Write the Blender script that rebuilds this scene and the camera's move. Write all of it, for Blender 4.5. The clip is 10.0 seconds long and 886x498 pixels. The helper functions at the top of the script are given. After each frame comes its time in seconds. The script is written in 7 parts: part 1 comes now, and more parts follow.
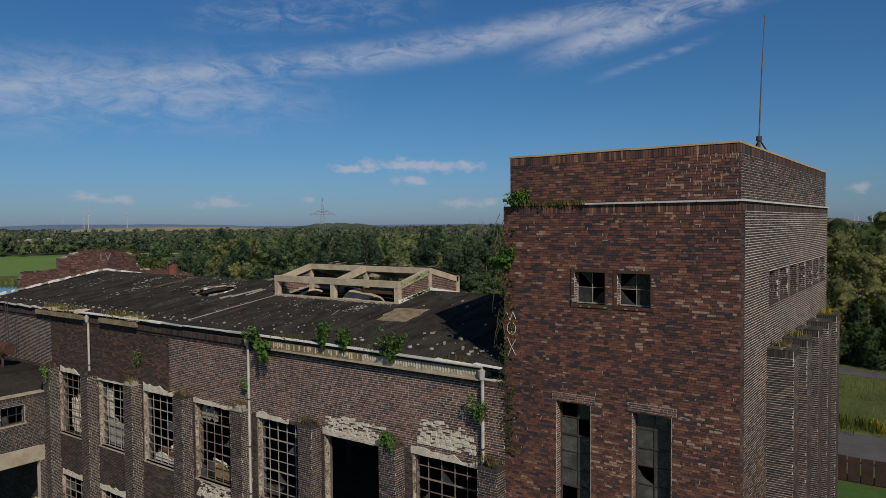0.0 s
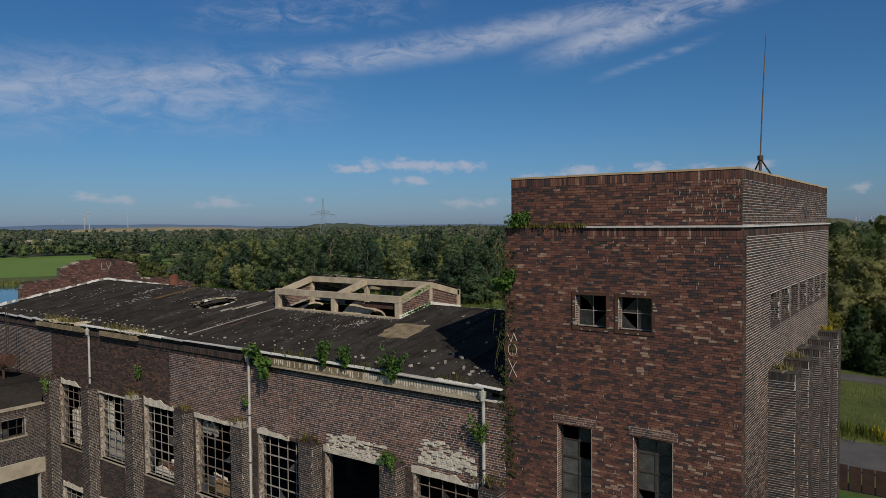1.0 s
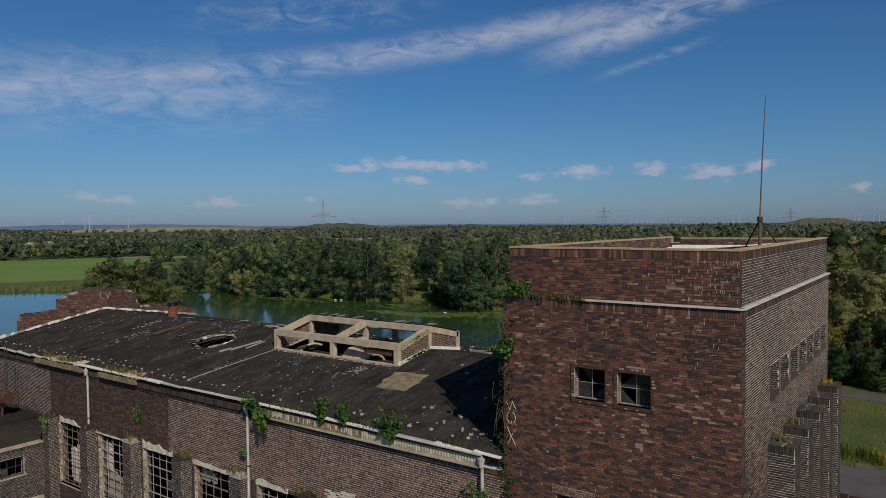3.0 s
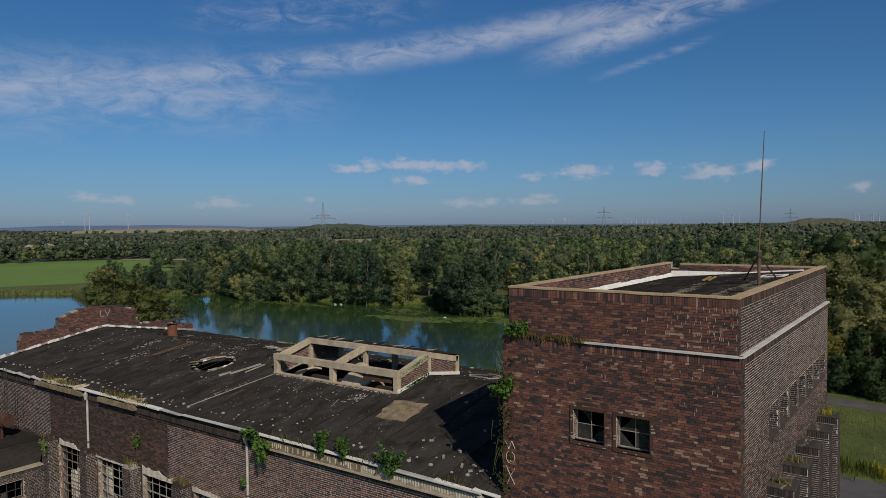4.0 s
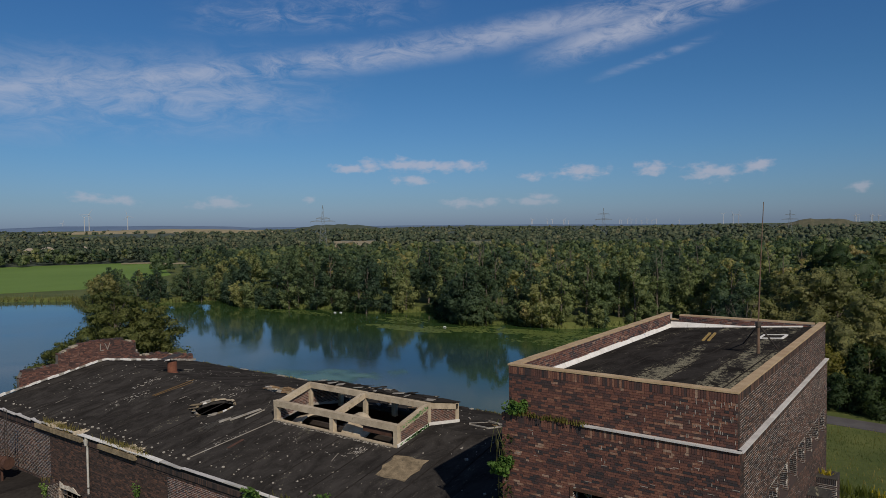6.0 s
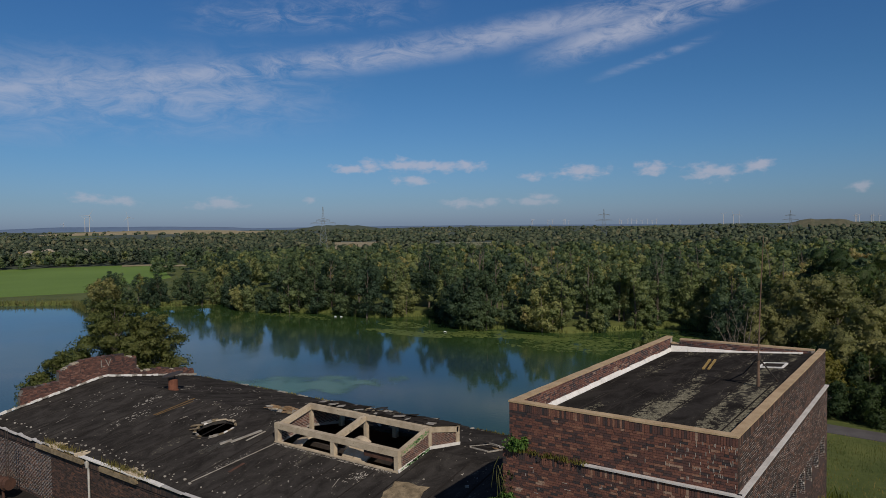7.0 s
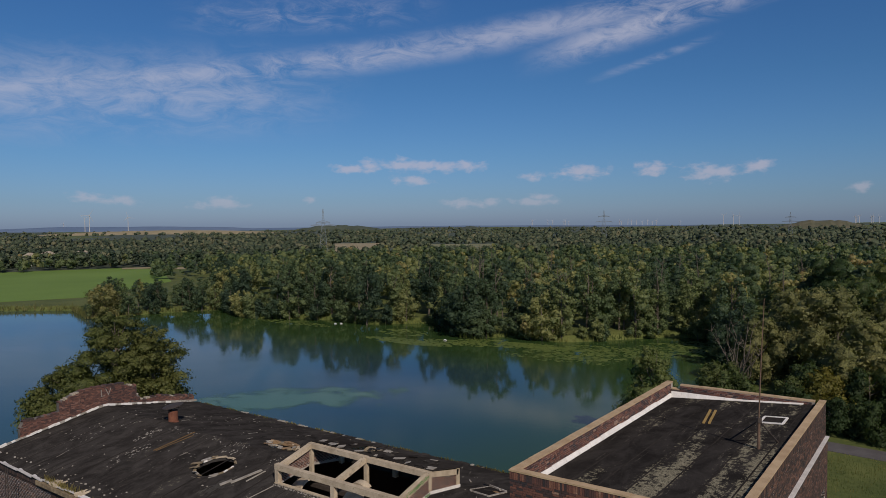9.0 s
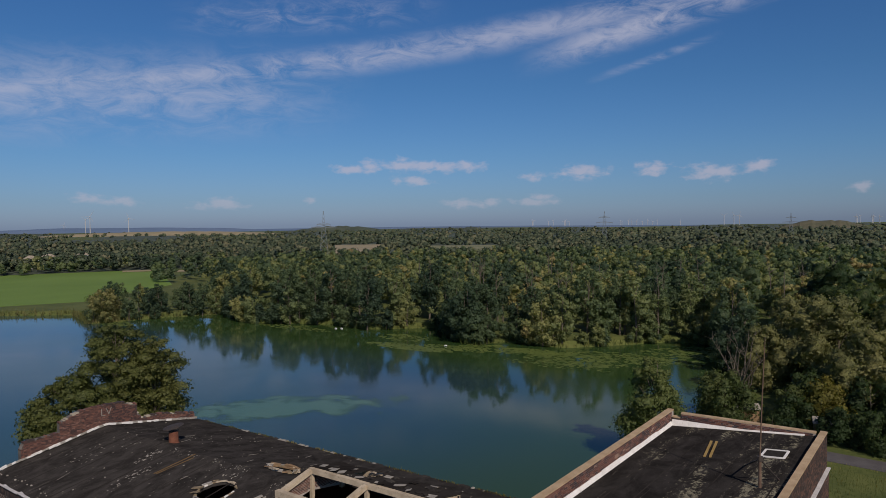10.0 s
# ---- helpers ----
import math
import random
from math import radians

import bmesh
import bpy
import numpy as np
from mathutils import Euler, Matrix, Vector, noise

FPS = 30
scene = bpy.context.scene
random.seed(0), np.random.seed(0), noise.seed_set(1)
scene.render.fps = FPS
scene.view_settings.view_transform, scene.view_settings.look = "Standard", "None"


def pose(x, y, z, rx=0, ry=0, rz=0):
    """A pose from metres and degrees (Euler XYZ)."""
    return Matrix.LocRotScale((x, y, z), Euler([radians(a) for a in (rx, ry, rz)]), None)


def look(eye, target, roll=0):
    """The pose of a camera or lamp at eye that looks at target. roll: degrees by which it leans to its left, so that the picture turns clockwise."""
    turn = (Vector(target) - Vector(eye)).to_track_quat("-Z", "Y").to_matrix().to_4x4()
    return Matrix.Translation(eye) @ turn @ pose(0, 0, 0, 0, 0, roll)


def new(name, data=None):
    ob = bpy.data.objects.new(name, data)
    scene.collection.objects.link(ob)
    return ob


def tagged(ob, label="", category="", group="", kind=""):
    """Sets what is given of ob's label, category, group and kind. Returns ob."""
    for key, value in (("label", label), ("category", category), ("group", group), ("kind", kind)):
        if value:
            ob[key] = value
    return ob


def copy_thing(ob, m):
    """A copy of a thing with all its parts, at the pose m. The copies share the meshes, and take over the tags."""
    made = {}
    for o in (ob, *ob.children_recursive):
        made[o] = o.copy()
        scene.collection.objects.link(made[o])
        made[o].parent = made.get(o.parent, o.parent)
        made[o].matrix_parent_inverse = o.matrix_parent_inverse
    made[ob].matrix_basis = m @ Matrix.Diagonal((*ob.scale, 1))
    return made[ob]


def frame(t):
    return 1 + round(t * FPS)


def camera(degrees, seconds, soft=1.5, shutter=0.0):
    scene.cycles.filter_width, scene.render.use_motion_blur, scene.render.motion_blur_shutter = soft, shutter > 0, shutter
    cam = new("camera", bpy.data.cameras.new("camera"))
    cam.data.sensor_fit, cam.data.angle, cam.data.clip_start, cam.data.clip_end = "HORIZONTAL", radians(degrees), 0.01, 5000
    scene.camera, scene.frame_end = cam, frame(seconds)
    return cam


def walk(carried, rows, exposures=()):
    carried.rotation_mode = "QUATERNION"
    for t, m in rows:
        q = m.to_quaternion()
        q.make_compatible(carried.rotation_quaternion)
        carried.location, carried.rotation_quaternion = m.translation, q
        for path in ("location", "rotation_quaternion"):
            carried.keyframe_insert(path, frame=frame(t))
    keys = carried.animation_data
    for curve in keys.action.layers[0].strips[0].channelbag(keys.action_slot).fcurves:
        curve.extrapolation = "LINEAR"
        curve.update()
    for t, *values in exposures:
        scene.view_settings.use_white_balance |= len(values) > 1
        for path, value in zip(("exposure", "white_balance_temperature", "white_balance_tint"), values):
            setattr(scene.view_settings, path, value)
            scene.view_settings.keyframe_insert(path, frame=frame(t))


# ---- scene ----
cam = camera(65.5, 10.0, soft=0.7)
PATH = [
    (0, (-0.038, -0.131, 19.207), (-1.193, 1.5, 19.134), -0.5),
    (0.5, (-0.041, -0.108, 19.479), (-1.197, 1.523, 19.405), -0.5),
    (1, (-0.072, -0.094, 19.892), (-1.228, 1.536, 19.819), -0.5),
    (1.5, (-0.083, -0.059, 20.395), (-1.24, 1.571, 20.322), -0.5),
    (2, (-0.086, -0.018, 20.967), (-1.243, 1.612, 20.894), -0.5),
    (2.5, (-0.097, 0.032, 21.498), (-1.254, 1.662, 21.424), -0.5),
    (4, (-0.083, 0.128, 23.318), (-1.24, 1.758, 23.244), -0.6),
    (4.5, (-0.093, 0.15, 23.971), (-1.249, 1.78, 23.897), -0.6),
    (5, (-0.092, 0.163, 24.62), (-1.249, 1.793, 24.546), -0.6),
    (5.5, (-0.1, 0.187, 25.197), (-1.256, 1.817, 25.123), -0.6),
    (7, (-0.086, 0.185, 26.954), (-1.243, 1.815, 26.881), -0.7),
    (7.5, (-0.1, 0.207, 27.486), (-1.257, 1.837, 27.413), -0.7),
    (8, (-0.114, 0.237, 28.003), (-1.271, 1.866, 27.931), -0.7),
    (8.5, (-0.116, 0.235, 28.509), (-1.273, 1.865, 28.436), -0.7),
    (9, (-0.136, 0.258, 29.147), (-1.293, 1.888, 29.074), -0.6),
    (9.5, (-0.137, 0.282, 29.826), (-1.295, 1.911, 29.754), -0.6),
    (10, (-0.164, 0.344, 30.502), (-1.322, 1.973, 30.43), -0.7),
]
# the camera's picture turns slightly rosier as it climbs
walk(cam, [(t, look(eye, target, roll)) for t, eye, target, roll in PATH], [(0, 0.0, 6500, 9), (5.5, 0.0, 6500, 11), (8, 0.0, 6500, 14), (10, 0.0, 6500, 17)])

# ---- light ----
SUN = Vector((6.18, -4.33, 5.91)).normalized()
ELEV, AZIM = math.asin(SUN.z), math.atan2(SUN.x, SUN.y)
sun = new("sun", bpy.data.lights.new("sun", "SUN"))
sun.data.energy, sun.data.angle, sun.data.color = 3.3, radians(0.5), (1.0, 0.89, 0.74)
sun.matrix_basis = look((60, -60, 80), Vector((60, -60, 80)) - SUN)

world = bpy.data.worlds.new("sky")
scene.world = world
world.use_nodes = True


class Nodes:
    """Short-hand for building a node tree."""

    def __init__(self, tree):
        self.tree = tree
        tree.nodes.clear()

    def add(self, kind, **values):
        node = self.tree.nodes.new(kind)
        for key, value in values.items():
            if key in node.inputs:
                self.link(node.inputs[key], value)
            else:
                setattr(node, key, value)
        return node

    def link(self, socket, value):
        if isinstance(value, bpy.types.NodeSocket):
            self.tree.links.new(value, socket)
        else:
            socket.default_value = value

    def math(self, op, a, b=0.0, c=0.0, clamp=False):
        node = self.tree.nodes.new("ShaderNodeMath")
        node.operation, node.use_clamp = op, clamp
        for socket, value in zip(node.inputs, (a, b, c)):
            self.link(socket, value)
        return node.outputs[0]

    def step(self, value, low, high):
        node = self.tree.nodes.new("ShaderNodeMapRange")
        node.interpolation_type = "SMOOTHSTEP"
        self.link(node.inputs[0], value)
        node.inputs[1].default_value, node.inputs[2].default_value = low, high
        return node.outputs[0]

    def noise(self, vector, scale, detail=4.0, rough=0.55, distortion=0.0):
        node = self.tree.nodes.new("ShaderNodeTexNoise")
        self.link(node.inputs["Vector"], vector)
        for key, value in (("Scale", scale), ("Detail", detail), ("Roughness", rough), ("Distortion", distortion)):
            node.inputs[key].default_value = value
        return node.outputs["Fac"]

    def mix(self, fac, a, b, blend="MIX"):
        node = self.tree.nodes.new("ShaderNodeMix")
        node.data_type, node.blend_type = "RGBA", blend
        self.link(node.inputs[0], fac)
        for socket, value in ((node.inputs[6], a), (node.inputs[7], b)):
            self.link(socket, value if isinstance(value, bpy.types.NodeSocket) else (*value[:3], 1.0))
        return node.outputs[2]

    def ramp(self, fac, stops):
        node = self.tree.nodes.new("ShaderNodeValToRGB")
        self.link(node.inputs[0], fac)
        ramp = node.color_ramp
        while len(ramp.elements) < len(stops):
            ramp.elements.new(0.5)
        for element, (at, colour) in zip(ramp.elements, stops):
            element.position, element.color = at, (*colour[:3], 1.0)
        return node.outputs[0]

    def scaled(self, vector, x, y, z):
        node = self.tree.nodes.new("ShaderNodeVectorMath")
        node.operation = "MULTIPLY"
        self.link(node.inputs[0], vector)
        node.inputs[1].default_value = (x, y, z)
        return node.outputs[0]


def build_sky():
    """Clear blue sky with thin high streaks and a row of small low clouds."""
    n = Nodes(world.node_tree)
    sky = n.add("ShaderNodeTexSky", sky_type="NISHITA", sun_disc=False, sun_elevation=ELEV, sun_rotation=AZIM,
                altitude=50.0, air_density=1.0, dust_density=0.6, ozone_density=2.0)
    way = n.add("ShaderNodeTexCoord").outputs["Generated"]
    split = n.add("ShaderNodeSeparateXYZ", Vector=way)
    x, y, z = split.outputs
    # degrees left of +y, and degrees up
    left = n.math("MULTIPLY", n.math("ARCTAN2", n.math("MULTIPLY", x, -1.0), y), 57.2958)
    up = n.math("MULTIPLY", n.math("ARCSINE", z), 57.2958)
    flat = n.add("ShaderNodeCombineXYZ", X=left, Y=up).outputs[0]
    wisp = n.noise(n.scaled(flat, 0.05, 0.22, 1.0), 1.0, 8.0, 0.62, 0.6)
    fine = n.noise(n.scaled(flat, 0.32, 0.85, 1.0), 1.0, 8.0, 0.7, 0.9)
    cover = n.math("MULTIPLY_ADD", fine, 0.55, n.math("MULTIPLY", wisp, 0.45))
    total = None

    def streak(slope, height, width, gain):
        # a long band that climbs to the right
        line = n.math("MULTIPLY_ADD", left, slope, height)
        away = n.math("ABSOLUTE", n.math("SUBTRACT", up, line))
        band = n.math("SUBTRACT", 1.0, n.step(away, 0.0, width))
        return n.math("MULTIPLY", band, n.math("MULTIPLY", n.step(cover, 0.36, 0.64), gain))

    broad = n.math("SUBTRACT", 1.0, n.step(left, 40.0, 54.0))
    east = n.math("SUBTRACT", 1.0, n.step(left, 22.0, 30.0))
    middle = n.math("MULTIPLY", n.step(left, 34.0, 42.0), n.math("SUBTRACT", 1.0, n.step(left, 50.0, 58.0)))
    total = streak(-0.14, 19.3, 1.8, 0.52)
    wide = n.math("MULTIPLY", streak(-0.06, 13.6, 4.6, 0.42), n.math("SUBTRACT", 1.0, broad))
    second = n.math("MULTIPLY", streak(-0.235, 19.7, 1.9, 0.62), east)
    third = n.math("MULTIPLY", streak(-0.08, 20.2, 1.8, 0.45), middle)
    thin = n.math("MULTIPLY", streak(-0.27, 17.6, 0.5, 0.35), n.math("MULTIPLY", n.step(left, 13.0, 16.0), n.math("SUBTRACT", 1.0, n.step(left, 20.0, 24.0))))
    for band in (wide, second, third, thin):
        total = n.math("MAXIMUM", total, band)
    puff = n.noise(n.scaled(flat, 0.9, 1.7, 1.0), 1.0, 6.0, 0.55, 0.2)
    for at, height, half, thick in LOW_CLOUDS:
        across = n.math("DIVIDE", n.math("SUBTRACT", left, at), half)
        over = n.math("DIVIDE", n.math("SUBTRACT", up, height), thick)
        away = n.math("SQRT", n.math("ADD", n.math("MULTIPLY", across, across), n.math("MULTIPLY", over, over)))
        body = n.math("SUBTRACT", n.math("MULTIPLY_ADD", puff, 2.6, -0.22), away)
        total = n.math("MAXIMUM", total, n.math("MULTIPLY", n.step(body, -0.1, 1.0), 0.18 + 0.34 * min(1.0, height / 4.0)))
    # deep clear air: bluer and darker higher up
    depth = n.ramp(n.math("DIVIDE", up, 40.0, clamp=True), [(0.0, (0.285, 0.392, 0.68)), (0.05, (0.252, 0.380, 0.61)), (0.14, (0.222, 0.39, 0.59)), (0.28, (0.188, 0.382, 0.565)), (0.45, (0.175, 0.380, 0.59)), (0.7, (0.27, 0.36, 0.48)), (1.0, (0.34, 0.37, 0.44))])
    air = n.mix(1.0, sky.outputs[0], depth, "MULTIPLY")
    lit = n.mix(total, air, n.mix(n.step(up, 4.0, 9.0), (4.6, 4.25, 4.65), (4.6, 4.7, 5.3)))
    back = n.add("ShaderNodeBackground", Color=lit, Strength=0.11)
    n.add("ShaderNodeOutputWorld", Surface=back.outputs[0])


# degrees left of +y, degrees up, half width, half height
LOW_CLOUDS = [(42.9, 4.6, 1.6, 0.42), (41.3, 4.85, 1.0, 0.6), (38.9, 4.85, 1.5, 0.72), (37.0, 4.75, 1.9, 0.55), (35.3, 4.7, 1.5, 0.5), (33.2, 4.72, 1.4, 0.55), (37.7, 3.6, 1.7, 0.4), (53.2, 1.75, 2.2, 0.45), (52.8, 2.0, 1.0, 0.5), (62.7, 2.2, 1.1, 0.45),
              (60.3, 2.0, 1.4, 0.45), (27.9, 3.75, 1.0, 0.42), (24.0, 4.1, 2.3, 0.62), (18.4, 4.25, 1.4, 0.6), (14.1, 3.75, 2.2, 0.72), (10.8, 4.1, 1.4, 0.55),
              (33.6, 1.65, 2.3, 0.4), (27.7, 1.75, 2.2, 0.4), (27.3, 2.1, 1.0, 0.5), (46.2, 2.0, 0.5, 0.3), (31.3, 1.75, 1.0, 0.35), (4.2, 2.3, 0.8, 0.4)]
build_sky()


# ---- materials ----
def surface(name, dark, light, scale=1.0, rough=0.85, bump=0.3, grain=40.0, metallic=0.0, specular=0.3, third=None, amount=0.0, stretch=(1, 1, 1)):
    """A surface of two tones at a large scale, grain at a small one, and relief; third: stains with an outline of their own."""
    m = bpy.data.materials.new(name)
    m.use_nodes = True
    n = Nodes(m.node_tree)
    at = n.scaled(n.add("ShaderNodeTexCoord").outputs["Object"], *stretch)
    broad = n.noise(at, scale, 5.0, 0.6)
    fine = n.noise(at, grain, 4.0, 0.6)
    colour = n.mix(n.step(n.math("MULTIPLY_ADD", fine, 0.45, n.math("MULTIPLY", broad, 0.75)), 0.4, 0.8), dark, light)
    if third:
        stain = n.noise(n.scaled(at, 1.3, 1.3, 1.3), scale * 2.7, 7.0, 0.68, 0.5)
        colour = n.mix(n.step(stain, 0.72 - amount * 0.35, 0.78 - amount * 0.3), colour, third)
    relief = n.add("ShaderNodeBump", Strength=bump, Distance=0.02, Height=n.math("MULTIPLY_ADD", fine, 0.6, broad))
    shader = n.add("ShaderNodeBsdfPrincipled", Roughness=rough, Metallic=metallic, Normal=relief.outputs[0])
    shader.inputs["Specular IOR Level"].default_value = specular
    n.link(shader.inputs["Base Color"], colour)
    n.add("ShaderNodeOutputMaterial", Surface=shader.outputs[0])
    return m


def brick_surface(name, stops, single=False, rough=0.8):
    """Fired bricks, each of its own tone: by island, or by object for bricks that stand alone."""
    m = bpy.data.materials.new(name)
    m.use_nodes = True
    n = Nodes(m.node_tree)
    at = n.add("ShaderNodeTexCoord").outputs["Object"]
    if single:
        pick = n.add("ShaderNodeObjectInfo").outputs["Random"]
    else:
        pick = n.add("ShaderNodeNewGeometry").outputs["Random Per Island"]
    broad = n.noise(at, 0.45, 5.0, 0.6)
    drift = n.math("MULTIPLY_ADD", n.math("SUBTRACT", broad, 0.5), 0.9, pick, clamp=True)
    tone = n.ramp(drift, stops)
    fine = n.noise(at, 28.0, 4.0, 0.65)
    tone = n.mix(n.step(fine, 0.35, 0.7), n.mix(0.45, tone, (0.02, 0.016, 0.016)), tone)
    relief = n.add("ShaderNodeBump", Strength=0.4, Distance=0.01, Height=fine)
    shader = n.add("ShaderNodeBsdfPrincipled", Roughness=rough, Normal=relief.outputs[0])
    shader.inputs["Specular IOR Level"].default_value = 0.35
    n.link(shader.inputs["Base Color"], tone)
    n.add("ShaderNodeOutputMaterial", Surface=shader.outputs[0])
    return m


def leaf_surface(name, stops, light=0.42, ragged=0.0):
    """Leaves, toned clump by clump and tree by tree, that let some light through."""
    m = bpy.data.materials.new(name)
    m.use_nodes = True
    n = Nodes(m.node_tree)
    own = n.add("ShaderNodeNewGeometry").outputs["Random Per Island"]
    tree = n.add("ShaderNodeObjectInfo").outputs["Random"]
    at = n.add("ShaderNodeNewGeometry").outputs["Position"]
    cells = n.add("ShaderNodeTexVoronoi", voronoi_dimensions="2D", Scale=0.105, Randomness=1.0)
    n.link(cells.inputs["Vector"], at)
    crown = n.add("ShaderNodeSeparateXYZ", Vector=cells.outputs["Color"]).outputs[0]
    wide = n.step(n.noise(at, 0.016, 2.0, 0.5), 0.35, 0.65)
    pick = n.math("ADD", n.math("MULTIPLY", own, 0.12), n.math("ADD", n.math("MULTIPLY", tree, 0.24), n.math("MULTIPLY_ADD", n.math("POWER", crown, 1.3), 0.86, n.math("MULTIPLY_ADD", wide, 0.30, -0.35))), clamp=True)
    spray = n.noise(n.add("ShaderNodeTexCoord").outputs["Object"], max(ragged, 4.0) * 0.35, 3.0, 0.7)
    tone = n.mix(1.0, n.ramp(pick, stops), n.ramp(spray, [(0.3, (0.62, 0.66, 0.7)), (0.7, (1.4, 1.36, 1.25))]), "MULTIPLY")
    a = n.add("ShaderNodeBsdfPrincipled", Roughness=0.6)
    a.inputs["Specular IOR Level"].default_value = 0.25
    n.link(a.inputs["Base Color"], tone)
    b = n.add("ShaderNodeBsdfTranslucent")
    n.link(b.inputs["Color"], n.mix(1.0, tone, (1.0, 1.15, 0.5), "MULTIPLY"))
    both = n.add("ShaderNodeMixShader")
    n.link(both.inputs[0], light)
    n.link(both.inputs[1], a.outputs[0])
    n.link(both.inputs[2], b.outputs[0])
    out = both.outputs[0]
    if ragged:
        # gaps between the leaves of a clump
        gap = n.step(n.noise(n.add("ShaderNodeTexCoord").outputs["Object"], ragged, 1.0, 0.5), 0.43, 0.46)
        torn = n.add("ShaderNodeMixShader")
        n.link(torn.inputs[0], gap)
        n.link(torn.inputs[1], n.add("ShaderNodeBsdfTransparent").outputs[0])
        n.link(torn.inputs[2], out)
        out = torn.outputs[0]
    n.add("ShaderNodeOutputMaterial", Surface=out)
    return m


CLINKER = [(0.0, (0.039, 0.036, 0.041)), (0.2, (0.082, 0.049, 0.046)), (0.42, (0.136, 0.062, 0.050)), (0.65, (0.186, 0.080, 0.058)), (0.86, (0.224, 0.100, 0.070)), (0.96, (0.30, 0.150, 0.098)), (1.0, (0.40, 0.27, 0.20))]
SOOTY = [(0.0, (0.022, 0.020, 0.021)), (0.4, (0.046, 0.036, 0.034)), (0.75, (0.080, 0.053, 0.045)), (1.0, (0.135, 0.080, 0.060))]
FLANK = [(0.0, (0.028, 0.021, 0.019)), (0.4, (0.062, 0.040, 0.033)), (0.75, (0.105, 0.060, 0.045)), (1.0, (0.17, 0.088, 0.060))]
HALL = [(0.0, (0.056, 0.036, 0.034)), (0.35, (0.112, 0.056, 0.046)), (0.7, (0.17, 0.080, 0.060)), (0.9, (0.23, 0.105, 0.072)), (1.0, (0.27, 0.15, 0.115))]
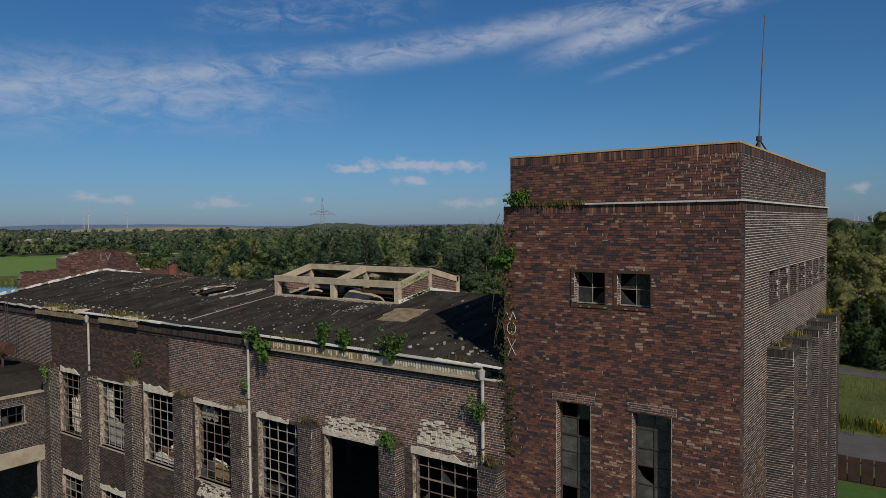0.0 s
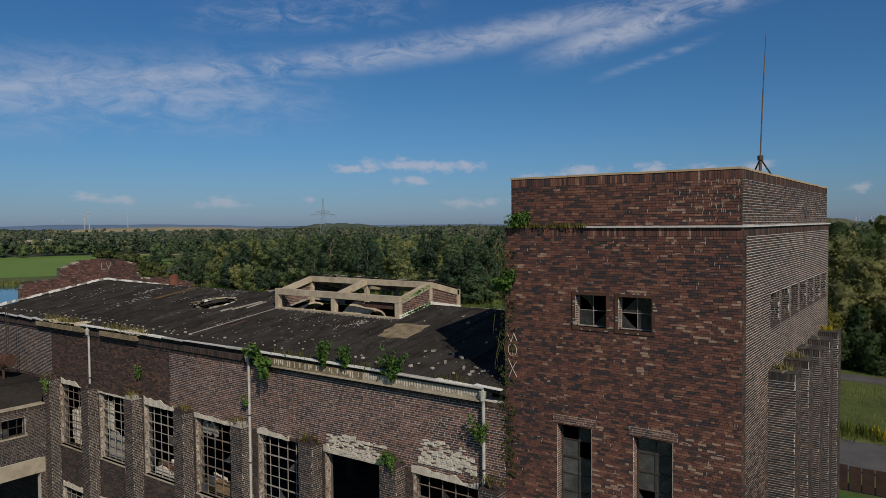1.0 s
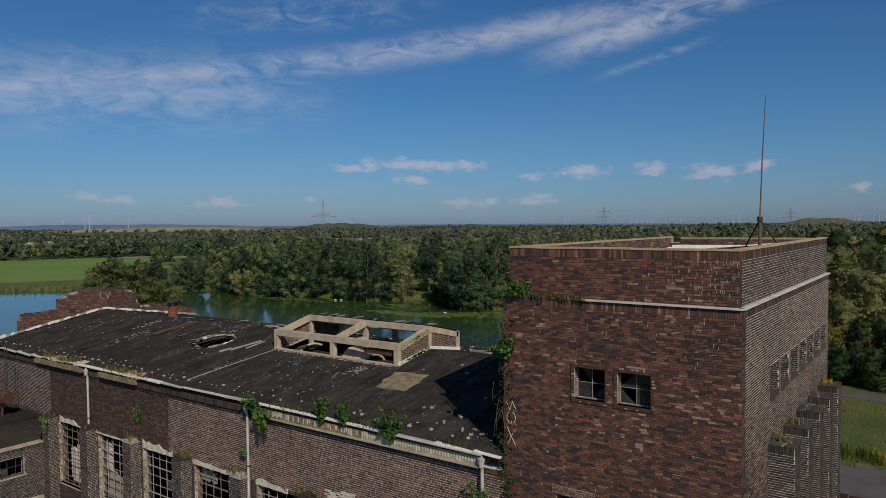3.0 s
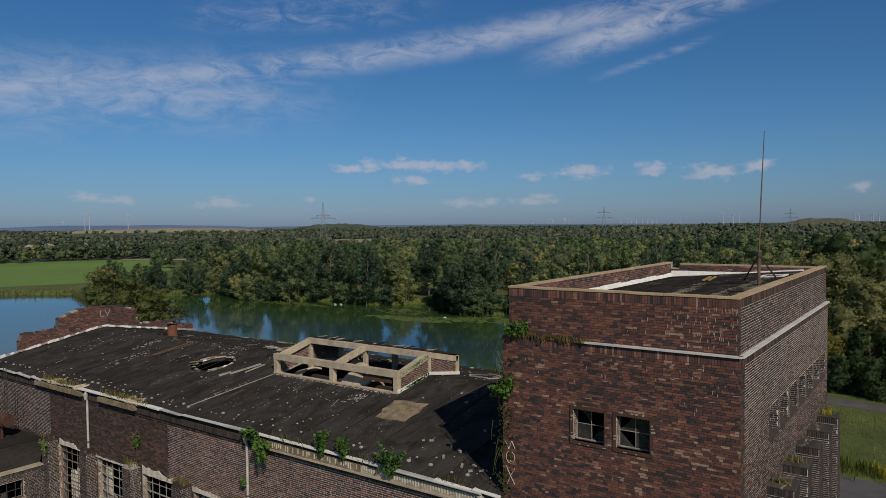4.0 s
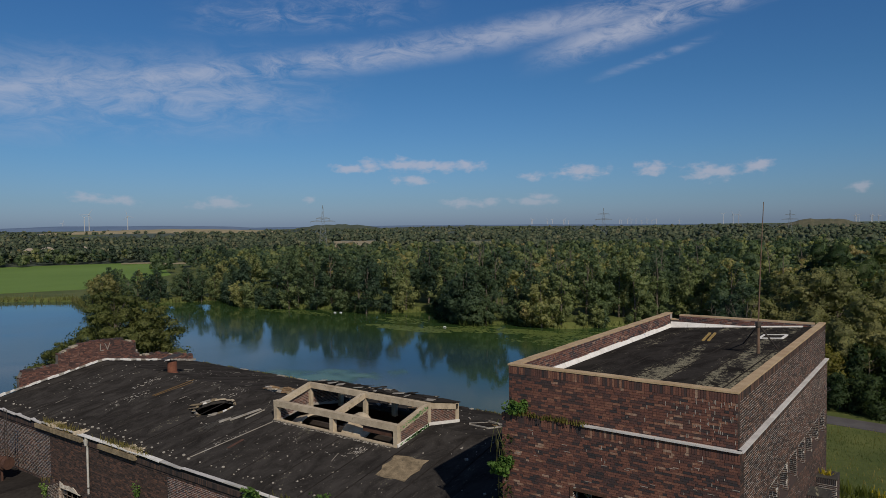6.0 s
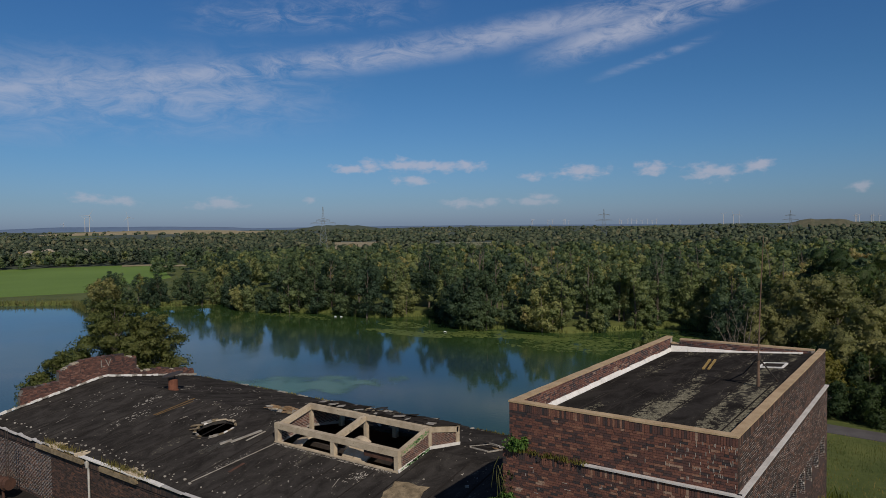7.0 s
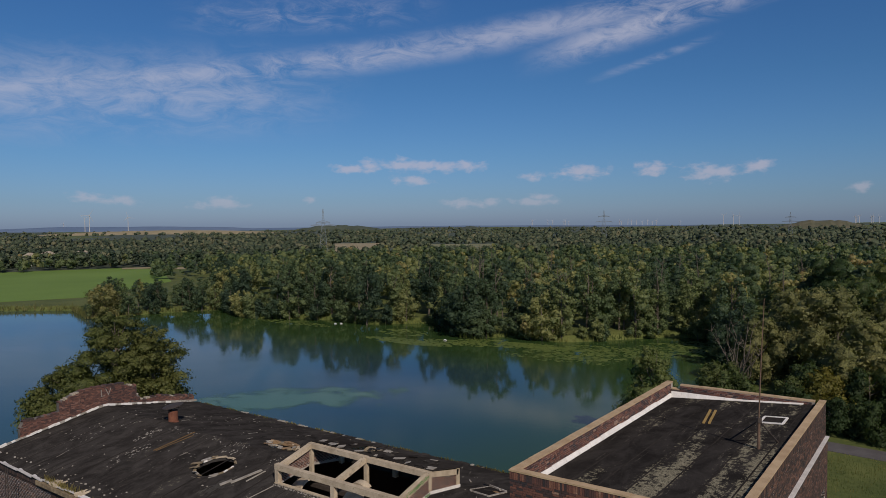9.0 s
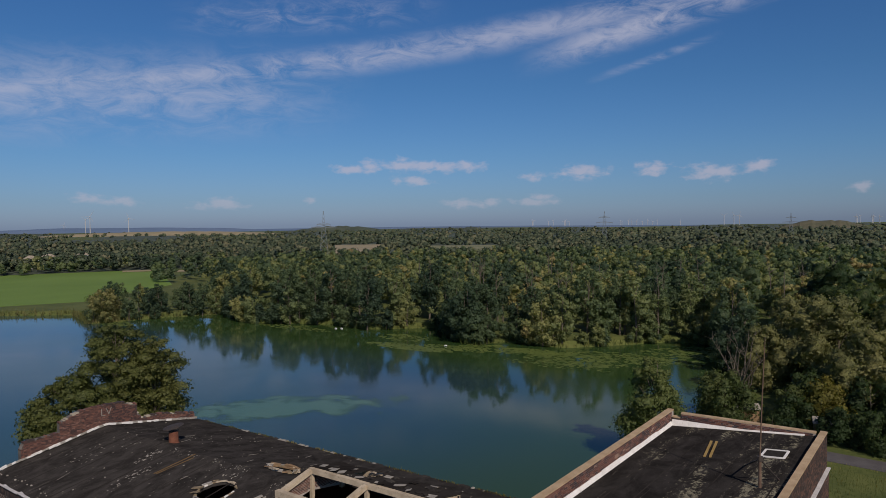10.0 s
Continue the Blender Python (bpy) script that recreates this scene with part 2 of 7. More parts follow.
M = {
    "clinker": brick_surface("clinker_brick", CLINKER), "clinker_one": brick_surface("clinker_brick_single", CLINKER, True),
    "sooty": brick_surface("sooty_brick", SOOTY), "flank": brick_surface("flank_brick", FLANK), "hall": brick_surface("hall_brick", HALL), "hall_one": brick_surface("hall_brick_single", HALL, True),
    "mortar_dark": surface("dark_mortar", (0.05, 0.04, 0.038), (0.10, 0.08, 0.07), 1.2),
    "mortar_light": surface("light_mortar", (0.26, 0.235, 0.205), (0.42, 0.385, 0.345), 0.9),
    "mortar_mid": surface("middle_mortar", (0.34, 0.315, 0.28), (0.54, 0.50, 0.45), 0.9),
    "mortar_pale": surface("pale_mortar", (0.52, 0.49, 0.44), (0.72, 0.68, 0.62), 0.9),
    "concrete": surface("old_concrete", (0.28, 0.24, 0.18), (0.44, 0.385, 0.30), 1.5, third=(0.14, 0.115, 0.085), amount=0.3),
    "lump": surface("grey_lumps", (0.22, 0.20, 0.17), (0.36, 0.34, 0.30), 3.0),
    "tan": surface("coping_stone", (0.34, 0.24, 0.14), (0.50, 0.38, 0.24), 1.6, third=(0.20, 0.15, 0.10), amount=0.15),
    "white": surface("whitewash", (0.62, 0.61, 0.58), (0.80, 0.79, 0.76), 2.5, third=(0.34, 0.31, 0.27), amount=0.25),
    "plaster": surface("flaking_plaster", (0.46, 0.41, 0.34), (0.70, 0.65, 0.56), 3.0, third=(0.24, 0.18, 0.14), amount=0.5),
    "bitumen": surface("roofing_felt", (0.020, 0.018, 0.017), (0.044, 0.040, 0.037), 0.35, rough=0.85, bump=0.6, grain=9.0, specular=0.0, third=(0.095, 0.088, 0.075), amount=0.10, stretch=(1.3, 0.45, 1)),
    "mossy": surface("mossy_felt", (0.030, 0.029, 0.028), (0.075, 0.070, 0.060), 0.7, bump=0.7, grain=9.0, third=(0.27, 0.25, 0.17), amount=0.42, stretch=(1.7, 0.32, 1), specular=0.2),
    "metal": surface("zinc_pipe", (0.42, 0.41, 0.38), (0.60, 0.58, 0.54), 2.0, rough=0.6, metallic=0.2, bump=0.1),
    "rust": surface("rust", (0.050, 0.026, 0.019), (0.105, 0.054, 0.037), 3.0, bump=0.4),
    "steel": surface("dark_steel", (0.035, 0.030, 0.028), (0.07, 0.055, 0.045), 4.0, rough=0.7),
    "bars": surface("worn_window_paint", (0.20, 0.18, 0.16), (0.42, 0.39, 0.35), 5.0),
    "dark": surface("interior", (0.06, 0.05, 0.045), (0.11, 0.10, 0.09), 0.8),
    "timber": surface("old_timber", (0.16, 0.10, 0.055), (0.30, 0.21, 0.12), 2.0, grain=60.0, stretch=(1, 6, 6)),
    "ochre": surface("ochre_plank", (0.26, 0.17, 0.05), (0.36, 0.25, 0.09), 2.0),
    "road": surface("asphalt", (0.075, 0.070, 0.072), (0.11, 0.105, 0.105), 0.5),
    "grass": surface("meadow_grass", (0.055, 0.078, 0.018), (0.115, 0.132, 0.036), 0.10, grain=1.5, bump=0.6, third=(0.13, 0.12, 0.04), amount=0.15),
    "lawn": surface("lawn", (0.038, 0.085, 0.016), (0.06, 0.122, 0.025), 0.3, grain=3.0, bump=0.5),
    "field": surface("green_field", (0.105, 0.18, 0.03), (0.14, 0.225, 0.042), 0.02, grain=0.8, bump=0.2),
    "bank": surface("lake_bed", (0.03, 0.04, 0.015), (0.06, 0.07, 0.03), 0.1),
    "fence": surface("brown_fence", (0.034, 0.019, 0.015), (0.062, 0.034, 0.026), 1.5),
    "leaf": leaf_surface("leaves", [(0.0, (0.049, 0.084, 0.054)), (0.18, (0.077, 0.120, 0.067)), (0.45, (0.128, 0.177, 0.084)), (0.68, (0.198, 0.236, 0.102)), (0.88, (0.307, 0.301, 0.122)), (1.0, (0.346, 0.262, 0.128))], ragged=7.0),
    "leaf_near": leaf_surface("fresh_leaves", [(0.0, (0.090, 0.173, 0.039)), (0.5, (0.150, 0.262, 0.060)), (1.0, (0.255, 0.360, 0.098))]),
    "alder": leaf_surface("alder_leaves", [(0.0, (0.054, 0.079, 0.027)), (0.5, (0.104, 0.126, 0.041)), (1.0, (0.171, 0.176, 0.059))], ragged=11.0),
    "bush": leaf_surface("bush_leaves", [(0.0, (0.033, 0.060, 0.024)), (0.5, (0.065, 0.098, 0.035)), (1.0, (0.137, 0.156, 0.054))], ragged=11.0),
    "weed": surface("water_weed", (0.06, 0.095, 0.02), (0.12, 0.155, 0.036), 0.4, rough=0.6, bump=0.2),
    "dry": leaf_surface("dry_grass", [(0.0, (0.12, 0.115, 0.03)), (0.5, (0.23, 0.19, 0.065)), (1.0, (0.36, 0.28, 0.12))]),
    "reed": leaf_surface("reeds", [(0.0, (0.12, 0.13, 0.045)), (0.5, (0.20, 0.19, 0.08)), (1.0, (0.29, 0.255, 0.13))]),
    "flower": leaf_surface("yellow_flowers", [(0.0, (0.10, 0.12, 0.02)), (0.5, (0.35, 0.28, 0.02)), (1.0, (0.55, 0.42, 0.02))]),
    "bark": surface("bark", (0.06, 0.05, 0.038), (0.16, 0.14, 0.11), 3.0),
    "paint": surface("white_paint", (0.72, 0.73, 0.74), (0.80, 0.81, 0.82), 2.0, bump=0.02),
    "pylon": surface("galvanised_steel", (0.13, 0.16, 0.18), (0.18, 0.21, 0.23), 1.0, bump=0.02),
}


def lichen_felt(name, low, high, lanes, dark=1.0, strips=()):
    """Old roofing felt with lanes of pale lichen that break up into flakes."""
    m = bpy.data.materials.new(name)
    m.use_nodes = True
    n = Nodes(m.node_tree)
    at = n.add("ShaderNodeTexCoord").outputs["Object"]
    lane = n.noise(n.scaled(at, 0.75, 0.10, 1.0), 1.0, 3.0, 0.55, 0.3)
    if strips:
        # lanes between the seams that hold the damp longest
        across = n.add("ShaderNodeSeparateXYZ", Vector=at).outputs[0]
        held = 0.0
        for middle, half in strips:
            away = n.math("ABSOLUTE", n.math("SUBTRACT", across, middle))
            held = n.math("ADD", held, n.math("SUBTRACT", 1.0, n.step(away, half * 0.5, half)))
        lane = n.math("MULTIPLY_ADD", held, 0.085, n.math("MULTIPLY_ADD", lane, 0.75, 0.09))
    patch = n.noise(n.scaled(at, 1.0, 0.55, 1.0), 1.1, 5.0, 0.7, 0.6)
    flake = n.noise(n.scaled(at, 1.0, 0.75, 1.0), 7.0, 6.0, 0.78)
    speck = n.noise(at, 19.0, 3.0, 0.7)
    felt = n.mix(n.step(patch, 0.3, 0.7), (0.023, 0.0215, 0.0205), (0.056, 0.052, 0.049))
    felt = n.mix(n.step(speck, 0.60, 0.72), felt, (0.095, 0.085, 0.070))
    felt = n.mix(1.0, felt, (dark, dark, dark), "MULTIPLY")
    rub = n.noise(n.scaled(at, 3.2, 0.28, 1.0), 1.6, 6.0, 0.75, 0.25)
    felt = n.mix(n.math("MULTIPLY", n.step(rub, 0.60, 0.70), n.step(speck, 0.42, 0.58)), felt, (0.16, 0.145, 0.12))
    grow = n.math("ADD", n.math("MULTIPLY", n.step(lane, 0.40, 0.66), lanes), n.math("ADD", n.math("MULTIPLY", patch, 0.24), n.math("MULTIPLY", flake, 0.66)))
    colour = n.mix(n.step(grow, low, high), felt, n.mix(n.step(speck, 0.35, 0.65), (0.10, 0.093, 0.068), (0.30, 0.28, 0.20)))
    relief = n.add("ShaderNodeBump", Strength=0.7, Distance=0.02, Height=grow)
    shader = n.add("ShaderNodeBsdfPrincipled", Roughness=0.9, Normal=relief.outputs[0])
    shader.inputs["Specular IOR Level"].default_value = 0.0
    n.link(shader.inputs["Base Color"], colour)
    n.add("ShaderNodeOutputMaterial", Surface=shader.outputs[0])
    return m


def water_surface():
    m = bpy.data.materials.new("lake_water")
    m.use_nodes = True
    n = Nodes(m.node_tree)
    at = n.add("ShaderNodeTexCoord").outputs["Object"]
    broad = n.noise(at, 0.012, 4.0, 0.6, 0.8)
    colour = n.mix(n.step(broad, 0.40, 0.62), (0.022, 0.050, 0.062), (0.036, 0.074, 0.068))
    place = n.add("ShaderNodeSeparateXYZ", Vector=at).outputs
    # green along the shores: weedy shallows, plus the trees' reflection painted in
    shallow_mirror = n.math("MAXIMUM", n.step(n.math("MULTIPLY_ADD", broad, 24.0, place[1]), 122.0, 150.0), n.step(n.math("MULTIPLY_ADD", broad, 24.0, place[0]), -72.0, -30.0))
    colour = n.mix(shallow_mirror, colour, (0.030, 0.062, 0.018))
    ripple = n.noise(n.scaled(at, 1.0, 1.0, 1.0), 1.3, 4.0, 0.6)
    relief = n.add("ShaderNodeBump", Strength=0.10, Distance=0.05, Height=ripple)
    s = n.add("ShaderNodeBsdfPrincipled", Roughness=n.math("MULTIPLY_ADD", n.step(n.noise(at, 0.02, 3.0, 0.6, 1.0), 0.35, 0.65), 0.10, 0.025), IOR=1.33, Normal=relief.outputs[0])
    n.link(s.inputs["Base Color"], colour)
    n.add("ShaderNodeOutputMaterial", Surface=s.outputs[0])
    return m


def glass_surface(name="dusty_glass", low=(0.05, 0.052, 0.055), high=(0.12, 0.12, 0.12)):
    m = bpy.data.materials.new(name)
    m.use_nodes = True
    n = Nodes(m.node_tree)
    at = n.add("ShaderNodeTexCoord").outputs["Object"]
    dust = n.noise(at, 2.2, 5.0, 0.65)
    s = n.add("ShaderNodeBsdfPrincipled", Roughness=0.22, IOR=1.45)
    n.link(s.inputs["Base Color"], n.mix(n.step(dust, 0.35, 0.7), low, high))
    n.link(s.inputs["Alpha"], n.math("MULTIPLY_ADD", dust, 0.5, 0.45, clamp=True))
    n.add("ShaderNodeOutputMaterial", Surface=s.outputs[0])
    return m


M["water"], M["glass"] = water_surface(), glass_surface()
M["glass_dark"] = glass_surface("grimy_glass", (0.034, 0.035, 0.036), (0.075, 0.075, 0.075))
M["lichen"], M["felt"] = lichen_felt("lichen_felt", 0.588, 0.622, 0.19, 0.8, [(-7.25, 0.85), (-5.1, 0.7)]), lichen_felt("worn_felt", 0.575, 0.635, 0.07)
M["rust_red"] = surface("red_rust", (0.12, 0.045, 0.028), (0.21, 0.085, 0.05), 3.0, bump=0.4)
M["green_paint"] = surface("green_spray_paint", (0.10, 0.25, 0.08), (0.17, 0.36, 0.13), 3.0, bump=0.1)
M["willow"] = leaf_surface("willow_leaves", [(0.0, (0.14, 0.155, 0.066)), (0.5, (0.21, 0.215, 0.09)), (1.0, (0.30, 0.275, 0.115))], ragged=12.0)
M["yellow_leaf"] = leaf_surface("yellowing_leaves", [(0.0, (0.11, 0.12, 0.03)), (0.5, (0.22, 0.19, 0.04)), (1.0, (0.36, 0.28, 0.06))], ragged=11.0)
M["leaf_mid"] = leaf_surface("mid_green_leaves", [(0.0, (0.050, 0.085, 0.028)), (0.5, (0.090, 0.130, 0.044)), (1.0, (0.15, 0.18, 0.062))], ragged=12.0)
M["weedy"] = leaf_surface("meadow_plants", [(0.0, (0.065, 0.095, 0.022)), (0.5, (0.12, 0.155, 0.04)), (1.0, (0.21, 0.20, 0.065))])
M["ivy"] = leaf_surface("ivy_leaves", [(0.0, (0.06, 0.08, 0.024)), (0.5, (0.11, 0.125, 0.04)), (1.0, (0.19, 0.17, 0.07))])
# greyer than the near leaves: distance haze is put into this colour
M["leaf_hazed"] = leaf_surface("hazed_far_leaves", [(0.0, (0.046, 0.068, 0.044)), (0.35, (0.072, 0.096, 0.058)), (0.7, (0.105, 0.125, 0.074)), (1.0, (0.165, 0.16, 0.095))], 0.25)
M["rusty_bars"] = surface("rusty_window_bars", (0.10, 0.065, 0.05), (0.30, 0.25, 0.21), 4.0)
M["sheet"] = surface("weathered_zinc_sheet", (0.42, 0.41, 0.40), (0.60, 0.59, 0.58), 2.0, third=(0.26, 0.25, 0.23), amount=0.2)
M["mortar_sooty"] = surface("sooty_mortar", (0.07, 0.062, 0.056), (0.17, 0.155, 0.14), 1.1)
M["jamb"] = surface("flaked_jamb", (0.16, 0.10, 0.075), (0.56, 0.50, 0.42), 2.6, grain=14.0, third=(0.11, 0.06, 0.045), amount=0.6)
M["mast_rust"] = surface("pale_rusty_pole", (0.10, 0.065, 0.045), (0.19, 0.13, 0.09), 3.0)
M["ochre_rust"] = surface("ochre_rust", (0.09, 0.055, 0.022), (0.17, 0.105, 0.04), 2.0)
M["glass_grey"] = glass_surface("dust_grey_glass", (0.075, 0.078, 0.08), (0.15, 0.15, 0.148))
M["flake"] = surface("pale_flakes", (0.15, 0.135, 0.115), (0.46, 0.44, 0.40), 6.0, grain=30.0)
M["cast"] = surface("weathered_cast_concrete", (0.34, 0.28, 0.20), (0.54, 0.46, 0.34), 1.6, bump=0.6, third=(0.17, 0.14, 0.10), amount=0.32)
M["bare"] = surface("bare_mossy_boarding", (0.12, 0.094, 0.058), (0.31, 0.245, 0.155), 3.0, bump=0.6, grain=22.0, third=(0.05, 0.045, 0.038), amount=0.35)
M["mast_paint"] = surface("weathered_mast_paint", (0.36, 0.37, 0.38), (0.46, 0.47, 0.48), 0.05)
# far floor and wooded hills, toned to the far leaves with haze included
M["hazed_wood"] = surface("hazed_far_woods", (0.050, 0.066, 0.046), (0.080, 0.098, 0.066), 0.01, grain=0.08)
# blue of the hazy air in between, painted as the ridges' own colour
M["haze_blue"] = surface("hazed_ridge", (0.10, 0.155, 0.25), (0.13, 0.185, 0.28), 0.002, grain=0.02)
M["far_heath"] = surface("far_heath", (0.075, 0.08, 0.045), (0.13, 0.12, 0.075), 0.02, grain=0.1)
M["meadow_far"] = surface("pale_meadow", (0.14, 0.155, 0.075), (0.22, 0.21, 0.12), 0.02, grain=0.3)
M["stubble"] = surface("stubble", (0.22, 0.19, 0.11), (0.32, 0.27, 0.17), 0.02, grain=0.3)


def algae_surface():
    """A thin veil of algae, dense in the middle and torn at its edge."""
    m = bpy.data.materials.new("algae")
    m.use_nodes = True
    n = Nodes(m.node_tree)
    at = n.add("ShaderNodeTexCoord").outputs["Object"]
    x, y, _ = n.add("ShaderNodeSeparateXYZ", Vector=at).outputs
    dx, dy = n.math("ADD", x, 92.5), n.math("ADD", y, -82.5)
    along = n.math("DIVIDE", n.math("MULTIPLY_ADD", dx, 0.67, n.math("MULTIPLY", dy, 0.74)), 17.0)
    over = n.math("DIVIDE", n.math("MULTIPLY_ADD", dx, -0.74, n.math("MULTIPLY", dy, 0.67)), 7.5)
    reach = n.math("SQRT", n.math("ADD", n.math("MULTIPLY", along, along), n.math("MULTIPLY", over, over)))
    torn = n.noise(at, 0.16, 5.0, 0.62, 0.8)
    veil = n.step(n.math("SUBTRACT", n.math("MULTIPLY_ADD", torn, 2.6, -0.35), reach), -0.1, 0.4)
    s = n.add("ShaderNodeBsdfPrincipled", Roughness=0.10, IOR=1.33)
    n.link(s.inputs["Base Color"], n.mix(torn, (0.065, 0.15, 0.085), (0.11, 0.20, 0.115)))
    both = n.add("ShaderNodeMixShader")
    n.link(both.inputs[0], n.math("MULTIPLY", veil, 0.85))
    n.link(both.inputs[1], n.add("ShaderNodeBsdfTransparent").outputs[0])
    n.link(both.inputs[2], s.outputs[0])
    n.add("ShaderNodeOutputMaterial", Surface=both.outputs[0])
    return m


M["algae"] = algae_surface()


def sin_deg(a):
    return math.sin(radians(a))


def cos_deg(a):
    return math.cos(radians(a))


# ---- building blocks ----
class Shape:
    """Collects the faces of one mesh."""

    def __init__(self):
        self.v, self.f = [], []

    def add(self, verts, faces):
        k = len(self.v)
        self.v.extend(tuple(p) for p in verts)
        self.f.extend(tuple(i + k for i in face) for face in faces)
        return self

    def box(self, x0, x1, y0, y1, z0, z1, bevel=0.0):
        if bevel > 0:
            return self.worn(x0, x1, y0, y1, z0, z1, bevel)
        return self.add([(x0, y0, z0), (x1, y0, z0), (x1, y1, z0), (x0, y1, z0), (x0, y0, z1), (x1, y0, z1), (x1, y1, z1), (x0, y1, z1)],
                        [(0, 3, 2, 1), (4, 5, 6, 7), (0, 1, 5, 4), (1, 2, 6, 5), (2, 3, 7, 6), (3, 0, 4, 7)])

    def worn(self, x0, x1, y0, y1, z0, z1, b):
        """A box with chamfered edges."""
        bm = bmesh.new()
        bmesh.ops.create_cube(bm, size=1.0)
        for v in bm.verts:
            v.co = Vector((x0 if v.co.x < 0 else x1, y0 if v.co.y < 0 else y1, z0 if v.co.z < 0 else z1))
        bmesh.ops.bevel(bm, geom=bm.edges[:], offset=b, segments=1, affect="EDGES")
        bm.verts.index_update()
        self.add([v.co for v in bm.verts], [[v.index for v in f.verts] for f in bm.faces])
        bm.free()
        return self

    def beam(self, a, b, w, h, up=(0, 0, 1)):
        """A squared bar from a to b, w wide and h high."""
        a, b = Vector(a), Vector(b)
        d = (b - a).normalized()
        if abs(d.dot(Vector(up))) > 0.999:
            up = (0, 1, 0) if abs(d.y) < 0.9 else (1, 0, 0)
        side = d.cross(Vector(up)).normalized() * (w / 2)
        top = side.cross(d).normalized() * (h / 2)
        ring = [side + top, -side + top, -side - top, side - top]
        return self.add([a + r for r in ring] + [b + r for r in ring], [(3, 2, 1, 0), (4, 5, 6, 7), (0, 1, 5, 4), (1, 2, 6, 5), (2, 3, 7, 6), (3, 0, 4, 7)])

    def tube(self, points, radii, sides=8):
        points = [Vector(p) for p in points]
        k = len(self.v)
        for i, p in enumerate(points):
            d = (points[min(i + 1, len(points) - 1)] - points[max(i - 1, 0)]).normalized()
            s = d.cross(Vector((0.31, 0.17, 0.93)) if abs(d.z) < 0.9 else Vector((1, 0, 0))).normalized()
            t = d.cross(s)
            r = radii[i] if isinstance(radii, (list, tuple)) else radii
            for j in range(sides):
                a = 2 * math.pi * j / sides
                self.v.append(tuple(p + (s * math.cos(a) + t * math.sin(a)) * r))
        for i in range(len(points) - 1):
            for j in range(sides):
                a, b = k + i * sides + j, k + i * sides + (j + 1) % sides
                self.f.append((a, b, b + sides, a + sides))
        self.f.append(tuple(range(k + sides - 1, k - 1, -1)))
        e = k + (len(points) - 1) * sides
        self.f.append(tuple(range(e, e + sides)))
        return self

    def slab(self, outline, thick, z=None):
        """An upright prism under a closed outline of points, counter-clockwise from above."""
        n = len(outline)
        top = [Vector(p) if len(p) == 3 else Vector((p[0], p[1], z)) for p in outline]
        low = [p - Vector((0, 0, thick)) for p in top]
        return self.add(top + low, [tuple(range(n)), tuple(range(2 * n - 1, n - 1, -1))] + [(i, i + n, (i + 1) % n + n, (i + 1) % n) for i in range(n)])

    def weld(self):
        """Joins corners that lie on one another."""
        seen, where, verts = {}, [], []
        for p in self.v:
            key = tuple(round(c, 4) for c in p)
            if key not in seen:
                seen[key] = len(verts)
                verts.append(p)
            where.append(seen[key])
        self.v, self.f = verts, [tuple(where[i] for i in f) for f in self.f]
        return self

    def loft(self, rings):
        """A skin over closed rings of equal length, capped at both ends."""
        k, n = len(self.v), len(rings[0])
        for r in rings:
            self.v.extend(tuple(p) for p in r)
        for i in range(len(rings) - 1):
            for j in range(n):
                a, b = k + i * n + j, k + i * n + (j + 1) % n
                self.f.append((a, b, b + n, a + n))
        self.f.append(tuple(range(k + n - 1, k - 1, -1)))
        e = k + (len(rings) - 1) * n
        self.f.append(tuple(range(e, e + n)))
        return self

    def mesh(self, name, material):
        me = bpy.data.meshes.new(name)
        me.from_pydata(self.v, [], self.f)
        me.materials.append(material)
        me.update()
        return me


PLACE = {}


def thing(name, at, label, category, group="", kind=""):
    """A top-level thing: an Empty at its base."""
    ob = new(name)
    ob.empty_display_size = 0.3
    ob.location = at
    PLACE[ob.name] = Vector(at)
    return tagged(ob, label, category, group, kind)


def part(name, shape, material, parent, label="", local=False, kind=""):
    """One mesh under a thing or a part; local: its points are given from the parent's base."""
    me = shape if isinstance(shape, bpy.types.Mesh) else shape.mesh(name, material)
    ob = new(name, me)
    ob.parent = parent
    at = PLACE.get(parent.name, Vector())
    PLACE[ob.name] = at
    if not local:
        if parent.type == "EMPTY":
            ob.matrix_parent_inverse = Matrix.Translation(-at)
    return tagged(ob, label, kind=kind)


def whole(name, shape, material, label, category, kind="", group=""):
    """A thing that is one mesh."""
    ob = new(name, shape.mesh(name, material))
    PLACE[ob.name] = Vector()
    return tagged(ob, label, category, group, kind)


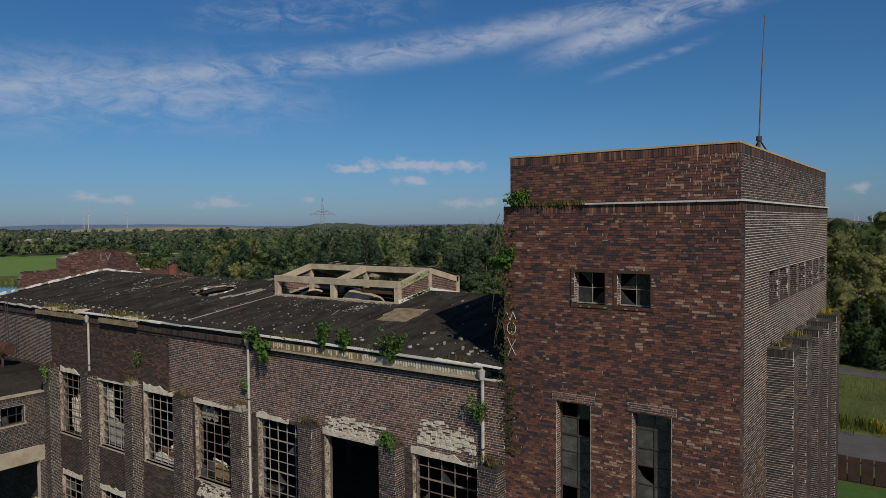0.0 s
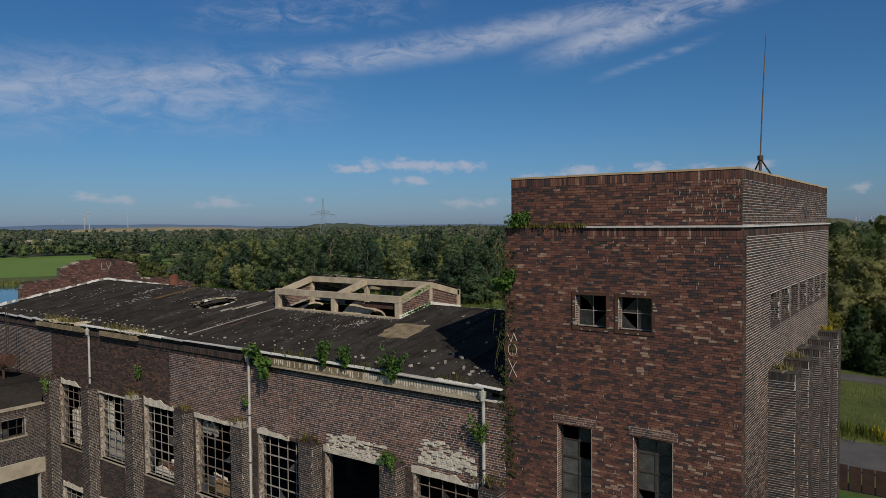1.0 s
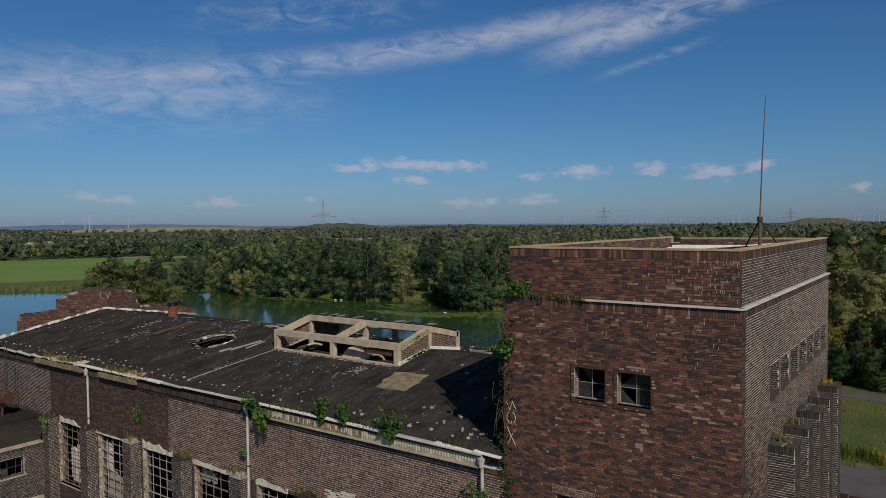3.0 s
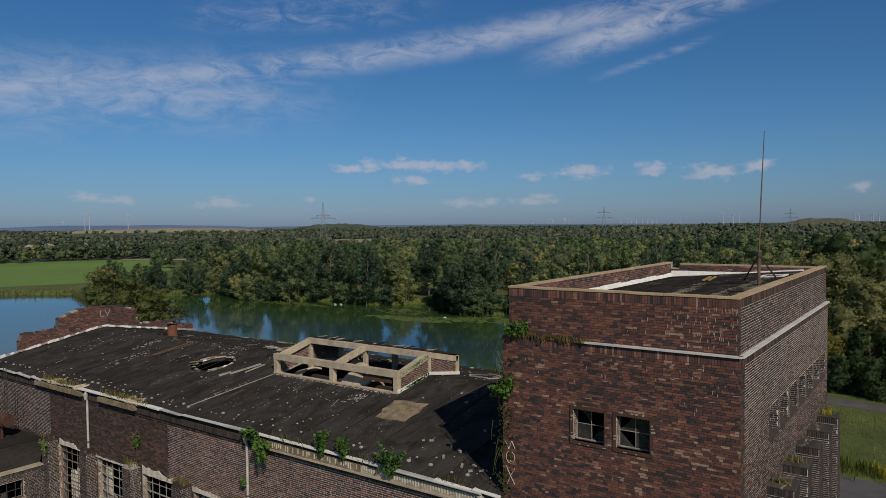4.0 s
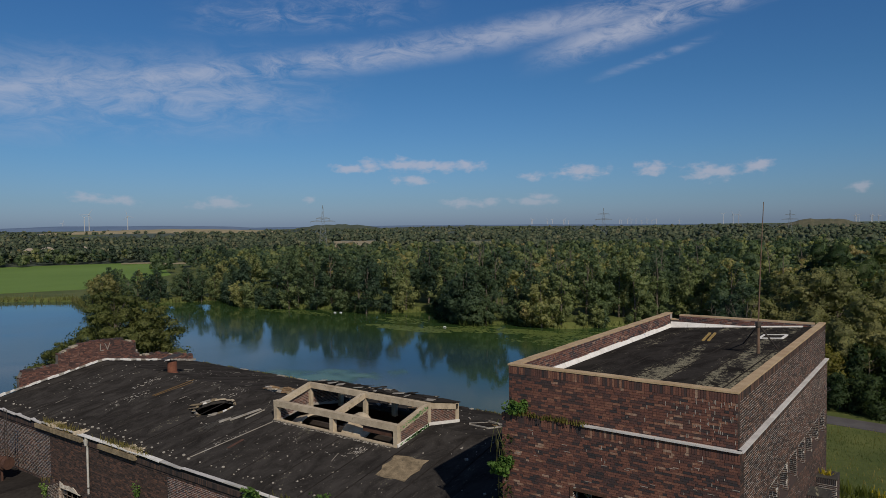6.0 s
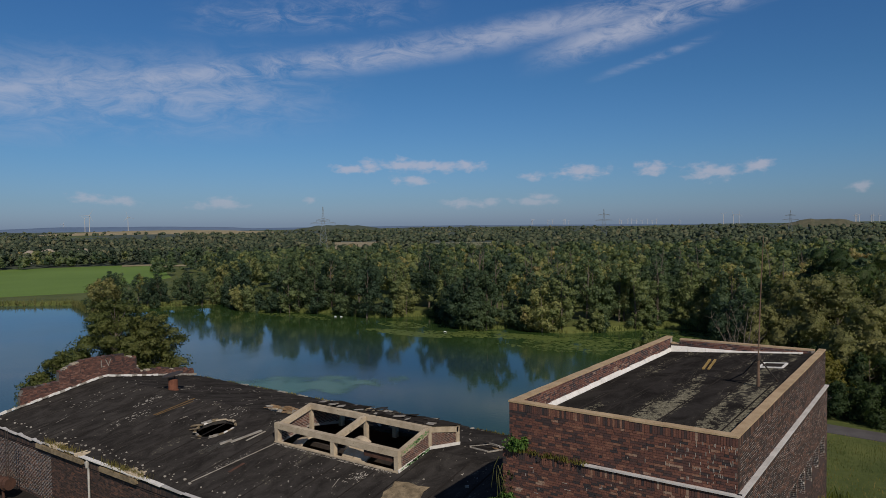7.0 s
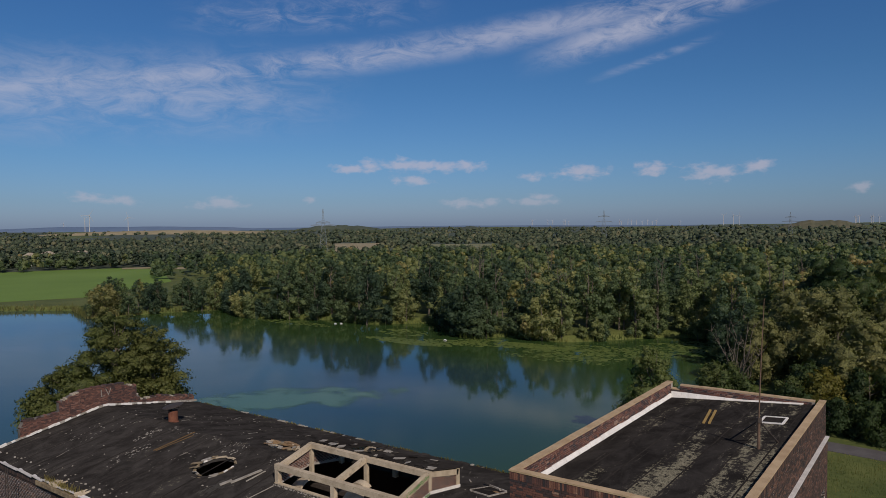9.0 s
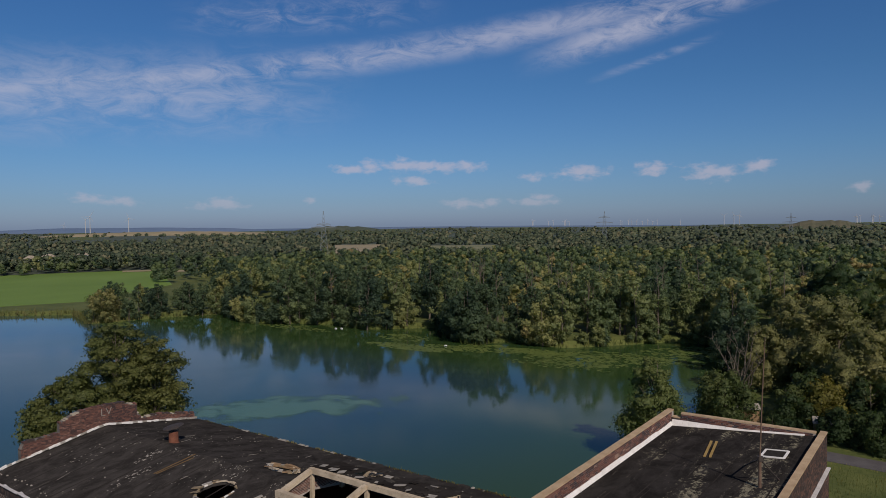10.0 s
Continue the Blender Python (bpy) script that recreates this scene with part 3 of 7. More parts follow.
class Wall:
    """An upright wall face: u along it, z up, n out of it."""

    def __init__(self, at, along, out):
        self.at, self.along, self.out = Vector(at), Vector(along), Vector(out)

    def point(self, u, n, z):
        p = self.at + self.along * u + self.out * n
        return (p.x, p.y, z)

    def block(self, shape, u0, u1, n0, n1, z0, z1):
        q = [self.point(u, n, z) for z in (z0, z1) for u, n in ((u0, n1), (u1, n1), (u1, n0), (u0, n0))]
        return shape.add(q, [(0, 3, 2, 1), (4, 5, 6, 7), (0, 1, 5, 4), (1, 2, 6, 5), (2, 3, 7, 6), (3, 0, 4, 7)])

    def core(self, shape, u0, u1, z0, z1, thick, holes=()):
        """The wall's body with its openings cut through."""
        cuts = sorted({u0, u1, *[min(max(h[i], u0), u1) for h in holes for i in (0, 1)]})
        marks = sorted({min(max(h[i], z0), z1) for h in holes for i in (2, 3)})
        for a, b in zip(cuts, cuts[1:]):
            if b - a < 1e-4:
                continue
            gaps = sorted((max(h[2], z0), min(h[3], z1)) for h in holes if h[0] < (a + b) / 2 < h[1] and h[3] > z0 and h[2] < z1)
            low = z0
            for g0, g1 in gaps + [(z1, z1)]:
                if g0 - low > 1e-4:
                    levels = [low] + [z for z in marks if low + 1e-4 < z < g0 - 1e-4] + [g0]
                    for c, d in zip(levels, levels[1:]):
                        self.block(shape, a, b, -thick, 0.0, c, d)
                low = max(low, g1)
        return shape.weld()

    def bricks(self, u0, u1, z0, z1, holes=(), course=0.073, length=0.235, joint=0.010, proud=0.008, seed=1, headers=0.3, upright=False, head=None):
        """Places of bricks (u0, u1, z0, z1, n) laid in courses, cut at the openings."""
        rng = random.Random(seed)
        made = []
        head = joint if head is None else head
        if upright:
            u = u0
            while u < u1 - 0.03:
                made.append((u, min(u + course - joint, u1), z0, z1, proud + rng.random() * 0.006))
                u += course
            return made
        rows = max(1, round((z1 - z0) / course))
        step = (z1 - z0) / rows
        for r in range(rows):
            a, b = z0 + r * step, z0 + (r + 1) * step - joint
            mid = (a + b) / 2
            gaps = sorted((h[0], h[1]) for h in holes if h[2] < mid < h[3])
            free, low = [], u0
            for g0, g1 in gaps:
                if g0 - low > 0.04:
                    free.append((low, g0))
                low = max(low, g1)
            if u1 - low > 0.04:
                free.append((low, u1))
            for f0, f1 in free:
                u = f0 - rng.random() * length
                while u < f1:
                    size = length if rng.random() > headers else length * 0.48
                    p, q = max(u, f0), min(u + size - head, f1)
                    if q - p > 0.03:
                        made.append((p, q, a, b, proud + rng.random() * 0.006))
                    u += size
        return made

    def lay(self, places, shape=None):
        """All these bricks as one mesh, open at the back."""
        shape = shape or Shape()
        for u0, u1, z0, z1, n in places:
            q = [self.point(u, m, z) for m in (n, -0.004) for u, z in ((u0, z0), (u1, z0), (u1, z1), (u0, z1))]
            shape.add(q, [(0, 1, 2, 3), (1, 0, 4, 5), (2, 1, 5, 6), (3, 2, 6, 7), (0, 3, 7, 4)])
        return shape

    def singles(self, places, parent, material, label):
        """These bricks as parts of their own, on shared meshes."""
        shared = {}
        for u0, u1, z0, z1, n in places:
            key = (round(u1 - u0, 2), round(z1 - z0, 3))
            if key not in shared:
                w, h = key[0], z1 - z0
                s = Shape()
                flat = Wall((0, 0, 0), self.along, self.out)
                q = [flat.point(u, m, z) for m in (0.011, -0.004) for u, z in ((-w / 2, -h / 2), (w / 2, -h / 2), (w / 2, h / 2), (-w / 2, h / 2))]
                s.add(q, [(0, 1, 2, 3), (1, 0, 4, 5), (2, 1, 5, 6), (3, 2, 6, 7), (0, 3, 7, 4), (7, 6, 5, 4)])
                shared[key] = s.mesh("brick", material)
            ob = new("brick", shared[key])
            ob.parent = parent
            spot = Vector(self.point((u0 + u1) / 2, n - 0.011, (z0 + z1) / 2))
            ob.location = spot - PLACE.get(parent.name, Vector()) if parent.type == "EMPTY" else spot


def split(places, keep, most=300):
    """The places inside a stretch of the wall (u0, u1, z0, z1), at most so many, and all the others."""
    near = [p for p in places if keep[0] <= p[0] and p[1] <= keep[1] and keep[2] <= p[2] and p[3] <= keep[3]][:most]
    chosen = set(near)
    return near, [p for p in places if p not in chosen]


def lean(y):
    """The tower's flanks stand a little askew to its front."""
    return 0.024 * (y - 19.11)


def steel_window(wall, u0, u1, z0, z1, cols, rows, depth, parent, panes, label, seed, bar=0.035, mat="bars", frame_width=0.06, glass="glass", broken=0.35):
    """A steel window with its bars and what is left of its panes."""
    rng = random.Random(seed)
    s = Shape()
    for a, b, c, d in ((u0, u0 + frame_width, z0, z1), (u1 - frame_width, u1, z0, z1), (u0 + frame_width, u1 - frame_width, z0, z0 + frame_width), (u0 + frame_width, u1 - frame_width, z1 - frame_width, z1)):
        wall.block(s, a, b, -depth - 0.05, -depth, c, d)
    window = part("window", s, M[mat], parent, label)
    for i in range(1, cols):
        u = u0 + (u1 - u0) * i / cols
        bend = rng.uniform(-0.03, 0.03)
        part("glazing_bar", Shape().beam(wall.point(u, -depth - 0.02, z0 + 0.02), wall.point(u + bend, -depth - 0.02, z1 - 0.02), bar, bar, up=tuple(wall.out)), M[mat], window)
    for j in range(1, rows):
        z = z0 + (z1 - z0) * j / rows
        thick = bar * (1.7 if j % 3 == 0 else 1.0)
        part("glazing_bar", Shape().beam(wall.point(u0 + 0.02, -depth - 0.025, z), wall.point(u1 - 0.02, -depth - 0.025, z + rng.uniform(-0.015, 0.015)), thick, thick), M[mat], window)
    for i in range(cols):
        for j in range(rows):
            if rng.random() > panes:
                continue
            a, b = u0 + (u1 - u0) * i / cols + 0.01, u0 + (u1 - u0) * (i + 1) / cols - 0.01
            c, d = z0 + (z1 - z0) * j / rows + 0.01, z0 + (z1 - z0) * (j + 1) / rows - 0.01
            s = Shape()
            if rng.random() < broken:
                # a broken pane: one corner left
                k = rng.choice([0, 1, 2, 3])
                q = [(a, c), (b, c), (b, d), (a, d)]
                q[k] = (a + (b - a) * rng.uniform(0.35, 0.65), c + (d - c) * rng.uniform(0.35, 0.65))
                s.add([wall.point(u, -depth - m, z) for m in (0.03, 0.036) for u, z in q], [(0, 1, 2, 3), (7, 6, 5, 4), (0, 4, 5, 1), (1, 5, 6, 2), (2, 6, 7, 3), (3, 7, 4, 0)])
            else:
                wall.block(s, a, b, -depth - 0.036, -depth - 0.03, c, d)
            part("pane", s, M[glass], window)
    return window


# ---- tower ----
FRONT, UPPER, DEEP = 19.05, 19.11, 33.95
tower = thing("brick_tower", (-7.6, 26.5, 0.0), "tall square clinker brick tower with flat felted roof and broken windows", "tower")
T0, T1 = -11.22, -4.07
front = Wall((0, FRONT, 0), (1, 0, 0), (0, -1, 0))
upper = Wall((0, UPPER, 0), (1, 0, 0), (0, -1, 0))
flank = Wall((T1, FRONT, 0), (0.024, 1, 0), (1, 0, 0))
flank_up = Wall((-4.15, UPPER, 0), (0.024, 1, 0), (1, 0, 0))
west = Wall((T0, FRONT, 0), (0.024, 1, 0), (-1, 0, 0))
west_up = Wall((-11.0, UPPER, 0), (0.024, 1, 0), (-1, 0, 0))
rear = Wall((0, DEEP, 0), (1, 0, 0), (0, 1, 0))
SMALL = [(-8.79, -7.80, 16.78, 17.74), (-7.45, -6.45, 16.78, 17.74)]
TALL = [(-9.40, -8.26, 6.2, 13.74), (-7.00, -5.86, 6.2, 13.74)]
BAND = [(3.4 + 1.6 * i, 4.68 + 1.6 * i, 16.70, 17.70) for i in range(7)]
LEDGE = 19.74
part("wall", front.core(Shape(), T0, T1, 0.0, LEDGE, 0.42, SMALL + TALL), M["mortar_dark"], tower, "front wall of dark red clinker")
part("wall", flank.core(Shape(), 0.42, DEEP - FRONT, 0.0, LEDGE, 0.42, BAND), M["mortar_pale"], tower, "flank with pale bed joints")
part("wall", west.core(Shape(), 0.42, DEEP - FRONT, 0.0, LEDGE, 0.42), M["mortar_dark"], tower)
part("wall", rear.core(Shape(), T0 + 0.8, T1 - 0.1, 0.0, LEDGE, 0.42), M["mortar_dark"], tower)
PAR = 21.265
s = upper.core(Shape(), -11.0, -4.15, LEDGE - 0.02, PAR, 0.24)
part("parapet", s, M["mortar_dark"], tower)
part("parapet", flank_up.core(Shape(), 0.24, DEEP - UPPER, LEDGE - 0.02, PAR, 0.24), M["mortar_pale"], tower)
part("parapet", west_up.core(Shape(), 0.24, DEEP - UPPER + 0.1, LEDGE - 0.02, PAR, 0.24), M["mortar_light"], tower)
part("parapet", rear.core(Shape(), -9.95, -4.2, LEDGE - 0.02, PAR - 0.04, 0.24), M["mortar_light"], tower)
part("parapet", rear.core(Shape(), -10.4, -9.95, LEDGE - 0.02, PAR - 0.26, 0.24), M["mortar_dark"], tower)

# bricks of the tower
foot = front.bricks(T0, T1, 0.0, 9.2, SMALL + TALL, length=0.9, seed=2)
laid = front.bricks(T0, T1, 9.2, LEDGE - 0.25, SMALL + TALL, seed=3)
near, rest = split(laid, (-6.6, T1, 14.3, 16.6), 150)
front.singles(near, tower, M["clinker_one"], "")
part("brickwork", front.lay(rest + foot), M["clinker"], tower, kind="stuff")
part("soldier_course", front.lay(front.bricks(T0, T1, LEDGE - 0.25, LEDGE, upright=True, seed=4)), M["clinker"], tower)
laid = upper.bricks(-11.0, -4.15, LEDGE, PAR - 0.25, seed=5)
near, rest = split(laid, (-6.4, -4.15, LEDGE, PAR - 0.25), 150)
upper.singles(near, tower, M["clinker_one"], "")
part("brickwork", upper.lay(rest), M["clinker"], tower, kind="stuff")
part("soldier_course", upper.lay(upper.bricks(-11.0, -4.15, PAR - 0.25, PAR, upright=True, seed=6)), M["clinker"], tower)
WIDE = DEEP - FRONT
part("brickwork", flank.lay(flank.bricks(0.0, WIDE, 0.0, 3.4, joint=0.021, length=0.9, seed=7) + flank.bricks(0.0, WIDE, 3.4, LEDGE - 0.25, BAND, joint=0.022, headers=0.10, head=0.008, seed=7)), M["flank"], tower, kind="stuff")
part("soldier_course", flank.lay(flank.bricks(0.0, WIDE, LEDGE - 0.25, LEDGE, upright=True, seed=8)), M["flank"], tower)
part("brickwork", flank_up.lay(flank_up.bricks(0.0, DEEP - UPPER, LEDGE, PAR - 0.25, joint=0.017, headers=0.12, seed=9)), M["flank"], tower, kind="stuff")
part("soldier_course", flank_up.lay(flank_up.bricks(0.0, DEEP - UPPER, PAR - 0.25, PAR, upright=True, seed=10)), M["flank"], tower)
inner_west = Wall((-10.76, UPPER, 0), (0.024, 1, 0), (1, 0, 0))
part("brickwork", inner_west.lay(inner_west.bricks(0.24, DEEP - UPPER - 0.2, 20.75, PAR, joint=0.014, seed=13)), M["clinker"], tower, kind="stuff")
inner_rear = Wall((0, DEEP - 0.24, 0), (1, 0, 0), (0, -1, 0))
part("brickwork", inner_rear.lay(inner_rear.bricks(-9.95, -4.3, 20.75, PAR - 0.04, joint=0.014, seed=14)), M["clinker"], tower, kind="stuff")


def coping_row(a, b, width, z0, z1, size, material, parent, name="coping_slab"):
    """Coping slabs end to end along a wall's top."""
    a, b = Vector((*a, 0)), Vector((*b, 0))
    count = max(1, round((b - a).length / size))
    rng = random.Random(round(a.x * 7 + a.y))
    for i in range(count):
        p, q = a.lerp(b, (i + 0.004) / count), a.lerp(b, (i + 0.996) / count)
        lift = rng.uniform(-0.006, 0.006)
        p.z = q.z = (z0 + z1) / 2 + lift
        part(name, Shape().beam(p, q, width, z1 - z0), M[material], parent)


coping_row((-11.03, UPPER + 0.105), (-4.12, UPPER + 0.105), 0.27, PAR, PAR + 0.055, 1.0, "tan", tower)
coping_row((-4.255, UPPER + 0.245), (-4.255 + lean(DEEP), DEEP + 0.02), 0.27, PAR, PAR + 0.055, 1.0, "tan", tower)
coping_row((-10.885, UPPER + 0.245), (-10.885 + lean(DEEP), DEEP + 0.12), 0.29, PAR, PAR + 0.055, 1.0, "tan", tower)
coping_row((-9.95, DEEP - 0.11), (-4.18, DEEP - 0.11), 0.27, PAR - 0.04, PAR + 0.015, 1.0, "tan", tower)
part("coping_slab", Shape().beam((-10.36, DEEP - 0.11, PAR - 0.23), (-9.97, DEEP - 0.11, PAR - 0.235), 0.26, 0.05), M["tan"], tower)


def deck(x, y):
    """Height of the tower's roof, which falls to the west."""
    return 20.64 + 0.08 * (x - lean(y) + 10.7)


PLAN = [(-10.77, UPPER + 0.23), (-4.38, UPPER + 0.23), (-4.38 + lean(DEEP), DEEP - 0.23), (-10.77 + lean(DEEP), DEEP - 0.23)]
part("roof", Shape().slab([(x, y, deck(x, y)) for x, y in PLAN], 0.25), M["lichen"], tower, "black roofing felt with pale lichen streaks")
rng = random.Random(18)
for i in range(14):
    y0, y1 = UPPER + 0.26 + 14.3 * i / 14, UPPER + 0.26 + 14.3 * (i + 0.985) / 14
    f = Shape()
    rows = []
    for y in (y0, y1):
        x, up = -10.755 + lean(y), 0.17 + rng.uniform(-0.03, 0.02)
        z = deck(x, y)
        rows.append([(x, y, z - 0.02), (x + 0.11, y, z - 0.02), (x + 0.10, y, z + 0.03), (x + 0.03, y, z + up), (x, y, z + up)])
    part("flashing", f.loft(rows), M["white"], tower, "white upstand flashing")
for i in range(7):
    x0, x1 = -10.35 + 5.75 * i / 7, -10.35 + 5.75 * (i + 0.985) / 7
    rows = []
    for x in (x0, x1):
        y, z = DEEP - 0.245, deck(x, DEEP)
        up = max(0.05, 20.93 - z + rng.uniform(-0.02, 0.02))
        rows.append([(x, y, z - 0.02), (x, y - 0.15, z - 0.02), (x, y - 0.14, z + 0.02), (x, y - 0.03, z + up), (x, y, z + up)])
    part("flashing", Shape().loft(rows), M["white"], tower, "white upstand flashing")
for k in range(6):
    x, x2 = -9.7 + 0.98 * k, -9.7 + 0.98 * k + lean(DEEP) * 0.95
    part("seam", Shape().beam((x, UPPER + 0.5, deck(x, UPPER + 0.5) + 0.003), (x2, DEEP - 0.5, deck(x2, DEEP - 0.5) + 0.003), 0.05, 0.012), M["bitumen"], tower)
# white sheet over the ledge
for a, b in ((-8.5, -7.4), (-7.39, -6.3), (-6.29, -5.2), (-5.19, -4.04)):
    part("ledge_flashing", Shape().beam((a, FRONT + 0.01, LEDGE + 0.02), (b, FRONT + 0.01, LEDGE + 0.02), 0.18, 0.05), M["sheet"], tower)
for i in range(12):
    a, b = FRONT + WIDE * i / 12, FRONT + WIDE * (i + 0.995) / 12
    part("ledge_flashing", Shape().beam((T1 - 0.01 + lean(a), a, LEDGE + 0.02), (T1 - 0.01 + lean(b), b, LEDGE + 0.02), 0.18, 0.05), M["sheet"], tower)
# floors inside, so that the windows look into a dark room
for z in (5.6, 14.4):
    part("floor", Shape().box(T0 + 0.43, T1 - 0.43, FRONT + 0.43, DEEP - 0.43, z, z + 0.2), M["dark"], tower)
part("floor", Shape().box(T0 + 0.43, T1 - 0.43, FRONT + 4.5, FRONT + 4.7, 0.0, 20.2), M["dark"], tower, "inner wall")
# buttresses of the flank
for i in range(5):
    y = 22.2 + 2.27 * i
    x = T1 + lean(y)
    butt = part("buttress", Shape().box(x - 0.02, x + 0.74, y, y + 0.95, 0.0, 15.38), M["mortar_pale"], tower, "sooty brick buttress with a weathered top")
    face = Wall((x, y, 0), (1, 0, 0), (0, -1, 0))
    side = Wall((x + 0.74, y, 0), (0, 1, 0), (1, 0, 0))
    s = face.lay(face.bricks(0.0, 0.74, 0.0, 15.15, joint=0.021, length=0.25, headers=0.3, head=0.007, seed=20 + i))
    side.lay(side.bricks(0.0, 0.95, 0.0, 15.15, joint=0.021, length=0.25, headers=0.3, head=0.007, seed=30 + i), s)
    face.lay(face.bricks(0.0, 0.74, 15.15, 15.40, upright=True, seed=40 + i), s)
    side.lay(side.bricks(0.0, 0.95, 15.15, 15.40, upright=True, seed=50 + i), s)
    part("brickwork", s, M["sooty"], butt, kind="stuff")
    part("cap", Shape().box(x, x + 0.76, y - 0.02, y + 0.97, 15.38, 15.43, 0.01), M["mossy"], butt, "mossy cap")
def reveal(u, z0, z1, deep, seed):
    """The sunlit brick return of a window opening."""
    turn = Wall(front.point(u + 0.004, 0.0, 0), (0, 1, 0), (1, 0, 0))
    part("reveal_bed", turn.block(Shape(), 0.01, deep, -0.002, 0.006, z0 + 0.01, z1 - 0.01), M["mortar_pale"], tower)
    part("reveal", turn.lay(turn.bricks(0.012, deep, z0 + 0.02, z1 - 0.02, joint=0.024, proud=0.016, seed=seed), Shape()), M["hall"], tower, "brick return of the window opening")


for i, (u0, u1, z0, z1) in enumerate(SMALL):
    steel_window(front, u0, u1, z0, z1, 2, 2, 0.22, tower, 0.85, "broken four-pane window", 60 + i, 0.016, "bars", 0.028, "glass_dark", 0.5)
    s = Shape()
    for a, b, c, d in ((u0 - 0.09, u0 + 0.004, z0 - 0.10, z1 + 0.10), (u1 - 0.004, u1 + 0.09, z0 - 0.10, z1 + 0.10), (u0, u1, z0 - 0.10, z0), (u0, u1, z1, z1 + 0.10)):
        front.block(s, a, b, -0.15, 0.035, c, d)
    part("window_surround", s, M["rust"], tower, "dark raised surround of the window")
    s = Shape()
    rng = random.Random(64 + i)
    for _ in range(14):
        u, z = rng.choice([(rng.uniform(u0, u1), z0 - 0.09), (u0 - 0.06, rng.uniform(z0, z1)), (u1 + 0.03, rng.uniform(z0, z1)), (rng.uniform(u0, u1), z1 + 0.08)])
        front.block(s, u, u + rng.uniform(0.03, 0.12), 0.0, 0.045, z, z + rng.uniform(0.02, 0.05))
    part("loose_mortar", s, M["lump"], tower, kind="stuff")
    reveal(u0, z0, z1, 0.20, 80 + i)
for i, (u0, u1, z0, z1) in enumerate(TALL):
    steel_window(front, u0, u1, z0, z1, 2, 14, 0.30, tower, 0.93, "tall narrow steel window with dusty panes", 70 + i, 0.03, "steel", 0.06, "glass_grey", 0.08)
    reveal(u0, z0, z1, 0.28, 84 + i)
    part("edge_line", front.block(Shape(), u1 - 0.012, u1 + 0.012, -0.05, 0.012, z0, z1), M["lump"], tower, "pale mortar edge of the opening")
    front.singles(front.bricks(u0 - 0.12, u1 + 0.14, z1 + 0.02, z1 + 0.28, joint=0.02, proud=0.03, seed=74 + i), tower, M["clinker_one"], "")
    part("lintel", front.block(Shape(), u0 - 0.12, u1 + 0.14, 0.0, 0.024, z1 + 0.02, z1 + 0.27), M["mortar_light"], tower)
for i, (u0, u1, z0, z1) in enumerate(BAND):
    part("blind_window", flank.block(Shape(), u0, u1, -0.42, -0.30, z0, z1), M["steel"], tower, "dark blocked window in the flank band")
    jamb = Wall(flank.point(u1 - 0.004, 0.0, 0), (-1, 0, 0), (0, -1, 0))
    part("reveal_bed", jamb.block(Shape(), 0.0, 0.30, 0.0, 0.004, z0, z1), M["mortar_pale"], tower)
    part("reveal", jamb.lay(jamb.bricks(0.0, 0.30, z0, z1, joint=0.018, proud=0.012, headers=0.5, seed=66 + i), Shape()), M["sooty"], tower)
    q = [flank.point(u, n, z) for u in (u0, u1) for n, z in ((0.02, z0 - 0.06), (0.02, z0 + 0.01), (-0.30, z0 + 0.09), (-0.30, z0 - 0.06))]
    part("window_sill", Shape().loft([q[:4], q[4:]]), M["sooty"], tower)

# mast on the tower roof
MX, MY = -5.03, 26.3
MZ = deck(MX, MY)
mast = thing("antenna_mast", (MX, MY, MZ), "slender rusty steel mast with two slanting braces, on the tower roof", "mast")
part("pole", Shape().tube([(MX, MY, MZ), (MX, MY, 22.12)], [0.058, 0.052], 10), M["mast_rust"], mast)
part("whip", Shape().tube([(MX, MY, 22.12), (MX + 0.06, MY, 24.2), (MX + 0.15, MY, 26.42)], [0.026, 0.022, 0.012], 8), M["mast_rust"], mast, "thin upper pole")
for fx, fy in ((-6.0, 28.6), (-4.56, 27.3)):
    part("brace", Shape().tube([(fx, fy, deck(fx, fy)), (MX, MY, 22.1)], 0.028, 6), M["steel"], mast)
part("collar", Shape().tube([(MX, MY, 22.04), (MX, MY, 22.2)], 0.10, 8), M["steel"], mast)
hatch = thing("roof_hatch", (-5.25, 30.45, deck(-5.25, 30.45)), "square white-framed flat hatch in the felt roof", "hatch")
HX = [(-5.68, 29.95), (-4.84, 29.95), (-4.82, 30.95), (-5.66, 30.95)]
for (ax, ay), (bx, by) in zip(HX, HX[1:] + HX[:1]):
    part("rim", Shape().beam((ax, ay, deck(ax, ay) + 0.02), (bx, by, deck(bx, by) + 0.02), 0.085, 0.05), M["white"], hatch)
part("cover", Shape().slab([(x, y, deck(x, y) + 0.02) for x, y in HX], 0.03), M["bitumen"], hatch)
for dx in (0.0, 0.22):
    a, b = (-7.66 + dx, 29.15), (-7.95 + dx, 31.4)
    whole("plank", Shape().beam((*a, deck(*a) + 0.03), (*b, deck(*b) + 0.03), 0.09, 0.05), M["ochre"], "weathered ochre plank lying on the roof felt", "plank", group="planks on the tower roof")

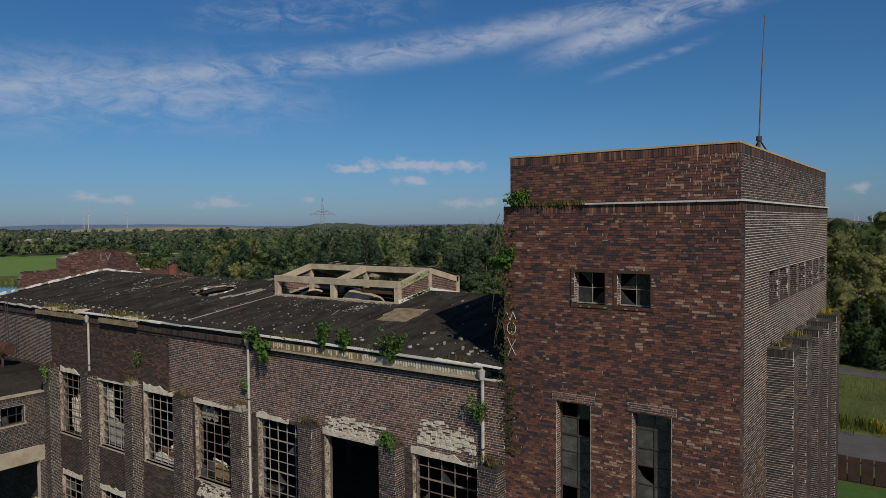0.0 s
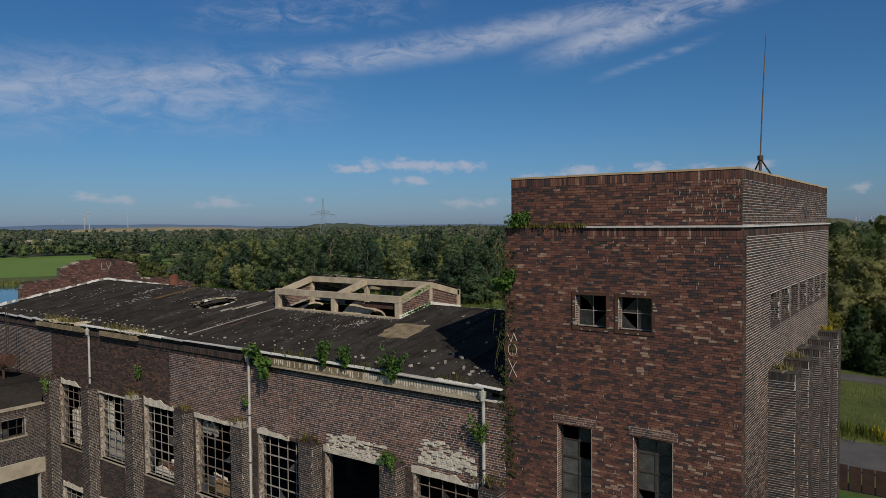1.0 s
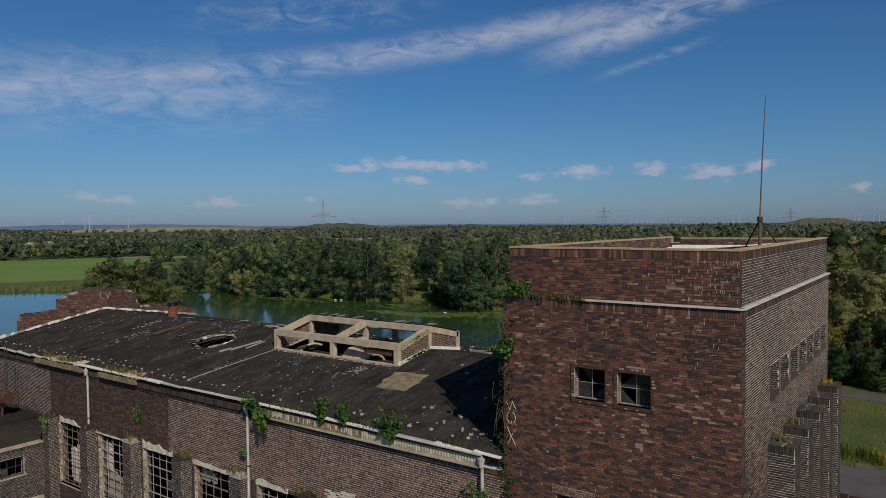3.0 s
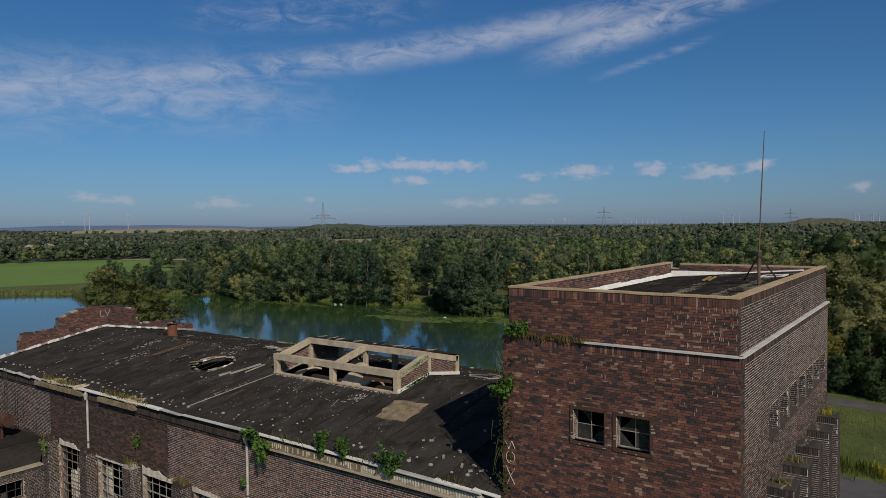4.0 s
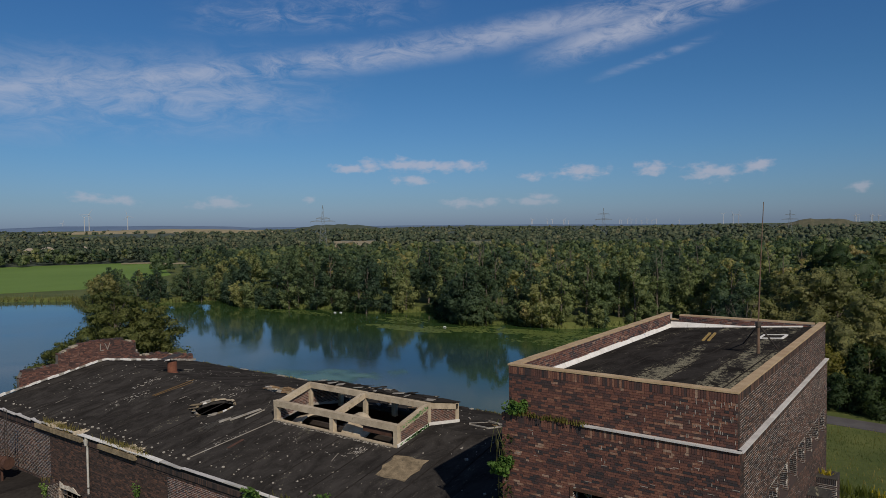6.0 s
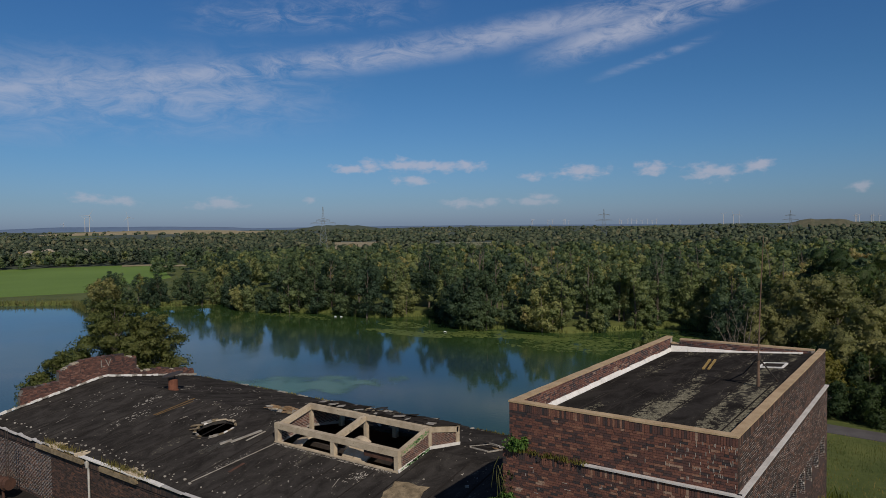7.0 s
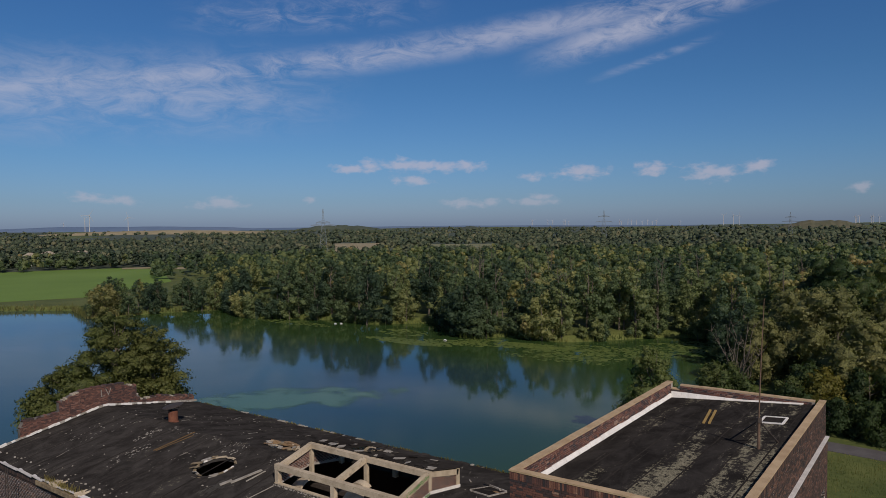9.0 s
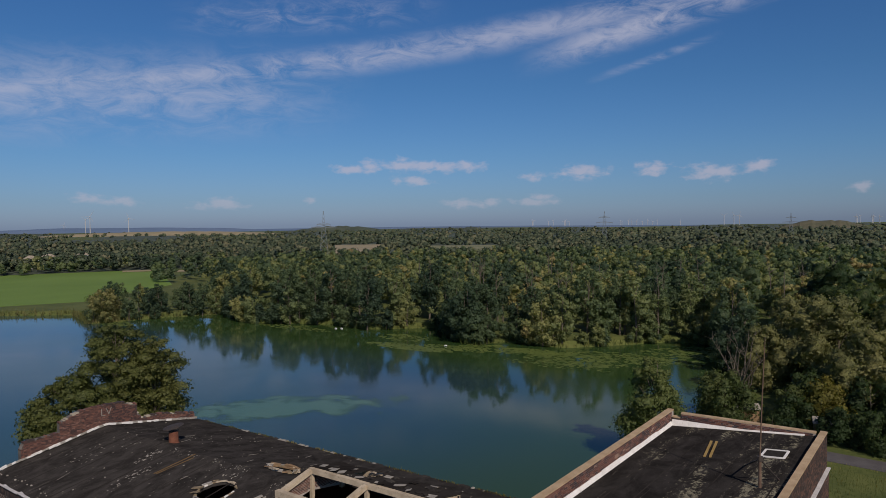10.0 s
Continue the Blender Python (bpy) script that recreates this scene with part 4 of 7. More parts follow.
# pale crumbs of mortar left in the joints of the front
rng = random.Random(15)
s = Shape()
for _ in range(150):
    u, z = rng.uniform(T0 + 0.3, T1 - 0.1), rng.choice([rng.uniform(11.5, 16.0), rng.uniform(11.5, 14.5), rng.uniform(18.0, 19.4)])
    if any(a - 0.1 < u < b + 0.1 and c - 0.1 < z < d + 0.1 for a, b, c, d in SMALL + TALL):
        continue
    if rng.random() < 0.5:
        front.block(s, u, u + 0.016, 0.0, 0.018, z, z + rng.uniform(0.04, 0.10))
    else:
        front.block(s, u, u + rng.uniform(0.06, 0.24), 0.0, 0.018, z, z + 0.013)
for _ in range(70):
    u, z = T1 - 0.1 - abs(rng.gauss(0, 1.2)), rng.uniform(LEDGE + 0.1, PAR - 0.3)
    upper.block(s, u, u + 0.016, 0.0, 0.018, z, z + rng.uniform(0.04, 0.12))
part("mortar_crumbs", s, M["mortar_light"], tower, kind="stuff")

# a white scrawl at the tower's edge, drawn as loops and strokes
scrawl = thing("graffiti", (-10.95, FRONT, 15.3), "white sprayed scrawl of loops and strokes on the bricks", "graffiti")
Y0 = FRONT - 0.018
for line in ([(-11.12, 16.35), (-11.0, 16.1), (-10.9, 16.38), (-10.78, 16.15)],
             [(-10.95 + 0.16 * math.cos(a * 0.7), 15.85 + 0.2 * math.sin(a * 0.7)) for a in range(10)],
             [(-11.1, 15.55), (-10.95, 15.25), (-10.8, 15.0)], [(-10.8, 15.5), (-10.95, 15.25), (-11.08, 14.95)], [(-10.98, 16.0), (-10.93, 15.7)]):
    s = Shape()
    for (a, b), (c, d) in zip(line, line[1:]):
        s.beam((a, Y0, b), (c, Y0, d), 0.012, 0.028, up=(0, 1, 0.01))
    part("stroke", s.weld(), M["plaster"], scrawl)

# ---- long hall ----
hall = thing("factory_hall", (-30.5, 26.8, 0.0), "long derelict brick factory hall with broken windows, black felt roof", "factory hall")
H0, H1, EAVE, RIDGE, BACK, SLOPE = -49.7, T0, 14.62, 26.8, 34.5, 0.175
TOP = EAVE + SLOPE * (RIDGE - FRONT)
face = Wall((0, FRONT, 0), (1, 0, 0), (0, -1, 0))
PIERS = [-11.2 - 4.2 * k for k in range(8)]
BAYS = [(-40.65, -37.5), (-36.35, -33.3), (-32.1, -29.1), (-27.85, -24.9), (-23.45, -20.7), (-19.45, -16.4), (-15.05, -12.2)]
ROW1 = [(a, b, 7.5, 11.05) for a, b in BAYS]
ROW1[5] = (-19.45, -16.3, 3.2, 11.0)
ROW2 = [(a, b, 1.6, 5.15) for i, (a, b) in enumerate(BAYS) if i != 5]
HOLES = ROW1 + ROW2
for a, b, mortar in ((H0, -41.4, "mortar_pale"), (-41.4, -29.8, "mortar_dark"), (-29.8, H1, "mortar_pale")):
    part("wall", face.core(Shape(), a, b, 11.2, 14.1, 0.45, HOLES), M[mortar], hall, "front wall of worn red brick")
    part("wall", face.core(Shape(), a, b, 0.0, 11.2, 0.45, HOLES), M["mortar_sooty"], hall, "soot-stained lower front wall")
gable = Wall((H0, FRONT, 0), (0, 1, 0), (1, 0, 0))
part("wall", gable.core(Shape(), 0.45, BACK - FRONT, 0.0, EAVE - 0.3, 0.45), M["hall"], hall)
part("wall", Wall((0, BACK, 0), (1, 0, 0), (0, 1, 0)).core(Shape(), H0 + 0.45, H1, 0.0, EAVE - 0.25, 0.45), M["hall"], hall)
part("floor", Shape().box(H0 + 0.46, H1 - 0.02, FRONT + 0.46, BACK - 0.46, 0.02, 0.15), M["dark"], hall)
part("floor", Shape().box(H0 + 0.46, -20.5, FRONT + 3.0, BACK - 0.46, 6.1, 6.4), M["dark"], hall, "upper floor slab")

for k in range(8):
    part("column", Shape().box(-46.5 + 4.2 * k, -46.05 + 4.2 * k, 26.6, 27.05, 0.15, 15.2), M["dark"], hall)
# cornice: bricks on the old part, concrete on the repaired part
CORN = 14.1
part("cornice", face.block(Shape(), H0, -23.7, -0.45, 0.10, CORN - 0.04, CORN + 0.24), M["mortar_dark"], hall)
part("cornice_bricks", face.lay([(a, b, c + 0.0, d, n + 0.10) for a, b, c, d, n in face.bricks(H0, -23.7, CORN - 0.04, CORN + 0.21, upright=True, seed=80)]), M["sooty"], hall)
part("cornice_bricks", face.lay([(a, b, c, d, n + 0.03) for a, b, c, d, n in face.bricks(H0, H1, CORN - 0.2, CORN - 0.05, seed=81)]), M["sooty"], hall)
rng = random.Random(83)
for a, b in ((-22.9, -20.2), (-20.17, -17.3), (-17.27, -14.5), (-14.47, -12.0)):
    part("concrete_cornice", face.block(Shape(), a, b, -0.45, 0.16, CORN, CORN + 0.30), M["concrete" if a > -18 else "bare"], hall, "pale ribbed concrete cornice")
    s = Shape()
    u = a + 0.05
    while u < b - 0.06:
        face.block(s, u, u + 0.05, 0.16, 0.175, CORN + 0.03 + 0.12 * rng.random(), CORN + 0.27)
        u += 0.12 if a > -18 or rng.random() < 0.5 else 0.3
    part("ribs", s, M["plaster"], hall, kind="stuff")
    part("ledge", face.block(Shape(), a, b, 0.0, 0.24, CORN - 0.05, CORN), M["concrete"], hall)
for a, b in ((-42.6, -37.4), (-35.6, -32.2)):
    part("concrete_cornice", face.block(Shape(), a, b, 0.10, 0.30, CORN + 0.10, CORN + 0.34), M["bare"], hall, "mossy concrete edge")

# bricks of the hall front
foot = face.bricks(H0, H1, 0.0, 3.6, HOLES, course=0.083, length=0.9, joint=0.019, proud=0.006, seed=85)
laid = face.bricks(H0, H1, 3.6, CORN - 0.2, HOLES, course=0.083, length=0.26, joint=0.020, proud=0.006, head=0.017, seed=82, headers=0.25)
near, rest = split(laid, (-15.0, -12.3, 12.3, 13.5), 300)
face.singles(near, hall, M["hall_one"], "")
clean = [p for p in rest if p[0] > -29.8 and p[2] > 11.0]
dark = [p for p in rest if not (p[0] > -29.8 and p[2] > 11.0)] + foot
part("brickwork", face.lay(clean), M["hall"], hall, kind="stuff")
high = [p for p in dark if p[2] > 11.0]
part("brickwork", face.lay([p for p in dark if p[2] <= 11.0]), M["sooty"], hall, "soot-blackened brickwork", kind="stuff")
part("brickwork", face.lay(high), M["flank"], hall, "dark brown brickwork", kind="stuff")
for k, right in enumerate(PIERS):
    left = right - 0.75
    pier = part("pilaster", Shape().box(left, right, FRONT - 0.55, FRONT - 0.002, 0.0, 11.27), M["mortar_mid"], hall, "sooty brick pilaster with crumbling head")
    f = Wall((left, FRONT - 0.55, 0), (1, 0, 0), (0, -1, 0))
    g = Wall((right, FRONT - 0.55, 0), (0, 1, 0), (1, 0, 0))
    s = f.lay(f.bricks(0.0, 0.75, 0.0, 11.3, course=0.083, length=0.25, joint=0.019, seed=90 + k))
    g.lay(g.bricks(0.0, 0.55, 0.0, 11.3, course=0.083, length=0.25, joint=0.019, seed=100 + k), s)
    part("brickwork", s, M["sooty"], pier, kind="stuff")
    rng = random.Random(110 + k)
    s = Shape().box(left + 0.01, right - 0.01, FRONT - 0.54, FRONT - 0.003, 11.265, 11.31)
    for _ in range(9):
        x, y, a = rng.uniform(left + 0.1, right - 0.1), rng.uniform(FRONT - 0.45, FRONT - 0.12), rng.uniform(0.06, 0.13)
        s.worn(x - a, x + a, y - a * 0.7, y + a * 0.7, 11.25, 11.34 + rng.uniform(0.0, 0.10) + (y - FRONT + 0.55) * 0.30, 0.02)
    part("broken_head", s, M["lump" if k in (3, 5) else "sooty"], pier, kind="stuff")

# lintels and windows
for k, (u0, u1, z0, z1) in enumerate(ROW1 + ROW2):
    rng = random.Random(120 + k)
    # what is left of each lintel: from, to (shares of the opening) and height
    share = {0: (0.10, 0.80, 1.1), 1: (0.0, 1.0, 0.3), 2: (0.04, 0.88, 1.5), 3: (0.0, 0.97, 0.8), 4: (0.02, 0.72, 1.0), 7: (0.1, 0.8, 1.2), 8: (0.0, 0.9, 1.2)}.get(k, (0.0, 0.97, 1.0))
    begin, end = u0 + (u1 - u0) * share[0], u0 + (u1 - u0) * share[1]
    rings = []
    steps = 9
    chip = rng.choice([0.0, 0.18, 0.3])
    for i in range(steps + 1):
        u = begin - 0.05 + (end - begin + 0.05) * i / steps
        n, top, low = 0.02 + rng.uniform(0, 0.03), z1 + share[2] * rng.uniform(0.15, 0.30), z1 - rng.uniform(0.0, 0.03)
        if i > steps - 3:
            top -= chip * rng.random()
        rings.append([face.point(u, n, low), face.point(u, n, top), face.point(u, -0.2, top), face.point(u, -0.2, low)])
    s = Shape().loft(rings)
    part("lintel", s, M["plaster"], hall, "pale crumbling concrete lintel")
    jamb = Shape()
    face.block(jamb, u0 - 0.02, u0 + 0.02, -0.3, -0.03, z0, z1 - 0.02)
    z = z0
    while z < z1 - 0.2:
        h = rng.uniform(0.1, 0.3)
        if rng.random() < 0.75:
            face.block(jamb, u0 + 0.02, u0 + rng.uniform(0.03, 0.09), -0.2, -0.03 + rng.uniform(-0.02, 0.02), z, z + h)
        z += h + rng.uniform(0.0, 0.12)
    part("jamb", jamb, M["jamb"], hall, "whitewashed jamb with missing plaster")
    part("window_sill", face.block(Shape(), u0, u1, -0.4, 0.04, z0 - 0.07, z0), M["concrete"], hall)
    if k == 5:
        continue
    steel_window(face, u0 + 0.07, u1 - 0.03, z0, z1, 5, 8, 0.15, hall, 0.10 if k < 7 else 0.2, "rusted steel lattice window, mostly without glass", 140 + k, 0.026, "bars" if k % 3 else "rusty_bars", 0.05, "glass", 0.5)
    # rubble and half-fallen infill behind the bars
    if k in (0, 1, 2, 3):
        for _ in range(14):
            w = rng.uniform(0.2, 0.7)
            u = rng.uniform(u0 + 0.25, u1 - w - 0.1)
            high = (rng.uniform(0.5, 2.2) if k < 2 else rng.uniform(0.2, 0.9)) * rng.random() + 0.15
            n = -rng.uniform(0.5, 0.9)
            q = [(u, z0), (u + w, z0), (u + w * rng.uniform(0.6, 1.0), z0 + high * rng.uniform(0.6, 1.0)), (u + w * rng.uniform(0.0, 0.4), z0 + high)]
            s = Shape().add([face.point(a, n - m, z) for m in (0.0, 0.1) for a, z in q], [(0, 1, 2, 3), (7, 6, 5, 4), (0, 4, 5, 1), (1, 5, 6, 2), (2, 6, 7, 3), (3, 7, 4, 0)])
            part("broken_infill", s, M["plaster" if rng.random() < 0.6 else "hall"], hall, "broken plastered infill behind the bars")
# walls and panels still standing behind the first openings
for k, a, b, c, d, deep, what in ((0, 0.35, 0.95, 0.40, 0.66, 0.5, "plaster"), (0, 0.10, 0.38, 0.05, 0.55, 0.55, "plaster"), (0, 0.80, 0.98, 0.10, 0.45, 0.5, "plaster"), (1, 0.05, 0.55, 0.0, 0.42, 0.45, "lump"), (1, 0.55, 0.98, 0.02, 0.36, 0.5, "plaster"),
                                  (1, 0.55, 0.98, 0.36, 0.48, 0.52, "rust_red"), (1, 0.04, 0.2, 0.45, 0.9, 0.4, "plaster"), (2, 0.08, 0.97, 0.0, 0.13, 0.4, "plaster"), (3, 0.03, 0.40, 0.80, 0.98, 0.35, "lump"), (3, 0.05, 0.95, 0.0, 0.2, 0.5, "timber")):
    u0, u1, z0, z1 = ROW1[k]
    rng = random.Random(int(a * 100) + k * 7 + int(c * 50))
    low = [(u0 + (u1 - u0) * (a + (b - a) * i / 6), z0 + (z1 - z0) * (c - (0.0 if c < 0.06 else rng.uniform(0, 0.05)))) for i in range(7)]
    top = [(u0 + (u1 - u0) * (a + (b - a) * (6 - i) / 6), z0 + (z1 - z0) * (d - rng.uniform(0, 0.10))) for i in range(7)]
    rings = [[face.point(u, -n, z) for u, z in low + top] for n in (deep + 0.08, deep)]
    part("broken_infill", Shape().loft(rings), M[what], hall, "broken infill standing behind the bars")
# big plaster scars over the two right-hand openings
def scar(u0, u1, z0, z1, seed):
    rng = random.Random(seed)
    s = Shape()
    z = z0
    while z < z1:
        t = (z - z0) / (z1 - z0)
        a, b = u0 + t * rng.uniform(0.0, 0.4) * (u1 - u0) * 0.5, u1 - t * rng.uniform(0.05, 0.7) * (u1 - u0) * 0.5
        u = a
        while u < b:
            w, h = rng.uniform(0.08, 0.34), rng.uniform(0.05, 0.13)
            if rng.random() < 0.82 - 0.4 * t:
                n = rng.uniform(0.014, 0.06)
                q = [(u, z), (u + w, z + rng.uniform(-0.02, 0.02)), (u + w * rng.uniform(0.8, 1.0), z + h), (u + w * rng.uniform(0.0, 0.25), z + h * rng.uniform(0.7, 1.0))]
                s.add([face.point(p, m, r) for m in (n, 0.0) for p, r in q], [(0, 1, 2, 3), (7, 6, 5, 4), (0, 4, 5, 1), (1, 5, 6, 2), (2, 6, 7, 3), (3, 7, 4, 0)])
            u += w * 0.9
        z += 0.075
    return part("plaster_scar", s, M["plaster"], hall, "patch of broken white plaster over the window", kind="stuff")
scar(-19.4, -16.3, 11.05, 11.75, 5)
scar(-14.8, -12.5, 11.45, 12.3, 6)
scar(-27.8, -25.0, 6.7, 7.45, 7)

# roof
def felt(outline, hole, thick=0.22):
    """A roof slope with a hole cut through it; points are (x, y), heights follow the slope."""
    bm = bmesh.new()
    edges = []
    for loop in (outline, hole):
        vs = [bm.verts.new((x, y, roof_z(y))) for x, y in loop]
        edges += [bm.edges.new((vs[i], vs[(i + 1) % len(vs)])) for i in range(len(vs))]
    bmesh.ops.triangle_fill(bm, use_beauty=True, use_dissolve=False, edges=edges)
    bmesh.ops.recalc_face_normals(bm, faces=bm.faces[:])
    for f in bm.faces:
        if f.normal.z < 0:
            f.normal_flip()
    got = bmesh.ops.extrude_face_region(bm, geom=bm.faces[:])
    for v in got["geom"]:
        if isinstance(v, bmesh.types.BMVert):
            v.co.z -= thick
    bmesh.ops.recalc_face_normals(bm, faces=bm.faces[:])
    bm.verts.index_update()
    s = Shape().add([v.co for v in bm.verts], [[v.index for v in f.verts] for f in bm.faces])
    bm.free()
    return s


def roof_z(y):
    return TOP - SLOPE * abs(y - RIDGE)


def ring(cx, cy, rx, ry, count, seed, rough=0.08):
    rng = random.Random(seed)
    return [(cx + rx * math.cos(2 * math.pi * i / count) * (1 + rng.uniform(-rough, rough)), cy + ry * math.sin(2 * math.pi * i / count) * (1 + rng.uniform(-rough, rough))) for i in range(count)]


L0, L1, LF, LB = -28.3, -19.92, 24.36, 29.4
ROUND = ring(-33.15, 24.2, 1.12, 1.08, 26, 3, 0.06)
SMALLER = ring(-32.2, 28.35, 1.0, 0.62, 18, 4, 0.12)
s = felt([(H0 - 0.05, FRONT - 0.12), (H1 + 0.02, FRONT - 0.12), (H1 + 0.02, RIDGE), (L1, RIDGE), (L1, LF), (L0, LF), (L0, RIDGE), (H0 - 0.05, RIDGE)], ROUND)
part("roof", s, M["felt"], hall, "black roofing felt with pale scuffs and seams")
s = felt([(H0 - 0.05, RIDGE), (L0, RIDGE), (L0, LB), (L1, LB), (L1, RIDGE), (H1 + 0.3, RIDGE), (H1 + 0.3, BACK + 0.15), (H0 - 0.05, BACK + 0.15)], SMALLER)
part("roof", s, M["felt"], hall, "black roofing felt with pale scuffs and seams")


def rim(loop, width, materials, parent, seed, lift=0.05, gaps=0.15):
    """Broken pieces of a kerb round a hole."""
    rng = random.Random(seed)
    for i in range(len(loop)):
        (ax, ay), (bx, by) = loop[i], loop[(i + 1) % len(loop)]
        if rng.random() < gaps:
            continue
        h = lift * rng.uniform(0.3, 1.5)
        part("rim_piece", Shape().beam((ax, ay, roof_z(ay) + h / 2 - 0.02), (bx, by, roof_z(by) + h / 2 - 0.02), width * rng.uniform(0.5, 1.6), h), M[rng.choice(materials)], parent)


rim(ROUND, 0.12, ["cast", "white", "lump", "bare"], hall, 7, 0.06)
rim(ring(-33.3, 24.2, 1.28, 1.22, 22, 5, 0.08), 0.14, ["bitumen", "lump", "bare"], hall, 9, 0.04, 0.4)
rim(SMALLER, 0.22, ["timber", "bare", "flake"], hall, 8, 0.12)
# seams of the felt, a long strip and rust marks
rng = random.Random(31)
for k in range(20):
    x = -48.0 + 1.9 * k + rng.uniform(-0.3, 0.3)
    if L0 - 0.3 < x < L1 + 0.3:
        y1 = LF - 0.3
    else:
        y1 = RIDGE - 0.05
    x2 = x + rng.uniform(-0.05, 0.05)
    part("seam", Shape().beam((x, FRONT + 0.3, roof_z(FRONT + 0.3) + 0.004), (x2, y1, roof_z(y1) + 0.004), 0.07, 0.014), M["bitumen"], hall)
part("edge_strip", Shape().beam((-28.9, 19.7, roof_z(19.7) + 0.02), (-28.1, 24.1, roof_z(24.1) + 0.02), 0.045, 0.03), M["lump"], hall, "pale loose flashing strip")
part("edge_strip", Shape().beam((-38.8, 23.9, roof_z(23.9) + 0.015), (-38.55, 26.65, roof_z(26.65) + 0.015), 0.075, 0.03), M["ochre_rust"], hall, "rusty strip on the felt")
part("edge_strip", Shape().beam((-38.62, 23.95, roof_z(23.95) + 0.012), (-38.2, 26.3, roof_z(26.3) + 0.012), 0.05, 0.025), M["ochre_rust"], hall, "rusty strip on the felt")
for k, (x, y, a, w, b) in enumerate(((-34.45, 23.95, 0.5, 0.30, 0.34), (-34.3, 24.45, 1.1, 0.22, 0.28), (-34.1, 23.5, 0.1, 0.26, 0.30), (-33.6, 23.15, -0.5, 0.20, 0.26))):
    part("torn_flap", Shape().beam((x - b * math.cos(a), y - b * math.sin(a), roof_z(y) + 0.03), (x + b * math.cos(a), y + b * math.sin(a), roof_z(y) + 0.10 + 0.03 * k), w, 0.03), M["bare" if k % 2 == 0 else "flake"], hall, "curled torn felt beside the round hole")
PATCH = [(-19.25, 22.05), (-18.7, 22.0), (-18.2, 22.12), (-17.72, 22.08), (-17.78, 22.6), (-17.68, 23.1), (-17.85, 23.55), (-17.82, 23.95), (-18.4, 23.82), (-18.9, 23.9), (-19.6, 23.72), (-19.42, 23.3), (-19.5, 22.8), (-19.3, 22.5)]
part("bare_patch", Shape().slab([(x, y, roof_z(y) + 0.012) for x, y in PATCH], 0.03), M["bare"], hall, "bare patch of mossy old boarding")
for k in range(12):
    x, y = rng.uniform(H0 + 1, H1 - 1), rng.uniform(FRONT + 0.8, BACK - 1.0)
    if L0 - 0.9 < x < L1 + 0.9 and LF - 0.9 < y < LB + 0.9 or math.hypot(x + 33.1, y - 24.1) < 1.9 or math.hypot(x + 32.2, y - 28.3) < 1.6 or abs(y - RIDGE) < 0.8:
        continue
    w, d, a = rng.uniform(0.1, 0.45), rng.uniform(0.02, 0.05), rng.uniform(-0.4, 0.4)
    part("scuff", Shape().beam((x - w * math.sin(a), y - w, roof_z(y - w) + 0.006), (x + w * math.sin(a), y + w, roof_z(y + w) + 0.006), d, 0.012), M["lump"], hall)
for k in range(60):
    x = rng.uniform(H0 + 1.0, H1 - 0.5)
    w = rng.uniform(0.15, 0.6)
    s = Shape().worn(x, x + w, BACK - 0.05, BACK + 0.2, EAVE - 0.06, EAVE + rng.uniform(0.005, 0.05), 0.012)
    part("edge_piece", s, M["felt" if k % 3 else "lump"], hall)
for k in range(34):
    x, y, w = rng.uniform(L0 - 4.0, L1 + 3.0), rng.uniform(LB + 0.2, LB + 1.6), rng.uniform(0.1, 0.45)
    if x < L0 and math.hypot(x + 32.2, y - 28.3) < 1.3:
        continue
    a = rng.uniform(0, 3.1)
    s = Shape().beam((x - w * math.cos(a), y - w * math.sin(a) * 0.4, roof_z(y) + 0.05), (x + w * math.cos(a), y + w * math.sin(a) * 0.4, roof_z(y) + rng.uniform(0.05, 0.16)), rng.uniform(0.06, 0.25), 0.03)
    part("torn_piece", s, M[rng.choice(["felt", "timber", "lump", "felt"])], hall)
# eave: zinc strip and gutter
u = H0
k = 0
while u < H1 - 0.3:
    w = min(rng.uniform(1.0, 3.2), H1 - u)
    sag = rng.uniform(-0.09, 0.03)
    part("eave_strip", Shape().beam((u, FRONT - 0.16, EAVE - 0.03), (u + w - 0.02, FRONT - 0.16 - rng.uniform(0, 0.03), EAVE - 0.02 + sag), rng.uniform(0.12, 0.26), rng.uniform(0.03, 0.07)), M[rng.choice(["sheet", "metal", "white"])], hall, "bent zinc eave strip")
    u += w
part("gutter", Shape().tube([(-16.7, FRONT - 0.30, EAVE - 0.04), (-14.5, FRONT - 0.29, EAVE - 0.07), (-11.9, FRONT - 0.28, EAVE - 0.10)], 0.036, 8), M["metal"], hall)
